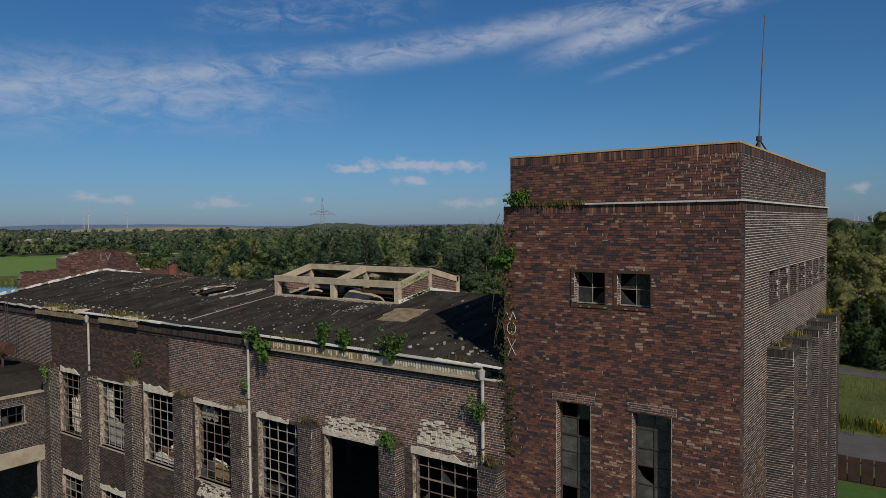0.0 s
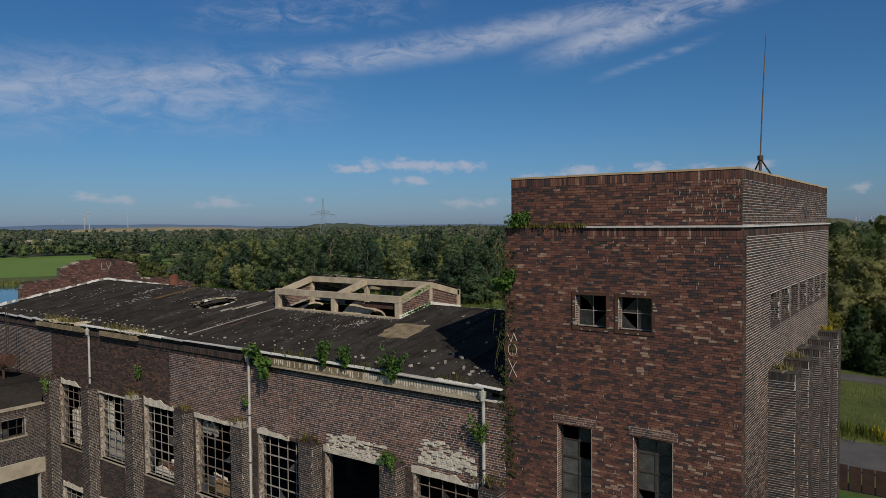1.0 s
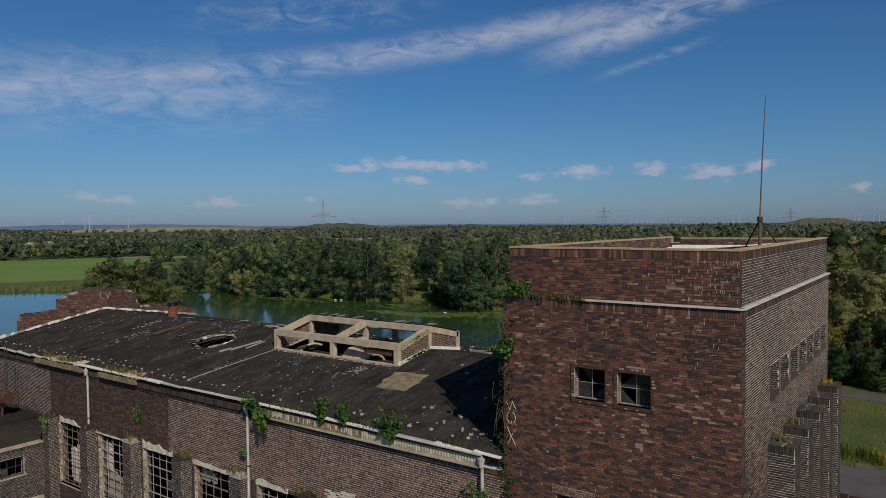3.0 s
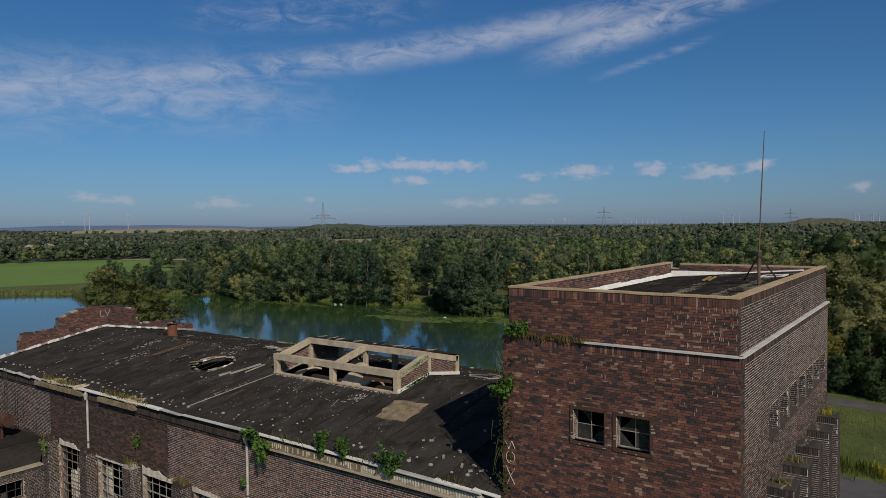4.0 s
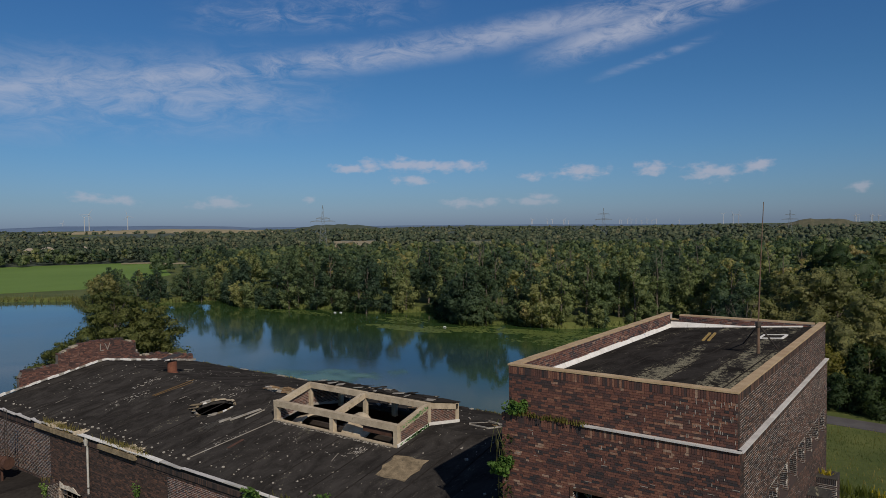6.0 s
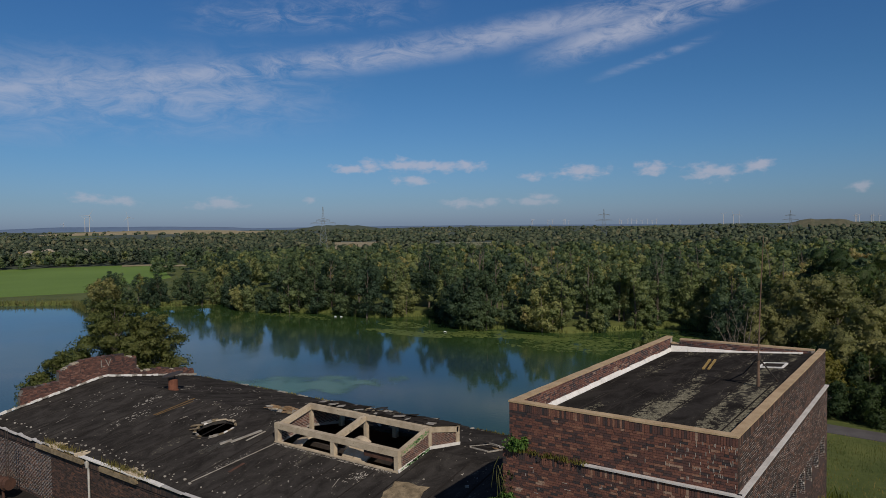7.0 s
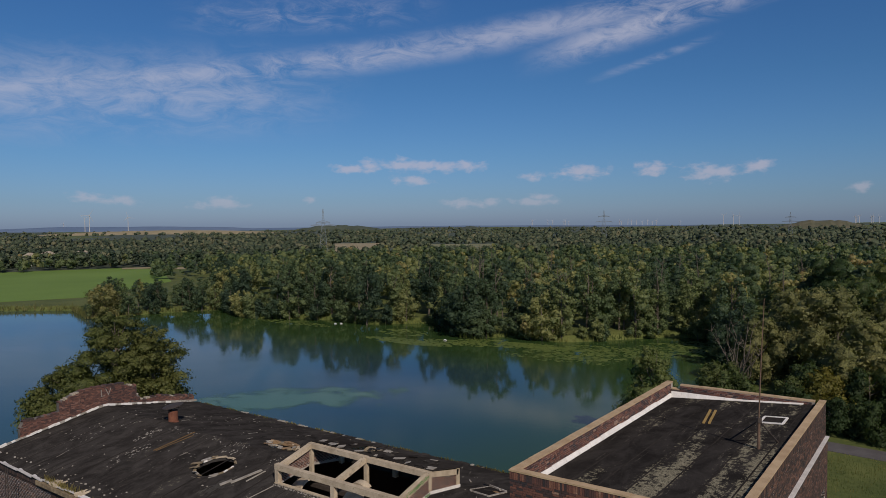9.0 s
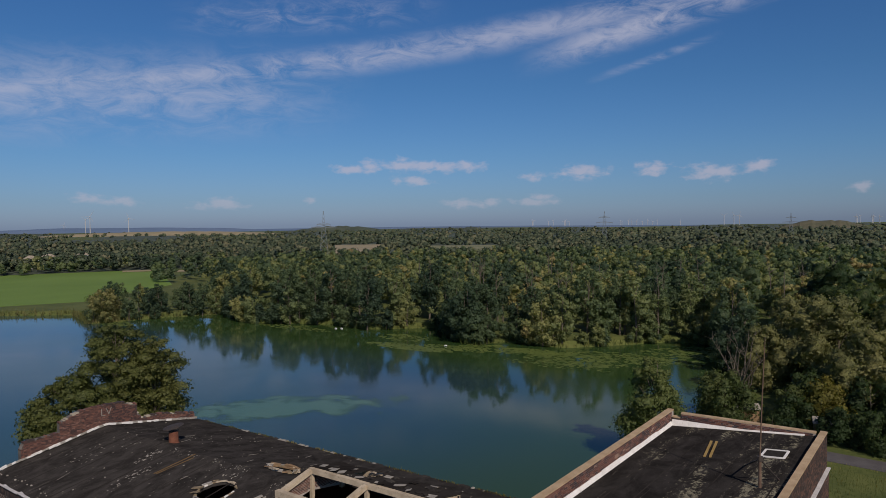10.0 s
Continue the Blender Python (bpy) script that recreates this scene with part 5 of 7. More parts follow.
# lumps of concrete along the eave
for k in range(48):
    x = -48.8 + 0.78 * k + rng.uniform(-0.3, 0.3)
    if x > H1 - 0.4:
        continue
    y, a = FRONT + 0.5 + rng.uniform(-0.12, 0.15), rng.uniform(0.035, 0.07)
    s = Shape().worn(x - a, x + a, y - a, y + a, roof_z(y) - 0.01, roof_z(y) + 1.3 * a, 0.025)
    whole("concrete_lump", s, M["lump"], "small grey concrete lump lying along the eave", "rubble", group="lumps along the eave")
s = Shape()
for _ in range(190):
    x, y = rng.uniform(H0 + 0.5, H1 - 0.5), rng.choice([rng.uniform(FRONT + 0.4, RIDGE), rng.uniform(FRONT + 0.3, FRONT + 1.2), rng.uniform(RIDGE, BACK)])
    if L0 - 0.2 < x < L1 + 0.2 and LF - 0.2 < y < LB + 0.2 or math.hypot((x + 33.1) / 1.3, (y - 24.1) / 1.5) < 1:
        continue
    a = rng.uniform(0.015, 0.055)
    s.add([(x - a, y - a, roof_z(y)), (x + a, y - a * 0.6, roof_z(y)), (x + a * 0.4, y + a, roof_z(y) + 0.01), (x, y, roof_z(y) + a)], [(0, 1, 3), (1, 2, 3), (2, 0, 3)])
part("debris", s, M["lump"], hall, "crumbs of mortar scattered on the felt", kind="stuff")

for x, y in ((-15.93, 21.02), (-15.6, 21.1), (-14.6, 21.0), (-14.1, 20.8), (-13.4, 19.9), (-13.05, 20.15), (-12.6, 19.9), (-12.95, 19.75), (-16.3, 24.6), (-14.1, 22.55), (-14.4, 20.2)):
    a, b, w, h = rng.uniform(0, 3.1), rng.uniform(0.05, 0.12), rng.uniform(0.05, 0.10), rng.uniform(0.04, 0.09)
    s = Shape().beam((x - b * math.cos(a), y - b * math.sin(a), roof_z(y) + h / 2), (x + b * math.cos(a), y + b * math.sin(a), roof_z(y) + h / 2 + rng.uniform(0, 0.05)), w, h)
    whole("concrete_block", s, M["lump"], "broken pale block lying on the black felt", "rubble", group="blocks on the hall roof")

# pale flakes in bands, planks, rubble and a broken hatch
def flakes(bands, seed, name="flaking", material="flake", parent=hall, label="pale flakes of weathered felt and lime"):
    """Thin torn scraps along stretches (x0, y0, x1, y1, spread, count, size) of the roof."""
    rng = random.Random(seed)
    s = Shape()
    for x0, y0, x1, y1, spread, count, size in bands:
        for _ in range(count):
            t = rng.random()
            x, y = x0 + (x1 - x0) * t + rng.gauss(0, spread), y0 + (y1 - y0) * t + rng.gauss(0, spread)
            if math.hypot((x + 33.15) / 1.12, (y - 24.2) / 1.08) < 1.1 or math.hypot((x + 32.2) / 1.0, (y - 28.35) / 0.62) < 1.1 or L0 - 0.02 < x < L1 + 0.02 and LF - 0.06 < y < LB or x > H1 - 0.1 or y < FRONT + 0.1:
                continue
            a, w, l = rng.uniform(-0.5, 0.5), size * rng.uniform(0.2, 0.8), size * rng.uniform(0.5, 1.9)
            ring5 = []
            for k in range(5):
                q, f = 6.283 * k / 5, rng.uniform(0.35, 1.3)
                u, v = w * f * math.cos(q), l * f * math.sin(q)
                ring5.append((x + u * math.cos(a) - v * math.sin(a), y + u * math.sin(a) + v * math.cos(a)))
            s.slab([(u, v, roof_z(v) + 0.010 + rng.uniform(0, 0.012)) for u, v in ring5], 0.012)
    return part(name, s, M[material], parent, label, kind="stuff")


flakes([(-41.4, 24.4, -41.4, 25.9, 0.22, 38, 0.062), (-39.7, 21.9, -39.9, 24.6, 0.30, 44, 0.056), (-41.2, 26.4, -33.2, 26.6, 0.18, 49, 0.043), (-44.0, 28.0, -40.0, 33.0, 0.5, 33, 0.056), (-33.9, 25.6, -33.4, 25.9, 0.22, 16, 0.056),
        (-28.85, 21.0, -28.6, 22.7, 0.10, 25, 0.031), (-21.7, 22.9, -21.2, 23.8, 0.22, 55, 0.046), (-26.5, 23.2, -22.6, 23.0, 0.30, 38, 0.031), (-28.2, 24.2, -20.2, 24.2, 0.035, 208, 0.037), (-46.5, 22.5, -44.5, 26.0, 0.7, 33, 0.056),
        (-37.0, 23.0, -35.0, 26.0, 0.7, 22, 0.037), (-31.0, 26.3, -29.0, 26.0, 0.4, 22, 0.037), (-19.5, 26.5, -16.0, 25.0, 0.7, 16, 0.037), (-31.0, 21.0, -24.0, 21.5, 0.9, 33, 0.031), (-24.0, 21.0, -14.0, 21.6, 0.8, 33, 0.031), (-30.0, 31.0, -19.0, 31.5, 0.8, 49, 0.062)], 401)
flakes([(-31.25, 22.1, -30.8, 23.6, 0.22, 60, 0.16)], 402, "moss", "mossy", label="moss and torn felt beside the round hole")
for (ax, ay), (bx, by), w in (((-30.6, 23.3), (-30.05, 24.95), 0.20), ((-29.9, 23.75), (-29.75, 24.95), 0.06), ((-31.0, 22.9), (-30.75, 23.5), 0.24)):
    whole("plank", Shape().beam((ax, ay, roof_z(ay) + 0.045), (bx, by, roof_z(by) + 0.06), w, 0.05), M["lump"], "weathered pale plank lying on the felt", "plank", group="planks on the hall roof")
part("edge_strip", Shape().beam((-27.9, 21.1, roof_z(21.1) + 0.01), (-27.93, 22.05, roof_z(22.05) + 0.01), 0.16, 0.02), M["rust"], hall, "rusty strip on the felt")
rng = random.Random(403)
for k in range(22):
    a = rng.uniform(0, 6.28)
    x, y, w = -32.2 + 1.12 * math.cos(a), 28.35 + 0.7 * math.sin(a), rng.uniform(0.12, 0.45)
    d = a + rng.uniform(0.9, 2.2)
    s = Shape().beam((x - w * math.cos(d), y - w * math.sin(d) * 0.6, roof_z(y) + 0.05 + rng.uniform(0, 0.08)), (x + w * math.cos(d), y + w * math.sin(d) * 0.6, roof_z(y) + 0.05 + rng.uniform(0, 0.16)), rng.uniform(0.06, 0.22), rng.uniform(0.03, 0.07))
    part("broken_board", s, M[rng.choice(["bare", "cast", "flake", "timber"])], hall)
hatch = thing("roof_hatch", (-18.6, 29.8, roof_z(29.8)), "broken low hatch frame with torn felt on the rear slope", "roof hatch")
HQ = [(-19.1, 29.15), (-17.9, 28.9), (-17.7, 30.4), (-18.9, 30.7)]
for (ax, ay), (bx, by), h in zip(HQ, HQ[1:] + HQ[:1], (0.05, 0.06, 0.12, 0.07)):
    part("frame", Shape().beam((ax, ay, roof_z(ay) + h / 2), (bx, by, roof_z(by) + h / 2 + 0.03), 0.08, h), M["flake"], hatch)
part("cover", Shape().slab([(x * 0.96 - 18.4 * 0.04, y * 0.96 + 29.8 * 0.04, roof_z(y) + 0.06) for x, y in HQ], 0.03), M["bitumen"], hatch)
for x, w in ((-32.6, 1.3), (-40.6, 0.9), (-37.9, 0.7)):
    for k in range(7):
        a = x + w * (k / 7.0) - w / 2
        s = Shape().worn(a, a + w / 7 - 0.01, FRONT - 0.24 - rng.uniform(0, 0.05), FRONT + rng.uniform(0.15, 0.45), EAVE - 0.14, EAVE + rng.uniform(0.03, 0.10), 0.025)
        part("eave_spall", s, M["cast"], hall, "broken concrete edge under the grass")

# stepped gable parapet with pale flashing
GSTEP = [(21.0, 21.2, 15.75, 16.12), (21.2, 23.55, 16.16, 16.30), (23.55, 24.2, 16.94, 17.2), (24.2, 25.0, 17.22, 17.46), (25.0, 26.9, 17.47, 17.50), (26.9, 28.1, 17.50, 17.40), (28.1, 29.3, 17.36, 16.98), (29.3, 29.6, 16.35, 16.1), (29.6, 31.6, 15.90, 15.78), (31.6, 34.3, 15.74, 15.17)]
s, bricks = Shape(), Shape()
gin = Wall((H0, 0, 0), (0, 1, 0), (1, 0, 0))
for y0, y1, a, b in GSTEP:
    s.add([(x, y, z) for x in (H0 - 0.36, H0) for y, z in ((y0, EAVE - 0.35), (y1, EAVE - 0.35), (y1, b), (y0, a))], [(0, 1, 2, 3), (7, 6, 5, 4), (0, 4, 5, 1), (1, 5, 6, 2), (2, 6, 7, 3), (3, 7, 4, 0)])
    rows = gin.bricks(y0, y1, EAVE - 0.3, max(a, b), seed=int(y0 * 10))
    gin.lay([p for p in rows if p[3] < min(a + (b - a) * (p[0] - y0) / (y1 - y0), a + (b - a) * (p[1] - y0) / (y1 - y0)) + 0.02], bricks)
gp = part("gable_parapet", s.weld(), M["mortar_sooty"], hall, "ragged stepped gable parapet")
part("brickwork", bricks, M["hall"], gp, kind="stuff")
rng = random.Random(77)
y = FRONT + 0.3
while y < BACK - 0.3:
    w = rng.uniform(0.25, 0.5)
    part("gable_flashing", Shape().beam((H0 + 0.05, y, roof_z(y) + 0.12), (H0 + 0.05, y + w, roof_z(y + w) + 0.12 + rng.uniform(-0.03, 0.04)), 0.14, rng.uniform(0.08, 0.16)), M[rng.choice(["white", "white", "lump", "flake"])], hall)
    y += w
# loose bricks and mortar along the broken top
for y0, y1, a, b in GSTEP:
    y = y0
    while y < y1 - 0.1:
        w = min(rng.uniform(0.12, 0.30), y1 - y)
        z = a + (b - a) * (y - y0) / (y1 - y0)
        if rng.random() < 0.7:
            pale = rng.random() < (0.75 if 23.5 < y < 25.0 or 28.5 < y < 30.5 else 0.06)
            part("capping", Shape().worn(H0 - 0.36, H0 + 0.015, y, y + w - 0.01, z - 0.06, z + rng.uniform(0.01, 0.10), 0.012), M["concrete" if pale else "sooty" if rng.random() < 0.4 else "hall_one"], hall)
        y += w
# two painted capital letters on the inner face of the gable
for word, y in (("LV", 26.45),):
    text = bpy.data.curves.new("painted_letters", "FONT")
    text.body, text.size, text.extrude, text.offset = word, 0.8, 0.003, -0.012
    ob = new("painted_letters", text)
    ob.matrix_basis = Matrix.Translation((H0 + 0.03, y, 16.72)) @ Matrix(((0, 0, 1, 0), (1, 0, 0, 0), (0, 1, 0, 0), (0, 0, 0, 1)))
    text.materials.append(M["lump"])
    tagged(ob, "two white letters painted on the gable bricks", "graffiti")

# vent stack by the gable
vent = thing("roof_vent", (-42.2, 27.5, roof_z(27.5)), "rusty roof vent pipe with a tilted flat cowl", "vent")
z = roof_z(27.5)
part("pipe", Shape().tube([(-42.2, 27.5, z - 0.05), (-42.2, 27.5, z + 0.05), (-42.2, 27.5, z + 0.78)], [0.38, 0.32, 0.31], 16), M["rust_red"], vent)
for a in (0.6, 2.2, 3.9, 5.4):
    c, d = 0.27 * math.cos(a), 0.27 * math.sin(a)
    part("stay", Shape().beam((-42.2 + c, 27.5 + d, z + 0.7), (-42.2 + c * 1.6, 27.5 + d * 1.6, z + 1.08), 0.035, 0.02), M["steel"], vent)
lid = part("cowl", Shape().tube([(0, 0, 0), (0, 0, 0.025), (0, 0, 0.06)], [0.70, 0.70, 0.12], 16), M["steel"], vent, local=True)
lid.matrix_basis = pose(0.0, 0.0, 1.07, 9, -7, 0)

# ---- roof lantern ----
lantern = thing("roof_lantern", (-24.1, 26.9, 15.6), "open concrete roof lantern frame on the ridge, its glazing gone", "roof lantern")
LR = RIDGE + 0.1
ZF, ZR = 16.42, 17.05
MID = (L0 + L1) / 2


def concrete_bar(name, a, b, w, h, label=""):
    part(name, Shape().beam(a, b, w, h), M["cast"], lantern, label)


for x in (L0 + 0.12, MID, L1 - 0.12):
    concrete_bar("post", (x, LF + 0.12, roof_z(LF) - 0.3), (x, LF + 0.12, ZF - 0.14), 0.24, 0.26)
    concrete_bar("rafter", (x, LF + 0.26, ZF - 0.06), (x, LR - 0.13, ZR - 0.16), 0.24, 0.28)
    concrete_bar("post", (x, LR, roof_z(LR) - 0.8), (x, LR, ZR - 0.28), 0.2, 0.2)
    concrete_bar("rafter", (x, LR + 0.13, ZR - 0.16), (x, LB - 0.1, ZF - 0.08), 0.24, 0.28)
    concrete_bar("post", (x, LB - 0.12, roof_z(LB) - 0.3), (x, LB - 0.12, ZF - 0.18), 0.24, 0.26)
for a, b in ((L0, MID - 0.002), (MID + 0.002, L1)):
    concrete_bar("front_beam", (a, LF + 0.12, ZF), (b, LF + 0.12, ZF), 0.28, 0.30)
    concrete_bar("ridge_beam", (a, LR, ZR - 0.14), (b, LR, ZR - 0.14), 0.26, 0.28)
    concrete_bar("rear_beam", (a, LB - 0.12, ZF - 0.02), (b, LB - 0.12, ZF - 0.02), 0.26, 0.30)
concrete_bar("kerb", (L0, LF + 0.05, roof_z(LF) + 0.0), (L1, LF + 0.05, roof_z(LF) + 0.0), 0.2, 0.10)
# brick infill of the two ends
for x, out in ((L1 - 0.06, 1), (L0 + 0.06, -1)):
    for y0, y1, za, zb in ((LF + 0.26, LR - 0.12, ZF - 0.2, ZR - 0.3), (LR + 0.12, LB - 0.26, ZR - 0.3, ZF - 0.22)):
        s = Shape().add([(xx, y, z) for xx in (x - 0.1, x + 0.0) for y, z in ((y0, roof_z(y0) - 0.2), (y1, roof_z(y1) - 0.2), (y1, zb), (y0, za))], [(0, 1, 2, 3), (7, 6, 5, 4), (0, 4, 5, 1), (1, 5, 6, 2), (2, 6, 7, 3), (3, 7, 4, 0)])
        infill = part("infill", s, M["mortar_light"], lantern, "brick infill panel")
        b = Shape()
        for o, wx in ((1, x), (-1, x - 0.1)):
            w = Wall((wx, 0, 0), (0, 1, 0), (o, 0, 0))
            w.lay([p for p in w.bricks(y0, y1, 15.3, 17.0, seed=int(y0 * 3 + x), course=0.083, joint=0.022) if p[2] > roof_z(p[0]) - 0.1 and p[3] < min(za + (zb - za) * (p[0] - y0) / (y1 - y0), za + (zb - za) * (p[1] - y0) / (y1 - y0)) + 0.03], b)
        part("brickwork", b, M["hall"], infill, kind="stuff")
for y0, y1 in ((LF, LR), (LR, LB)):
    part("flashing", Shape().beam((L1 + 0.02, y0, roof_z(y0) + 0.07), (L1 + 0.02, y1, roof_z(y1) + 0.07), 0.05, 0.16), M["white"], lantern, "white flashing at the lantern's foot")
# sagging felt over the rear half
rng = random.Random(9)
for i in range(7):
    a = L0 - 0.1 + (L1 - L0 + 0.2) * i / 7
    b = a + (L1 - L0) / 7 - 0.03
    if i == 2:
        continue
    z = ZR + 0.03 + rng.uniform(-0.01, 0.04)
    s = Shape().slab([(a, LR + 0.1, z), (b, LR + 0.1, z + rng.uniform(-0.02, 0.03)), (b, LB + 0.1, ZF + 0.16 + rng.uniform(-0.05, 0.04)), (a, LB + 0.1, ZF + 0.16 + rng.uniform(-0.05, 0.04))], 0.05)
    part("felt_sheet", s, M["bitumen"], lantern, "torn felt covering of the rear slope")
# torn scraps curled up on the rear covering
rng = random.Random(19)
for k in range(46):
    x, t = rng.uniform(L0, L1), rng.random() ** 1.5
    y, z = LR + 0.15 + (LB - LR - 0.2) * t, ZR + 0.06 + (ZF + 0.17 - ZR - 0.03) * t
    w, a = rng.uniform(0.1, 0.34), rng.uniform(-0.5, 0.5)
    s = Shape().beam((x - w * math.cos(a), y - w * math.sin(a), z + rng.uniform(0, 0.04)), (x + w * math.cos(a), y + w * math.sin(a), z + rng.uniform(0.0, 0.12)), rng.uniform(0.08, 0.4), 0.02)
    part("torn_scrap", s, M[rng.choice(["bitumen", "felt", "bitumen", "felt", "lump"])], lantern)


def shell(centre, radius, a0, a1, deep, lean_x, lean_z, label):
    """A broken piece of a thin vaulted slab."""
    s, n = Shape(), 9
    rings = []
    for i in range(n):
        a = radians(a0 + (a1 - a0) * i / (n - 1))
        c, d = math.cos(a), math.sin(a)
        rings.append([(r * c, y, r * d) for r, y in ((radius, -deep / 2), (radius, deep / 2), (radius - 0.09, deep / 2), (radius - 0.09, -deep / 2))])
    ob = part("fallen_slab", s.loft(rings), M["cast"], lantern, label, local=True)
    ob.matrix_basis = Matrix.Translation(Vector(centre) - PLACE[lantern.name]) @ pose(0, 0, 0, lean_x, 0, lean_z)


shell((-23.1, 25.5, 14.98), 0.90, 30, 165, 1.5, 10, 82, "curved broken slab hanging in the lantern")
shell((-26.9, 25.6, 14.62), 1.10, 60, 165, 1.2, -16, 75, "curved broken slab hanging in the lantern")
shell((-23.0, 25.3, 15.72), 0.75, 45, 135, 0.4, 6, 0, "rounded slab end behind the front beam")
part("board", Shape().box(-22.1, -20.35, LF + 0.1, LF + 0.16, 15.95, 16.2), M["rust"], lantern, "rust-red board across the frame")
rng = random.Random(29)
s = Shape()
for k in range(420):
    y = min(LR - 0.2, rng.gauss(25.8, 0.55))
    if k % 3:
        z = roof_z(y) + 0.07 + rng.gauss(0, 0.05)
        x = L1 + 0.048
        if abs(z - roof_z(y) - 0.07) > 0.07:
            continue
    else:
        z = ZF - 0.06 + (ZR - ZF - 0.1) * (y - LF - 0.26) / (LR - LF - 0.39) + rng.gauss(0, 0.05)
        x = L1 + 0.003
    r = rng.uniform(0.015, 0.05)
    s.add([(x, y + r * rng.uniform(0.6, 1.6) * math.cos(q), z + r * rng.uniform(0.5, 1.1) * math.sin(q)) for q in (0.2, 1.3, 2.4, 3.6, 5.0)], [(0, 1, 2, 3, 4)])
part("spray_paint", s, M["green_paint"], lantern, "patchy green spray paint", kind="stuff")
part("tie", Shape().beam((L0, 26.0, 15.2), (L1, 26.0, 15.2), 0.16, 0.22), M["steel"], lantern)

# ---- downpipes ----
for x in (-36.95, -23.78, -11.98):
    pipe = thing("downpipe", (x, FRONT - 0.14, 0.0), "weathered grey zinc downpipe fixed to the hall front", "downpipe", group="downpipes of the hall")
    part("pipe", Shape().tube([(x, FRONT - 0.14, 0.0), (x, FRONT - 0.14, 13.95), (x + 0.02, FRONT - 0.2, 14.2), (x + 0.02, FRONT - 0.22, 14.5)], 0.058, 10), M["metal"], pipe)
    part("hopper", Shape().tube([(x + 0.02, FRONT - 0.22, 14.1), (x + 0.02, FRONT - 0.22, 14.42)], [0.08, 0.13], 10), M["metal"], pipe)
    z = 1.5
    while z < 13.8:
        part("bracket", Shape().tube([(x, FRONT - 0.14, z), (x, FRONT - 0.14, z + 0.06)], 0.072, 10), M["steel"], pipe)
        z += 2.05

# ---- low wing in front of the hall ----
wing = thing("low_wing", (-46.0, 10.0, 0.0), "low sooty brick wing, open bay under a concrete beam", "building")
WX, WF = -41.15, 2.0
WT = 9.85
east = Wall((WX, WF, 0), (0, 1, 0), (1, 0, 0))
WW = [(14.2, 15.42, 8.35, 9.35)]
WD = [(3.0, 16.15, 0.0, 6.0)]
part("wall", east.core(Shape(), 0.0, FRONT - WF, 0.0, WT, 0.4, WW + WD), M["mortar_mid"], wing)
part("brickwork", east.lay(east.bricks(0.0, FRONT - WF, 0.0, WT - 0.22, WW + [(3.0, 16.15, 0.0, 6.85)], course=0.083, length=0.25, joint=0.015, seed=200)), M["sooty"], wing, kind="stuff")
part("soldier_course", east.lay(east.bricks(0.0, FRONT - WF, WT - 0.22, WT, upright=True, seed=201)), M["sooty"], wing)
part("beam", east.block(Shape(), 2.4, 16.4, -0.35, 0.03, 6.0, 6.85), M["concrete"], wing, "long cream concrete beam")
part("edge", east.block(Shape(), 0.0, FRONT - WF - 0.6, -0.42, 0.06, WT, WT + 0.08), M["concrete"], wing)
part("wall", Shape().box(-52.0, WX - 0.42, WF, WF + 0.4, 0.0, WT), M["sooty"], wing)
part("roof", Shape().add([(-52, WF, WT + 0.0), (WX - 0.43, WF, WT + 0.0), (WX - 0.43, FRONT - 0.6, WT + 0.0), (-52, FRONT - 0.6, WT + 0.0), (-52, WF, WT + 1.2), (WX - 0.9, FRONT - 0.02, WT + 1.2), (-52, FRONT - 0.02, WT + 1.2), (WX - 0.9, WF, WT + 1.2)], [(1, 2, 5, 7), (7, 5, 6, 4), (0, 3, 2, 1), (2, 3, 6, 5), (0, 1, 7, 4), (3, 0, 4, 6)]), M["bitumen"], wing)
steel_window(east, 14.2, 15.42, 8.35, 9.35, 3, 2, 0.12, wing, 0.5, "small steel window", 203, 0.03, "steel")
part("window_sill", east.block(Shape(), 14.1, 15.5, -0.1, 0.05, 8.26, 8.35), M["concrete"], wing)
part("floor", Shape().box(-51.9, WX - 0.45, WF + 0.45, FRONT - 0.1, 7.0, 7.2), M["dark"], wing)
part("brace", Shape().beam((WX - 0.2, 18.1, 3.8), (WX - 0.2, 16.7, 2.0), 0.3, 0.3), M["concrete"], wing, "sloping concrete brace")
# rusty duct lying over the wing's roof
duct = thing("rusty_duct", (-44.5, 17.6, 12.0), "fat rusty sheet-metal duct hanging over the low wing's roof", "duct")
part("tube", Shape().tube([(-52.0, 16.0, 12.15), (-46.0, 17.2, 12.15), (-43.6, 17.75, 12.15)], 0.36, 14), M["rust"], duct)
for x, y in ((-43.95, 17.67), (-46.5, 17.1)):
    part("flange", Shape().tube([(x, y, 12.15), (x + 0.1, y + 0.023, 12.15)], 0.41, 14), M["rust"], duct)
for dx in (0.0, 0.3):
    part("hanger", Shape().beam((-43.9 + dx, 17.7, 12.4), (-43.9 + dx, 17.7, 15.3), 0.035, 0.035), M["steel"], duct)
part("leg", Shape().beam((-45.8, 17.25, WT + 1.1), (-45.8, 17.25, 11.85), 0.1, 0.1), M["rust"], duct)
part("leg", Shape().beam((-44.2, 17.6, WT + 0.8), (-44.2, 17.6, 11.85), 0.1, 0.1), M["rust"], duct)

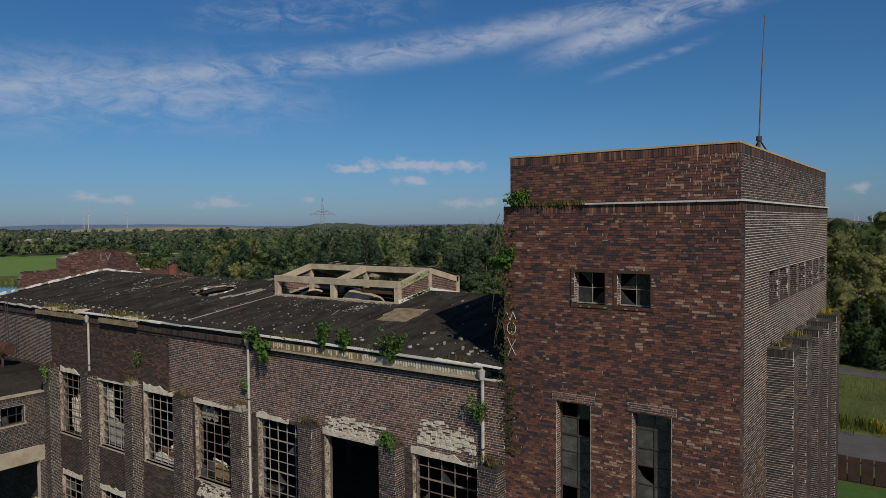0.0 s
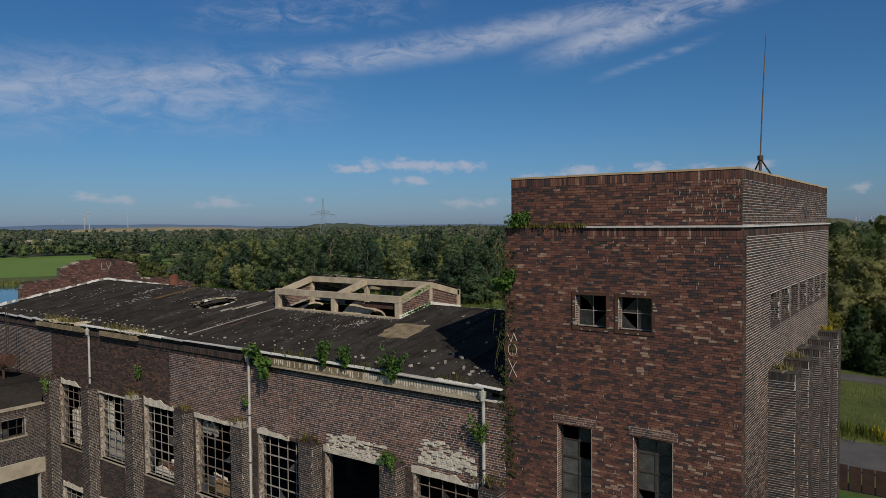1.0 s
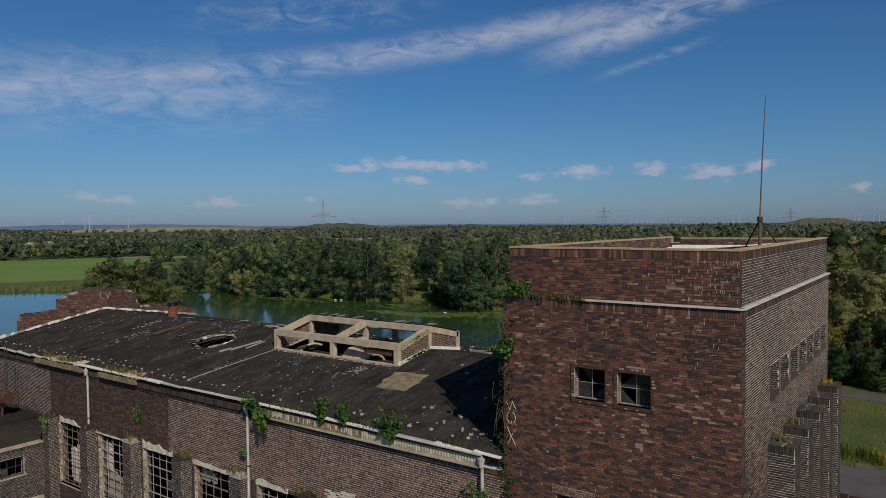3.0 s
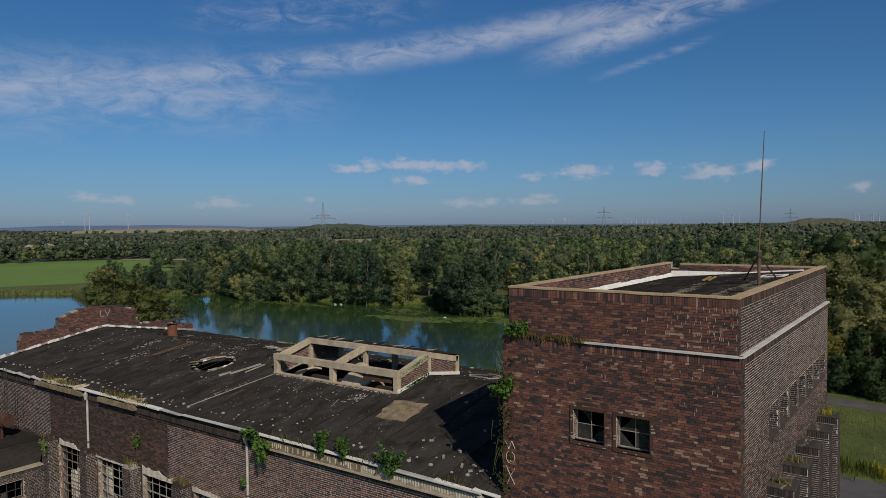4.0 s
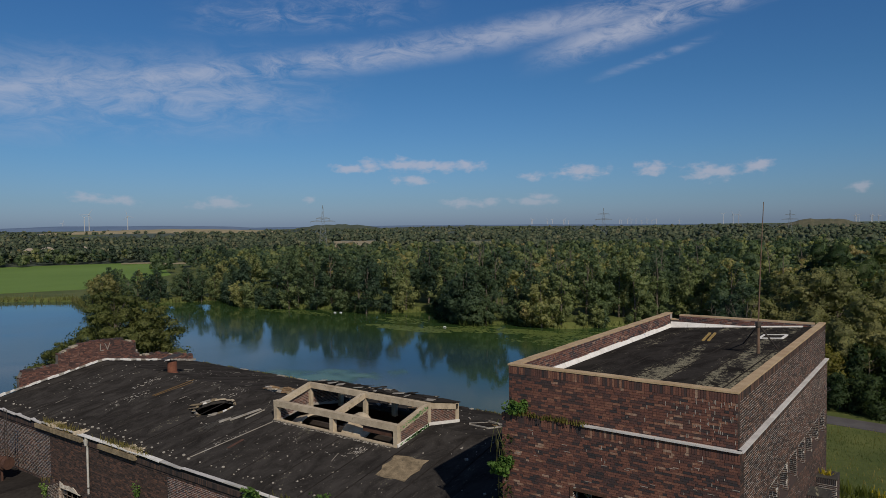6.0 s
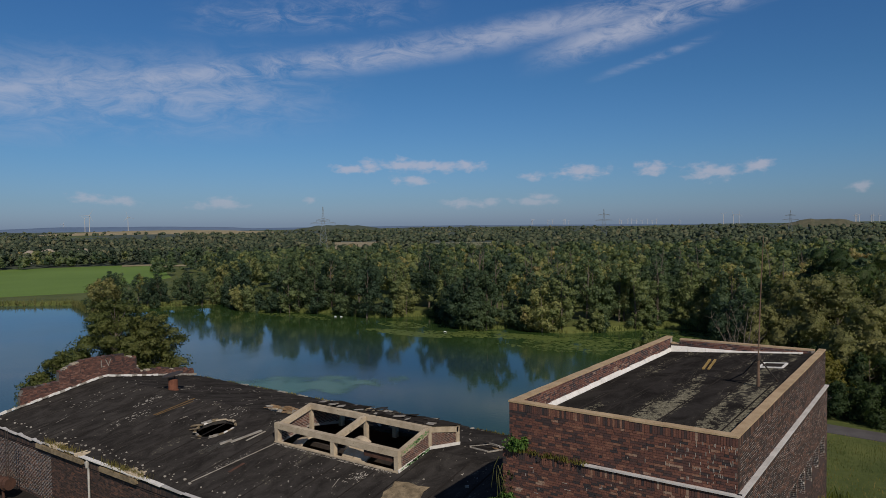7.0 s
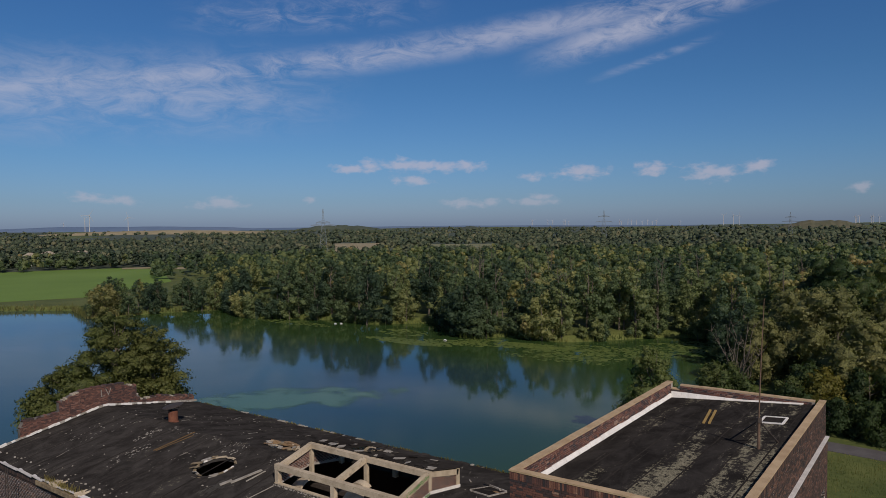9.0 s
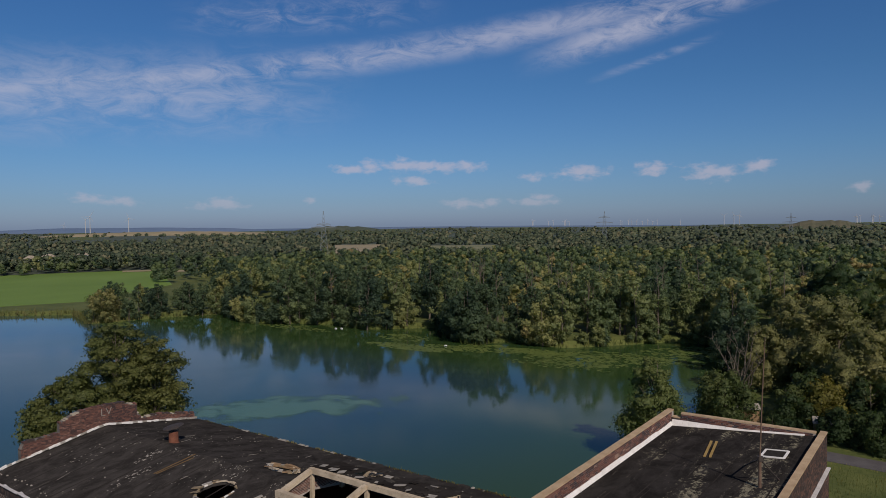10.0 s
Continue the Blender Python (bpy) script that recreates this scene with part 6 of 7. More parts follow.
# ---- ground, lake, fields ----
SHORE = [(-420, -60), (-380, 20), (-335, 72), (-280, 112), (-259, 128), (-229, 118), (-223, 140), (-211, 159), (-186, 148), (-159, 159), (-140, 158), (-124, 172),
         (-100, 151), (-93, 161), (-76, 160), (-55, 184), (-42, 182), (-34, 150), (-33, 126), (-32, 98), (-26, 70), (-30, 48), (-55, 44), (-80, 52), (-88, 62), (-97, 61), (-104, 51), (-102, 42), (-92, 36), (-86, 10), (-110, -35), (-200, -60)]


def inside(px, py):
    """Which of these points lie on the lake."""
    got = np.zeros(px.shape, bool)
    for (ax, ay), (bx, by) in zip(SHORE, SHORE[1:] + SHORE[:1]):
        hit = (ay > py) != (by > py)
        with np.errstate(divide="ignore", invalid="ignore"):
            got ^= hit & (px < (bx - ax) * (py - ay) / (by - ay) + ax)
    return got


def shore_distance(px, py):
    """Metres from the shoreline, negative on the lake."""
    best = np.full(px.shape, 1e9)
    for (ax, ay), (bx, by) in zip(SHORE, SHORE[1:] + SHORE[:1]):
        dx, dy = bx - ax, by - ay
        t = np.clip(((px - ax) * dx + (py - ay) * dy) / (dx * dx + dy * dy), 0, 1)
        best = np.minimum(best, np.hypot(px - ax - t * dx, py - ay - t * dy))
    return np.where(inside(px, py), -best, best)


def rise(px, py):
    """The far land swells a little towards the horizon."""
    r = np.hypot(px, py)
    turn = np.degrees(np.arctan2(-px, py))
    far = np.clip((r - 900) / 2600, 0, 1) ** 2
    return far * (4 + 3 * np.sin(turn * 0.21 + 0.6) + 2 * np.sin(turn * 0.57))


def ground_height(px, py):
    d = shore_distance(px, py)
    return np.clip(d * 0.8 - 1.75, -4.0, 0.0) + rise(px, py)


def spread(dense, step, far, count):
    a, b = dense
    mid = np.arange(a, b + step, step)
    grow = np.geomspace(step, far, count)
    return np.concatenate([a - np.cumsum(grow)[::-1], mid, b + np.cumsum(grow)])


gx, gy = spread((-430, 70), 4.0, 1300, 22), spread((-70, 230), 4.0, 1300, 22)
X, Y = np.meshgrid(gx, gy)
Z = ground_height(X, Y)
nx, ny = len(gx), len(gy)
s = Shape()
s.v = list(zip(X.ravel().tolist(), Y.ravel().tolist(), Z.ravel().tolist()))
s.f = [(j * nx + i, j * nx + i + 1, (j + 1) * nx + i + 1, (j + 1) * nx + i) for j in range(ny - 1) for i in range(nx - 1)]
whole("ground", s, M["grass"], "flat grassy land round the lake", "ground", "structure")
s = Shape().slab([(-430, -70), (-150, -70), (-20, 30), (-20, 200), (-430, 200)], 0.02, -1.5)
whole("lake", s, M["water"], "calm dark blue lake water", "lake", "structure")


def sheet(name, outline, z, material, label, category):
    return whole(name, Shape().slab(outline, 0.06, z), M[material], label, category, "structure")


sheet("lawn", [(-18, 40), (60, 40), (60, 57.2), (-18, 57.2)], 0.03, "lawn", "short bright green lawn", "lawn")
sheet("road", [(-30, 62.2), (80, 60.5), (80, 69.5), (-30, 71.8)], 0.04, "road", "grey asphalt road", "road")
sheet("footpath", [(-32, 100.5), (60, 91.0), (60, 95.0), (-32, 104.5)], 0.05, "road", "narrow grey footpath", "footpath")
sheet("green_field", [(-305, 110), (-288, 147), (-330, 215), (-440, 277), (-620, 330), (-900, 190), (-500, 60)], 0.08, "field", "even green field beyond the lake", "field")


# ---- plants ----
def clumps(rng, lobes, count, size, squash=0.85, top_only=False, soft_by=0.6):
    """Small bent leaf clumps over a set of lobes (x, y, z, r)."""
    areas = np.array([l[3] ** 2 for l in lobes])
    pick = rng.choice(len(lobes), count, p=areas / areas.sum())
    lobe = np.array(lobes)[pick]
    way = rng.normal(size=(count, 3))
    if top_only:
        way[:, 2] = np.abs(way[:, 2]) * 0.9 - 0.15
    way /= np.linalg.norm(way, axis=1, keepdims=True)
    at = lobe[:, :3] + way * lobe[:, 3:4] * (0.55 + 0.58 * rng.random((count, 1))) * np.array([1, 1, squash])
    aim = way * 0.9 + rng.normal(size=(count, 3)) * 0.6 + np.array([0, 0, 0.3])
    aim /= np.linalg.norm(aim, axis=1, keepdims=True)
    side = np.cross(aim, rng.normal(size=(count, 3)))
    side /= np.linalg.norm(side, axis=1, keepdims=True) + 1e-9
    over = np.cross(aim, side)
    s = size * (0.55 + 0.75 * rng.random((count, 1)))
    corner = [(-1, -0.7), (0.9, -1.0), (1.0, 0.8), (-0.7, 1.1)]
    v = np.stack([at + side * s * (a * 0.5 + rng.normal(size=(count, 1)) * 0.14) + over * s * (b * 0.5 + rng.normal(size=(count, 1)) * 0.14) + aim * s * rng.normal(size=(count, 1)) * 0.16 for a, b in corner], axis=1)
    soft = way * soft_by + aim * (1.1 - soft_by) + np.array([0, 0, 0.12])
    soft /= np.linalg.norm(soft, axis=1, keepdims=True)
    return np.concatenate([v.reshape(-1, 3), np.repeat(soft, 4, axis=0)], axis=1)


def cores(rng, lobes, shrink=0.78, around=7, squash=0.85):
    """The closed inner leaf mass of each lobe, lumpy."""
    out = []
    tilt = np.radians([-35.0, 5.0, 45.0, 88.0])
    for x, y, z, r in lobes:
        turn = np.linspace(0, 2 * np.pi, around + 1)[None, :] + rng.random() * 6.28
        way = np.stack([np.cos(turn) * np.cos(tilt)[:, None], np.sin(turn) * np.cos(tilt)[:, None], np.sin(tilt)[:, None] + 0 * turn], 2)
        lump = 1 + 0.16 * rng.normal(size=(4, around + 1, 1))
        lump[:, -1] = lump[:, 0]
        at = np.array([x, y, z]) + way * lump * r * shrink * np.array([1, 1, squash])
        both = np.concatenate([at, way + rng.normal(size=way.shape) * 0.45], 2)
        out.append(np.stack([both[:-1, :-1], both[:-1, 1:], both[1:, 1:], both[1:, :-1]], 2).reshape(-1, 6))
    return np.concatenate(out)


def quads(verts, name, material):
    k = len(verts) // 4
    soft = verts[:, 3:] if verts.shape[1] > 3 else None
    verts = verts[:, :3]
    me = bpy.data.meshes.new(name)
    me.vertices.add(len(verts))
    me.vertices.foreach_set("co", np.ascontiguousarray(verts, np.float32).ravel())
    me.loops.add(4 * k)
    me.loops.foreach_set("vertex_index", np.arange(4 * k, dtype=np.int32))
    me.polygons.add(k)
    me.polygons.foreach_set("loop_start", np.arange(0, 4 * k, 4, dtype=np.int32))
    me.update(calc_edges=True)
    me.materials.append(material)
    if soft is not None:
        me.polygons.foreach_set("use_smooth", np.ones(k, bool))
        me.normals_split_custom_set_from_vertices(soft.tolist())
    return me


def tree_lobes(rng, height, width, low=0.25, count=11, cone=0.0, lump=1.0):
    lobes = []
    for i in range(count):
        t = (i + rng.random()) / count
        z = height * (low + (1 - low) * t * 0.92)
        reach = width * 0.5 * (1 - cone * t) * (0.35 + 0.65 * math.sin(math.pi * min(0.97, 0.15 + 0.8 * t)))
        a, r = rng.random() * 6.283, reach * (0.35 + 0.5 * rng.random())
        lobes.append((math.cos(a) * r, math.sin(a) * r, z, lump * reach * (0.46 + 0.25 * rng.random())))
    return lobes


def woody(rng, lobes, height, girth):
    s = Shape()
    bend = rng.normal(size=2) * 0.03 * height
    stem = [(0, 0, -0.4), (bend[0] * 0.3, bend[1] * 0.3, height * 0.3), (bend[0], bend[1], height * 0.62), (bend[0] * 1.2, bend[1] * 1.2, height * 0.88)]
    s.tube(stem, [girth, girth * 0.75, girth * 0.42, girth * 0.12], 7)
    for x, y, z, r in lobes[::4]:
        z0 = max(height * 0.18, z - 0.22 * height)
        s.tube([(bend[0] * 0.6, bend[1] * 0.6, z0), (x * 0.5, y * 0.5, (z0 + z) / 2 + 0.1), (x, y, z)], [girth * 0.35, girth * 0.22, girth * 0.06], 5)
    return s


def make_tree(seed, height, width, count, size, label, category="tree", low=0.25, lobes=11, cone=0.0, leaf="leaf", group="", girth=None, squash=0.85, lump=1.0, soft_by=0.6):
    rng = np.random.default_rng(seed)
    ob = thing("tree" if category == "tree" else "bush", (0, 0, 0), label, category, group)
    shape = tree_lobes(rng, height, width, low, lobes, cone, lump)
    part("trunk", woody(rng, shape, height, girth or 0.016 * height + 0.03), M["bark"], ob, local=True)
    part("crown", quads(np.concatenate([cores(rng, shape, 0.66, 4, squash), clumps(rng, shape, count, size, squash, soft_by=soft_by)]), "crown", M[leaf]), None, ob, local=True)
    return ob


def stand(model, places, fresh=True):
    """The model at the first place, copies at the others: (x, y, turn, scale)."""
    for i, (x, y, turn, size) in enumerate(places):
        z = float(ground_height(np.array([x]), np.array([y]))[0])
        m = pose(x, y, max(z, -1.2), 0, 0, turn)
        if i == 0:
            model.scale = (size, size, size)
            model.matrix_basis = m @ Matrix.Diagonal((size, size, size, 1))
            first = model
        else:
            ob = copy_thing(first, m)
            ob.scale = (size, size, size)


rng = np.random.default_rng(5)
KINDS = [make_tree(300 + i, h, w, 1600, 0.52, lab, low=lo, lobes=2 * n, lump=0.66, group="trees along the far shore")
         for i, (h, w, lo, n, lab) in enumerate([(17, 10, 0.10, 13, "dense dark green tree on the far shore"), (20, 9, 0.18, 15, "tall slim tree on the far shore"), (14, 11, 0.06, 12, "broad rounded tree on the far shore"),
                                                 (18, 11, 0.12, 15, "spreading tree with uneven crown on the far shore"), (9, 9, 0.0, 9, "low bushy willow on the far shore"), (20, 10, 0.25, 13, "tall tree with gaps in its crown")])]
spots = [[] for _ in KINDS]
# the front rows along the far shore, then rows behind
front_line = SHORE[5:18]
taken = []
for depth in (0.2, 1.5, 8, 15, 24):
    for (ax, ay), (bx, by) in zip(front_line, front_line[1:]):
        length = math.hypot(bx - ax, by - ay)
        count = max(1, round(length / (5.0 if depth < 1 else 7.0 + depth * 0.06)))
        for i in range(count):
            t = (i + rng.random()) / count
            x, y = ax + (bx - ax) * t, ay + (by - ay) * t
            r = math.hypot(x, y)
            x, y = x * (1 + depth / r) + rng.normal() * 1.5, y * (1 + depth / r) + rng.normal() * 1.5
            if float(shore_distance(np.array([x]), np.array([y]))[0]) < -1.0:
                continue
            k = int(rng.integers(len(KINDS))) if depth > 5 else int(rng.choice([0, 2, 4, 4, 3])) if depth > 1 else 4
            less = 0.72 if math.degrees(math.atan2(-x, y)) > 53.5 else 1.0
            spots[k].append((x, y, rng.random() * 360, less * ((0.68 + 0.32 * rng.random()) if depth > 1 else 0.4 + 0.4 * rng.random())))
for model, places in zip(KINDS, spots):
    stand(model, places[:70])


def tall(turn):
    """The woods stand taller towards the east."""
    return 1.0 + 0.28 * min(1.0, max(0.0, (26 - math.degrees(turn)) / 12))


def woods(name, inner, outer, spacing, height, count, size, seed, label, extra=(), wedge=(-6, 80), clear=(), bank=30, leaf="leaf", layers=6, around=4, wide=0.66):
    """Closed woodland too dense to count: crowns only, by a stretch of the plan."""
    rng = np.random.default_rng(seed)
    out = []
    r = inner
    while r < outer:
        step = spacing * (1 + (r - inner) / 900)
        n = int(radians(wedge[1] - wedge[0]) * r / step)
        for i in range(n):
            turn = radians(wedge[0] + (wedge[1] - wedge[0]) * (i + rng.random()) / n)
            rr = r + rng.normal() * step * 0.35
            x, y = -math.sin(turn) * rr, math.cos(turn) * rr
            if any(a < math.degrees(turn) < b and c < rr < d for a, b, c, d in clear):
                continue
            if float(shore_distance(np.array([x]), np.array([y]))[0]) < bank:
                continue
            out.append((x, y, tall(turn)))
        r += step
    verts = []
    for x, y, more in out:
        h = more * height * (0.45 + 0.55 * rng.random() + (0.14 if rng.random() < 0.12 else 0.0))
        w = height * wide * (0.65 + 0.7 * rng.random())
        z = float(ground_height(np.array([x]), np.array([y]))[0])
        lobes = []
        for k in range(layers):
            t = 0.25 + 0.68 * (k + rng.random()) / layers
            out_by, a = w * 0.42 * math.sin(math.pi * min(0.95, 0.2 + 0.75 * t)) * math.sqrt(rng.random()), rng.random() * 6.283
            lobes.append((x + math.cos(a) * out_by, y + math.sin(a) * out_by, z + h * t, w * (0.62 / math.sqrt(layers)) * (0.75 + 0.5 * rng.random())))
        verts.append(cores(rng, lobes, 0.8, around, 0.85))
        verts.append(clumps(rng, lobes, count, size, 0.8, True))
    ob = new(name, quads(np.concatenate(verts), name, M[leaf]))
    return tagged(ob, label, "woodland", kind="stuff")


GAPS = [(58, 80, 180, 530), (53.5, 58, 214, 400), (54, 61, 470, 545), (40.2, 44.4, 690, 1060), (30.6, 36.6, 680, 960), (56, 64, 1500, 2300)]
woods("woods", 205, 330, 8.2, 14.5, 250, 0.68, 21, "dense mixed woodland behind the lake", clear=GAPS, layers=10)
woods("woods", 330, 600, 10.5, 12, 72, 1.05, 22, "wooded country behind the lake", clear=GAPS)
woods("woods", 590, 1100, 14, 9.5, 26, 1.3, 25, "wooded country farther off", clear=GAPS, leaf="leaf_hazed", layers=3, around=4, wide=1.1)
woods("woods", 1100, 3300, 30, 8, 12, 2.2, 23, "distant woods reaching the horizon", clear=GAPS, leaf="leaf_hazed", layers=2, around=4, wide=1.8)
woods("woods", 152, 205, 9.0, 15.2, 420, 0.55, 24, "tall woodland beside the meadow", wedge=(-12, 11), bank=16, layers=10, leaf="bush")
woods("woods", 545, 760, 9.5, 11, 60, 1.1, 27, "belt of trees beyond the green field", wedge=(50, 80), leaf="leaf_hazed", layers=5)

# dark woodland floor under the far trees, distance haze mixed into its colour
s = Shape()
turns, reach = np.linspace(-14, 84, 50), np.geomspace(540, 4700, 28)
for a in turns:
    for r in reach:
        px, py = -sin_deg(a) * r, cos_deg(a) * r
        s.v.append((px, py, float(rise(np.array([px]), np.array([py]))[0]) + 0.2))
k = len(reach)
s.f = [(i * k + j, (i + 1) * k + j, (i + 1) * k + j + 1, i * k + j + 1) for i in range(len(turns) - 1) for j in range(k - 1)]
whole("backdrop", s, M["hazed_wood"], "dark wooded land far off", "woodland", "structure")

# ---- hills on the skyline ----
def hill(az, half, r, height, material, label, seed):
    """A long low ridge seen across the land."""
    rng = random.Random(seed)
    rings = []
    for i in range(25):
        t = -1 + 2 * i / 24
        turn = radians(az + half * t)
        h = height * max(0.02, (1 - t * t) ** 0.8) * (1 + 0.10 * rng.uniform(-1, 1)) + 2
        deep = 0.06 * r
        rings.append([(-math.sin(turn) * q, math.cos(turn) * q, z) for q, z in ((r - deep, -3.0), (r - deep * 0.3, h * 0.85), (r, h), (r + deep, h * 0.4), (r + deep, -3.0))])
    return whole("backdrop", Shape().loft(rings), M[material], label, "hill", "structure")


hill(44.0, 3.8, 3400, 26, "hazed_wood", "low wooded hill on the skyline", 1)
hill(61.0, 13.0, 4300, 30, "haze_blue", "faint ridge on the skyline, haze blue put into its colour", 2)
hill(38.0, 26.0, 4500, 14, "haze_blue", "faint ridge on the skyline, haze blue put into its colour", 3)
hill(6.5, 3.0, 2600, 27, "far_heath", "bare-topped spoil heap on the skyline", 4)
hill(33.0, 1.0, 3000, 17, "hazed_wood", "small far copse on the skyline", 7)
hill(57.5, 9.0, 2700, 14, "stubble", "pale stubble field rising far off", 6)


def plot(a0, a1, r0, r1, z, material, label):
    """A field between two bearings and two distances."""
    sheet("far_field", [(-sin_deg(a) * r, cos_deg(a) * r) for a, r in ((a1, r0), (a0, r0), (a0, r1), (a1, r1))], z, material, label, "field")


plot(40.3, 44.3, 700, 1050, 1.2, "stubble", "pale stubble field far off")
plot(30.7, 36.5, 690, 950, 1.2, "meadow_far", "pale green meadow far off")
plot(54.2, 57.5, 505, 522, 0.3, "stubble", "pale track beside the green field")
plot(57.0, 60.4, 522, 540, 0.3, "stubble", "pale track beside the green field")

# ---- trees and bushes close by ----
def plant(model, x, y, turn=0.0, size=1.0):
    z = max(float(ground_height(np.array([x]), np.array([y]))[0]), -1.3)
    model.scale = (size, size, size)
    model.matrix_basis = pose(x, y, z, 0, 0, turn) @ Matrix.Diagonal((size, size, size, 1))


plant(make_tree(401, 17.6, 15.0, 15000, 0.27, "broad alder with layered branches on the near bank", low=0.10, lobes=130, leaf="alder", squash=0.5, lump=0.58, cone=0.15), -95.5, 53.5)
plant(make_tree(402, 15.6, 12.0, 11000, 0.27, "broad alder with layered branches on the near bank", low=0.08, lobes=110, leaf="alder", squash=0.5, lump=0.58, cone=0.15), -92.5, 57.0)
plant(make_tree(403, 10.0, 11.0, 8000, 0.27, "low spreading alder at the water's edge", low=0.05, lobes=90, leaf="alder", squash=0.5, lump=0.55), -99.5, 48.5)
plant(make_tree(404, 7.5, 8.0, 2600, 0.38, "low leafy bush at the water's edge", "bush", low=0.0, lobes=12, leaf="alder"), -101.5, 46.0)
plant(make_tree(405, 14.8, 10.4, 11000, 0.25, "dense cone-shaped tree at the lake's edge", low=0.02, lobes=70, cone=0.35, leaf="leaf_mid", lump=0.72), -30.2, 90.0)
rng = random.Random(61)
hedge = make_tree(406, 7.0, 9.0, 3800, 0.30, "dark dense bush behind the footpath", "bush", low=0.0, lobes=26, leaf="bush", lump=0.72, group="bushes behind the footpath")
places = [(-25.5, 110, 40, 1.0), (-17.0, 113, 100, 0.85), (-22.5, 104.5, 60, 0.42), (-18.0, 105.5, 150, 0.45), (-15.4, 105, 20, 0.45), (-27.0, 115, 10, 1.0), (-10.0, 107, 300, 0.72), (-5.5, 106, 20, 0.8), (-1.0, 105, 120, 0.85), (4.5, 104, 70, 0.9), (10, 103, 250, 0.9), (-15.0, 119, 90, 1.1), (-7.0, 115, 180, 1.15), (1.0, 114, 280, 1.2), (8.0, 112, 30, 1.2)]
stand(hedge, places)
willow = make_tree(407, 15.0, 14.0, 8000, 0.30, "broad rounded olive-green willow behind the bushes", low=0.08, lobes=80, leaf="willow", lump=0.6, soft_by=0.85, group="willows behind the bushes")
stand(willow, [(-13.5, 135, 0, 1.22), (-7.5, 121, 200, 1.0), (-24.5, 134, 130, 0.82), (4.0, 124, 310, 1.1), (-21, 147, 70, 1.1), (-2.0, 138, 20, 1.25)])
plant(make_tree(408, 7.6, 7.6, 2900, 0.34, "yellowing bush in front of the willows", "bush", low=0.0, lobes=14, leaf="yellow_leaf"), -13.2, 114.5)
plant(make_tree(409, 11.0, 11.5, 3200, 0.42, "olive-brown willow at the corner of the field", low=0.0, lobes=50, leaf="willow", lump=0.6, soft_by=0.8), -229.0, 123.5)
# bare branches of a dying willow over the water
dead = thing("dead_tree", (-26.5, 124.0, 0.0), "dying pale willow with bare branches by the water", "tree")
s = Shape()
for k in range(15):
    a, up, r = rng.uniform(0, 6.28), rng.uniform(7, 12.5), rng.uniform(1.5, 5.0)
    p = [(-26.5, 124.0, 0.3)]
    for t in (0.3, 0.55, 0.8, 1.0):
        p.append((-26.5 + r * t * math.cos(a) + rng.uniform(-0.5, 0.5), 124.0 + r * t * math.sin(a) + rng.uniform(-0.5, 0.5), up * t ** 0.8))
    s.tube(p, [0.20, 0.13, 0.09, 0.05, 0.02], 5)
    for j in range(6):
        q = p[rng.choice([2, 3, 4])]
        s.tube([q, (q[0] + rng.uniform(-1.4, 1.4), q[1] + rng.uniform(-1.4, 1.4), q[2] + rng.uniform(0.3, 1.6))], [0.04, 0.01], 4)
part("branches", s, M["bark"], dead, "bare grey branches")
for x, y, w, turn in ((-23.0, 112.0, 3.0, 25), (-12.4, 109.6, 2.4, 10)):
    shed = thing("garden_shed", (x, y, 0.0), "small shed with pale grey roof among bushes", "shed", group="sheds behind the path")
    part("wall", Shape().box(-w / 2, w / 2, -1.3, 1.3, -0.1, 2.1), M["timber"], shed, local=True)
    part("roof", Shape().add([(-w / 2 - 0.2, -1.6, 2.05), (w / 2 + 0.2, -1.6, 2.05), (w / 2 + 0.2, 1.6, 2.05), (-w / 2 - 0.2, 1.6, 2.05), (-w / 2 - 0.2, 0, 2.7), (w / 2 + 0.2, 0, 2.7)], [(0, 1, 5, 4), (2, 3, 4, 5), (0, 4, 3), (1, 2, 5), (3, 2, 1, 0)]), M["lump"], shed, local=True)
    shed.rotation_euler.z = radians(turn)
# pale stems among the woods
for k in range(34):
    az, r = radians(rng.uniform(3, 50)), rng.uniform(190, 300)
    x, y = -math.sin(az) * r, math.cos(az) * r
    if float(shore_distance(np.array([x]), np.array([y]))[0]) < 6:
        continue
    top = rng.uniform(15, 21)
    s = Shape().tube([(x, y, 0), (x + rng.uniform(-0.6, 0.6), y, top * 0.6), (x + rng.uniform(-1.2, 1.2), y, top)], [0.2, 0.14, 0.03], 5)
    for j in range(7):
        a, z = rng.uniform(0, 6.28), top * rng.uniform(0.55, 0.9)
        s.tube([(x, y, z), (x + 2.0 * math.cos(a), y + 2.0 * math.sin(a), z + rng.uniform(1.0, 2.5))], [0.07, 0.015], 4)
    whole("dead_tree", s, M["bark"], "bare dead trunk standing among the trees", "tree", group="dead trees in the woods")


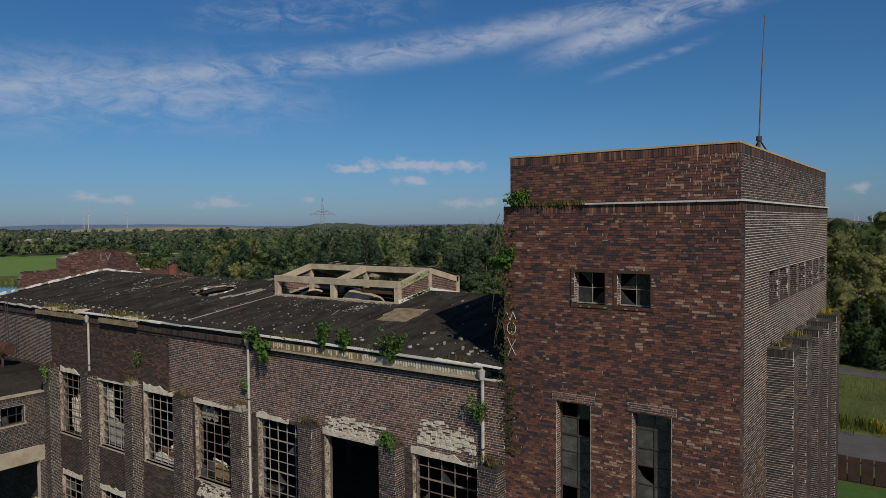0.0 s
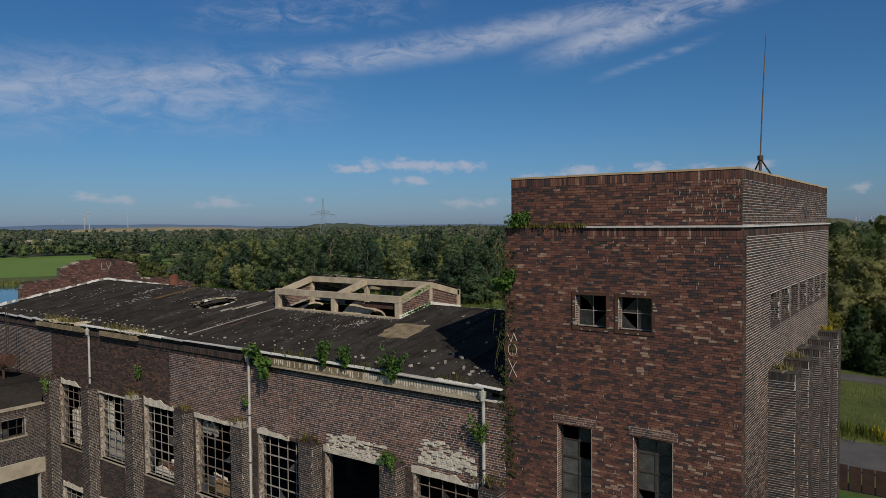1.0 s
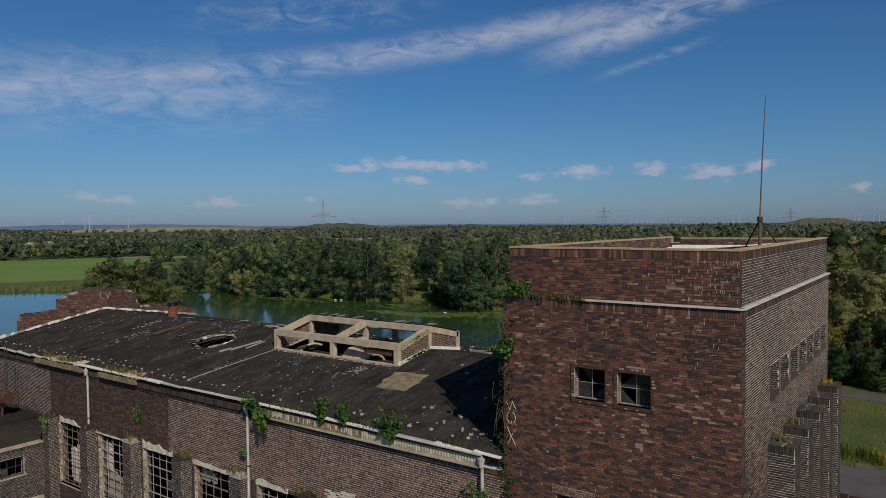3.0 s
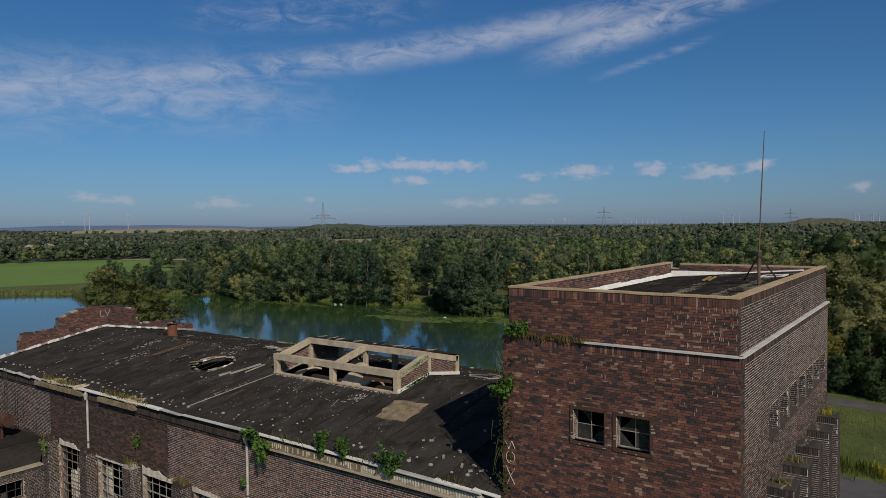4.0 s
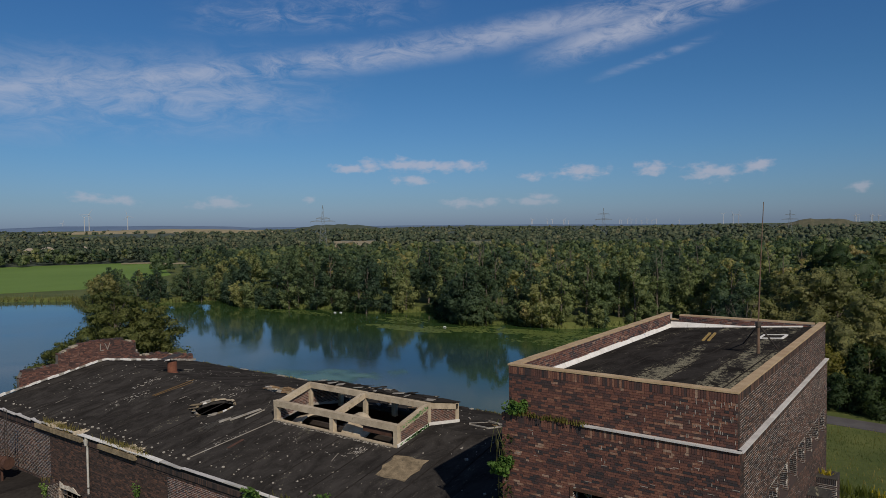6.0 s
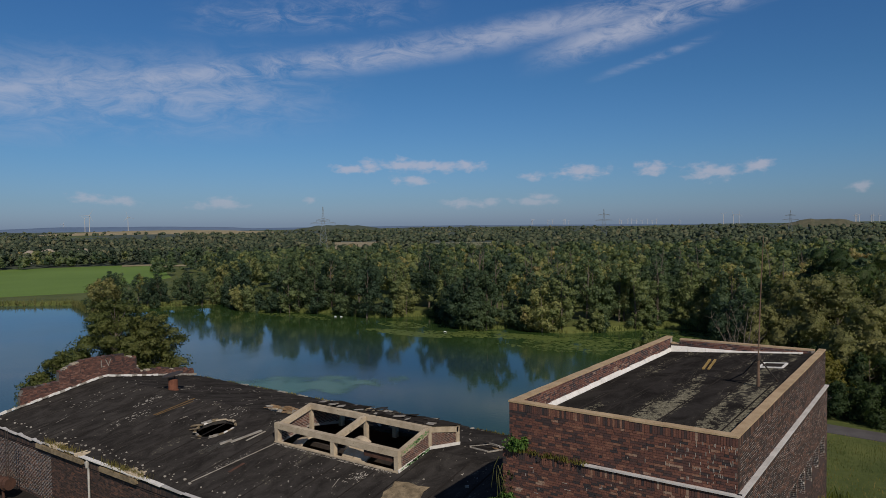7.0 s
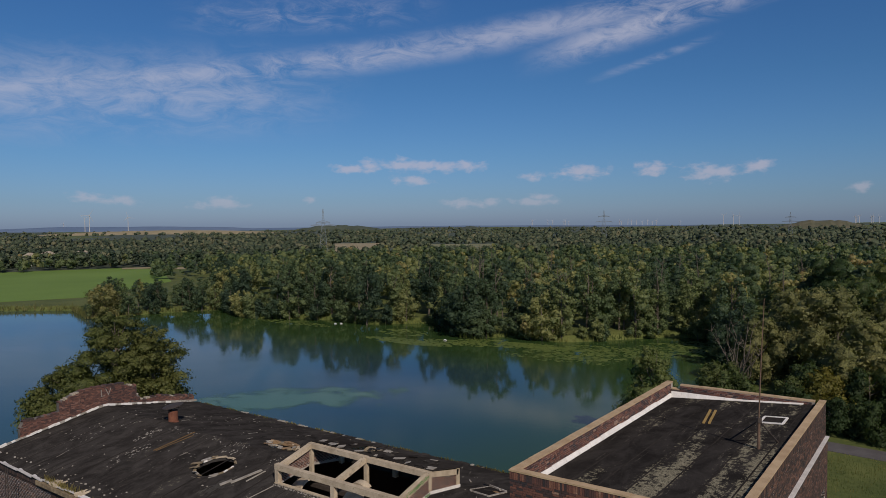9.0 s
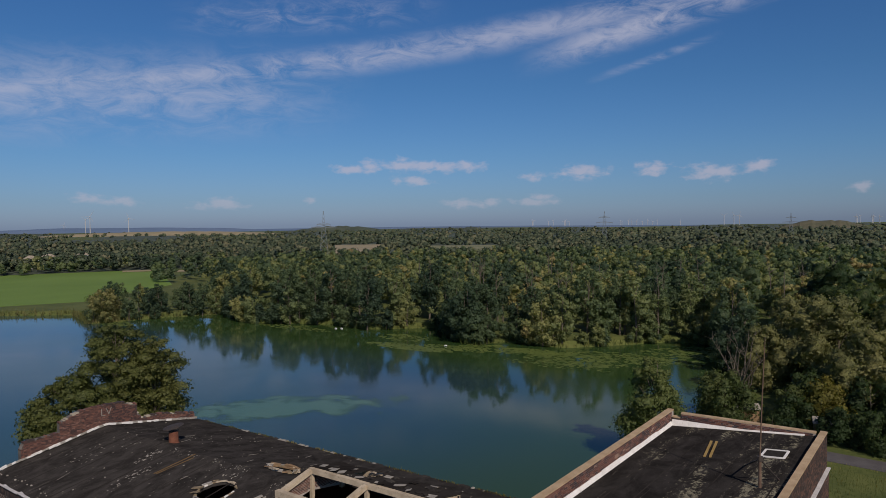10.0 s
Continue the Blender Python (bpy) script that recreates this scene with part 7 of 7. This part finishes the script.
# ---- shore: reeds, lily pads, algae ----
def tufts(name, spots, height, width, blades, material, label, category, seed):
    """Upright blades in tufts at these places (x, y, z)."""
    rng = np.random.default_rng(seed)
    base = np.repeat(np.array(spots, float), blades, axis=0)
    n = len(base)
    base[:, :2] += rng.normal(size=(n, 2)) * width
    lean_by = rng.normal(size=(n, 3)) * 0.22
    tall = height * (0.55 + 0.6 * rng.random((n, 1)))
    tip = base + np.array([0, 0, 1.0]) * tall + lean_by * tall
    turn = rng.random(n) * 6.283
    across = np.stack([np.cos(turn), np.sin(turn), np.zeros(n)], 1) * (0.10 * height + 0.02) * (0.5 + rng.random((n, 1)))
    v = np.stack([base - across * 0.5, base + across * 0.5, tip + across * 0.25, tip - across * 0.25], 1).reshape(-1, 3)
    ob = new(name, quads(v, name, M[material]))
    return tagged(ob, label, category, kind="stuff")


def along_shore(first, last, step, offset, seed):
    rng = random.Random(seed)
    out = []
    line = SHORE[first:last]
    for (ax, ay), (bx, by) in zip(line, line[1:]):
        count = max(1, int(math.hypot(bx - ax, by - ay) / step))
        for i in range(count):
            t = (i + rng.random()) / count
            x, y = ax + (bx - ax) * t, ay + (by - ay) * t
            r = math.hypot(x, y)
            k = 1 + (offset + rng.gauss(0, 1.2)) / r
            out.append((x * k, y * k, -1.3))
    return out


tufts("reeds", along_shore(1, 8, 0.45, 1.0, 3) + along_shore(1, 8, 0.6, 3.5, 4), 1.6, 0.5, 5, "reed", "tan reeds along the lake shore", "reeds", 11)
tufts("reeds", along_shore(7, 18, 0.9, 0.5, 5), 1.3, 0.6, 5, "weedy", "green waterside plants along the shore", "reeds", 12)


def floating(name, centres, material, label, seed, z=-1.492):
    """Flat irregular mats afloat: (x, y, reach, count, size)."""
    rng = random.Random(seed)
    s = Shape()
    for x, y, rx, ry, count, size in centres:
        for _ in range(count):
            a, r = rng.uniform(0, 6.28), math.sqrt(rng.random())
            px, py = x + rx * r * math.cos(a), y + ry * r * math.sin(a)
            w = size * rng.uniform(0.3, 1.2)
            k = 8
            zz = z + rng.uniform(0, 0.006)
            s.add([(px + w * rng.uniform(0.6, 1.2) * math.cos(6.283 * j / k), py + w * 0.8 * rng.uniform(0.6, 1.2) * math.sin(6.283 * j / k), zz) for j in range(k)], [tuple(range(k))])
    ob = new(name, s.mesh(name, M[material]))
    return tagged(ob, label, "water plants", kind="stuff")


floating("lily_pads", [(-80, 152.5, 10, 3.0, 420, 0.55), (-60, 156, 14, 6, 420, 0.6), (-45, 172, 8, 9, 300, 0.6), (-100, 146, 10, 3, 240, 0.6), (-112, 141, 14, 3.2, 360, 0.8), (-122, 152, 9, 5, 130, 0.7), (-88, 151, 14, 4.5, 240, 0.8), (-68, 148, 13, 7, 380, 0.7), (-50, 163, 10, 12, 330, 0.6), (-165, 149, 18, 3, 160, 0.7), (-225, 124, 10, 4, 160, 0.8), (-70, 140, 14, 2.5, 90, 0.5)], "weed", "green carpet of lily pads and duckweed near the shore", 13)
whole("algae", Shape().slab([(-92.5 + 22 * math.cos(a), 82.5 + 22 * math.sin(a)) for a in [k * 0.2618 for k in range(24)]], 0.003, -1.494), M["algae"], "pale green veil of algae under the surface", "water plants", "stuff")
for x, y in ((-150.5, 154.0), (-149.0, 155.0), (-104.0, 147.0)):
    bird = Shape().tube([(x - 0.5, y, -1.5), (x - 0.2, y, -1.3), (x + 0.3, y, -1.3), (x + 0.6, y, -1.45)], [0.05, 0.16, 0.14, 0.03], 8)
    whole("float", bird, M["paint"], "small white float on the water by the shore", "float", group="white floats")

# ---- meadow, flowers, fence ----
rng = random.Random(8)
tufts("meadow_grass", [(rng.uniform(-14, 14), rng.uniform(72, 98), 0.0) for _ in range(2600)], 0.16, 0.6, 4, "weedy", "rough meadow grass", "grass", 15)
tufts("dry_stems", [(rng.uniform(-14, 14), rng.uniform(72, 98), 0.0) for _ in range(500)], 0.30, 0.5, 4, "dry", "dry stems in the meadow", "grass", 16)
tufts("yellow_flowers", [(rng.uniform(-14, 14), 73.4 + rng.gauss(0, 0.9), 0.1) for _ in range(420)], 0.75, 0.35, 5, "flower", "strip of yellow flowers beside the road", "flowers", 17)
fence = thing("board_fence", (0.0, 57.8, 0.0), "dark brown fence of broad upright boards beside the road", "fence")
part("rail", Shape().box(-14, 20, 57.86, 57.92, 0.45, 0.55), M["fence"], fence)
part("rail", Shape().box(-14, 20, 57.86, 57.92, 1.45, 1.55), M["fence"], fence)
x = -14.0
while x < 20:
    top = 1.9 + rng.uniform(-0.04, 0.04)
    part("board", Shape().worn(x, x + 0.76, 57.78, 57.855, 0.06, top, 0.012), M["fence"], fence)
    x += 0.84

# ---- plants on the walls ----
def shrub(x, y, z, reach, tall, count, size, label, seed, leaf="leaf_near", droop=0.0, name="shrub"):
    """Leafy shoots from one root."""
    rng = np.random.default_rng(seed)
    ob = thing(name, (x, y, z), label, "shrub")
    s, tips = Shape(), []
    shoots = 16
    for i in range(shoots):
        a = rng.random() * 6.283
        out = reach * (0.25 + 0.75 * rng.random())
        tip = np.array([math.cos(a) * out, math.sin(a) * out * 0.55 - reach * 0.15, tall * (0.35 + 0.65 * rng.random()) - droop * (rng.random() ** 0.7) * 1.6])
        mid = tip * np.array([0.45, 0.45, 0.5]) + np.array([0, 0, 0.18 * tall])
        s.tube([(0, 0, 0), tuple(mid), tuple(tip)], [0.014, 0.010, 0.003], 4)
        for t in np.linspace(0.3, 1.0, 6):
            p = (1 - t) ** 2 * np.zeros(3) + 2 * t * (1 - t) * mid + t * t * tip
            tips.append((*p, 0.085 * (0.6 + reach) * (1.3 - 0.6 * t)))
    part("stem", s, M["bark"], ob, local=True)
    part("foliage", quads(clumps(rng, tips, count, size), "foliage", M[leaf]), None, ob, local=True)
    return ob


def weeds(x, y, z, wide, tall, seed, material="dry", label="tuft of dry grass growing on the masonry", name="grass_tuft"):
    rng = np.random.default_rng(seed)
    ob = thing(name, (x, y, z), label, "grass")
    n = 46
    base = np.stack([rng.normal(size=n) * wide * 0.4, rng.normal(size=n) * 0.07, np.zeros(n)], 1)
    tip = base + np.stack([rng.normal(size=n) * 0.25, rng.normal(size=n) * 0.2 - 0.05, 0.4 + 0.7 * rng.random(n)], 1) * tall
    turn = rng.random(n) * 6.283
    across = np.stack([np.cos(turn), np.sin(turn), np.zeros(n)], 1) * 0.022
    v = np.stack([base - across, base + across, tip + across * 0.3, tip - across * 0.3], 1).reshape(-1, 3)
    part("tuft", quads(v, "tuft", M[material]), None, ob, local=True, kind="stuff")
    return ob


E0 = FRONT - 0.2
shrub(-22.9, E0, 14.15, 1.0, 1.45, 2600, 0.085, "leafy green shrub rooted in the gutter", 501, droop=0.75)
shrub(-19.2, E0, 14.3, 0.55, 1.25, 800, 0.08, "young green shrub growing from the eave", 502)
shrub(-18.1, E0, 14.3, 0.5, 1.15, 760, 0.08, "young green shrub growing from the eave", 503)
shrub(-15.7, E0, 14.2, 0.7, 1.55, 1200, 0.08, "young green shrub growing from the eave", 504, droop=0.25)
shrub(-15.75, FRONT - 0.35, 11.4, 0.7, 0.6, 900, 0.07, "leafy green shrub on a pilaster head", 505, droop=0.3)
shrub(-12.0, FRONT - 0.25, 12.6, 0.55, 1.0, 500, 0.06, "climbing green plant by the downpipe", 506)
shrub(-11.3, FRONT - 0.1, 17.75, 0.62, 1.1, 2000, 0.085, "bushy ivy hanging at the tower's corner", 507, droop=0.4)
shrub(-10.7, FRONT - 0.05, LEDGE - 0.05, 0.6, 0.55, 900, 0.07, "leafy plant growing on the tower ledge", 508)
shrub(-23.95, FRONT - 0.2, 12.1, 0.25, 0.6, 150, 0.06, "small green plant by the downpipe", 509)
shrub(-32.3, FRONT - 0.1, 12.2, 0.35, 0.9, 260, 0.06, "pale green plant rooted in the wall", 510)
shrub(-40.9, FRONT - 0.6, 10.9, 0.5, 0.7, 320, 0.07, "green plant on the wing's corner", 511, droop=0.5)
for k, (x, z) in enumerate(((-20.0, 11.45), (-24.3, 11.45), (-28.3, 11.45), (-32.6, 11.5), (-41.2, 11.3), (-11.6, 11.5))):
    weeds(x, FRONT - 0.3, z - 0.1, 0.7, 0.38, 520 + k)
for k, x in enumerate((-41.5, -40.6, -39.9, -39.2, -38.5, -34.9, -34.2, -33.6, -33.0, -32.4, -31.9, -21.5, -20.4, -17.0, -13.2)):
    weeds(x, E0 + 0.1, 14.5, 1.0, 0.42 if x < -30 else 0.34, 540 + k)
for k in (0, 1, 4):
    weeds(-3.75 + lean(22.6 + 2.27 * k), 22.6 + 2.27 * k, 15.42, 0.35, 0.22, 560 + k, "dry" if k != 4 else "flower")
for k in range(16):
    weeds(-48 + 2.3 * k + 0.6 * (k % 3), BACK + 0.05, EAVE - 0.02, 1.1, 0.16, 600 + k)
for k in range(5):
    weeds(-10.6 + 0.5 * k, FRONT - 0.02, LEDGE, 0.4, 0.18, 570 + k)
# ivy creeping down the tower's edge
rng = np.random.default_rng(44)
lobes = [(-11.15 + rng.normal() * 0.14, FRONT - 0.03, 12.0 + 0.36 * i, 0.30) for i in range(20)]
ivy = thing("ivy", (-11.2, FRONT, 11.0), "sparse olive ivy creeping down the tower's corner", "ivy")
part("foliage", quads(clumps(rng, lobes, 800, 0.07)[:, :3] * np.array([1, 0.25, 1]) + np.array([0, FRONT * 0.75 - 0.05, 0]), "foliage", M["ivy"]), None, ivy)

s = Shape()
for k in range(16):
    x, z = -11.2 + rng.normal() * 0.12, 19.6 - 6.5 * rng.random() ** 1.6
    y, w = FRONT - 0.05 - 0.12 * rng.random(), rng.normal() * 0.18
    s.tube([(x, y, z), (x + w * 0.5, y - 0.06, z - 0.35), (x + w, y - 0.03, z - 0.6 - 0.7 * rng.random())], [0.012, 0.010, 0.004], 4)
part("stem", s, M["reed"], ivy, "dry hanging stems", kind="stuff")

# ---- far landmarks ----
def lattice_pylon(at, height, spread_by, arms, label, bar=0.2):
    x, y = at
    z = float(rise(np.array([x]), np.array([y]))[0])
    ob = thing("power_pylon", (x, y, z), label, "power pylon", group="power pylons")
    turn = math.atan2(x, -y)
    ax, ay = math.cos(turn), math.sin(turn)

    def at_level(h, i):
        w = spread_by * (1 - h / height) ** 1.15 + 0.5
        c, d = ((-1, -1), (1, -1), (1, 1), (-1, 1))[i]
        return (x + (ax * c - ay * d) * w / 2, y + (ay * c + ax * d) * w / 2, z + h)

    levels = [height * t for t in (0, 0.16, 0.3, 0.43, 0.55, 0.66, 0.76, 0.88, 1.0)]
    for i in range(4):
        part("leg", Shape().tube([at_level(h, i) for h in levels], bar * 0.8, 4), M["pylon"], ob)
    s = Shape()
    for a, b in zip(levels, levels[1:]):
        for i in range(4):
            s.beam(at_level(a, i), at_level(b, (i + 1) % 4), bar * 0.8, bar * 0.8)
            s.beam(at_level(a, (i + 1) % 4), at_level(b, i), bar * 0.8, bar * 0.8)
    part("lattice", s, M["pylon"], ob)
    for level, reach in arms:
        h = height * level
        for side in (-1, 1):
            tip = (x + ax * reach * side, y + ay * reach * side, z + h)
            s = Shape().beam((x, y, z + h + 1.6), tip, bar * 1.8, bar * 1.8).beam((x, y, z + h - 0.2), tip, bar * 1.8, bar * 1.8)
            part("arm", s, M["pylon"], ob)
            part("insulator", Shape().tube([tip, (tip[0], tip[1], tip[2] - 1.8)], 0.14, 5), M["pylon"], ob)
    return ob


def turbine(az, r, height, label, seed):
    x, y = -math.sin(radians(az)) * r, math.cos(radians(az)) * r
    z = float(rise(np.array([x]), np.array([y]))[0])
    ob = thing("wind_turbine", (x, y, z), label, "wind turbine", group="wind turbines")
    part("tower", Shape().tube([(x, y, z), (x, y, z + height)], [2.0, 1.2], 10), M["mast_paint"], ob)
    turn = math.atan2(x, -y)
    ax, ay = math.cos(turn), math.sin(turn)
    part("nacelle", Shape().tube([(x - ay * 4, y + ax * 4, z + height + 1), (x + ay * 4, y - ax * 4, z + height + 1)], 2.0, 8), M["mast_paint"], ob)
    for k in range(3):
        a = radians(seed * 37 + 120 * k)
        hub = (x + ay * 4.5, y - ax * 4.5, z + height + 1)
        tip = (hub[0] + ax * math.cos(a) * height * 0.42, hub[1] + ay * math.cos(a) * height * 0.42, hub[2] + math.sin(a) * height * 0.42)
        mid = tuple(h + (t - h) * 0.3 for h, t in zip(hub, tip))
        part("blade", Shape().tube([hub, mid, tip], [0.5, 0.8, 0.2], 6), M["mast_paint"], ob)


lattice_pylon((-sin_deg(45.2) * 640, cos_deg(45.2) * 640), 44, 8.0, ((0.66, 11), (0.72, 6)), "grey steel lattice power pylon above the woods")
lattice_pylon((-sin_deg(22.2) * 1150, cos_deg(22.2) * 1150), 48, 9.0, ((0.62, 13), (0.80, 9)), "grey steel lattice power pylon far off", 0.3)
lattice_pylon((-sin_deg(8.6) * 1350, cos_deg(8.6) * 1350), 43, 8.0, ((0.62, 13), (0.80, 8)), "grey steel lattice power pylon far off", 0.3)
for k, (az, r, h) in enumerate(((62.5, 3300, 75), (62.8, 3900, 70), (59.9, 3500, 68), (64.2, 4300, 45), (13.2, 4200, 55), (12.5, 4200, 55), (12.1, 4200, 55))):
    turbine(az, r, h, "white wind turbine on the horizon", k)
rng = random.Random(71)
for k in range(26):
    turbine(rng.choice([rng.uniform(24, 28), rng.uniform(16, 21), rng.uniform(1.5, 5.5)]), 4500, rng.uniform(26, 42), "white wind turbine, tiny on the horizon", k + 10)
for az, r, w in ((66.3, 610, 6), (65.2, 640, 8), (63.0, 660, 5)):
    x, y = -sin_deg(az) * r, cos_deg(az) * r
    house = thing("far_house", (x, y, 0), "small white house among far trees", "house", group="far houses")
    part("wall", Shape().box(x - w / 2, x + w / 2, y - 4, y + 4, 0, 8.0), M["paint"], house)
    part("roof", Shape().add([(x - w / 2 - 0.4, y - 4.4, 8), (x + w / 2 + 0.4, y - 4.4, 8), (x + w / 2 + 0.4, y + 4.4, 8), (x - w / 2 - 0.4, y + 4.4, 8), (x - w / 2 - 0.4, y, 10.5), (x + w / 2 + 0.4, y, 10.5)], [(0, 1, 5, 4), (2, 3, 4, 5), (0, 4, 3), (1, 2, 5), (3, 2, 1, 0)]), M["concrete"], house)
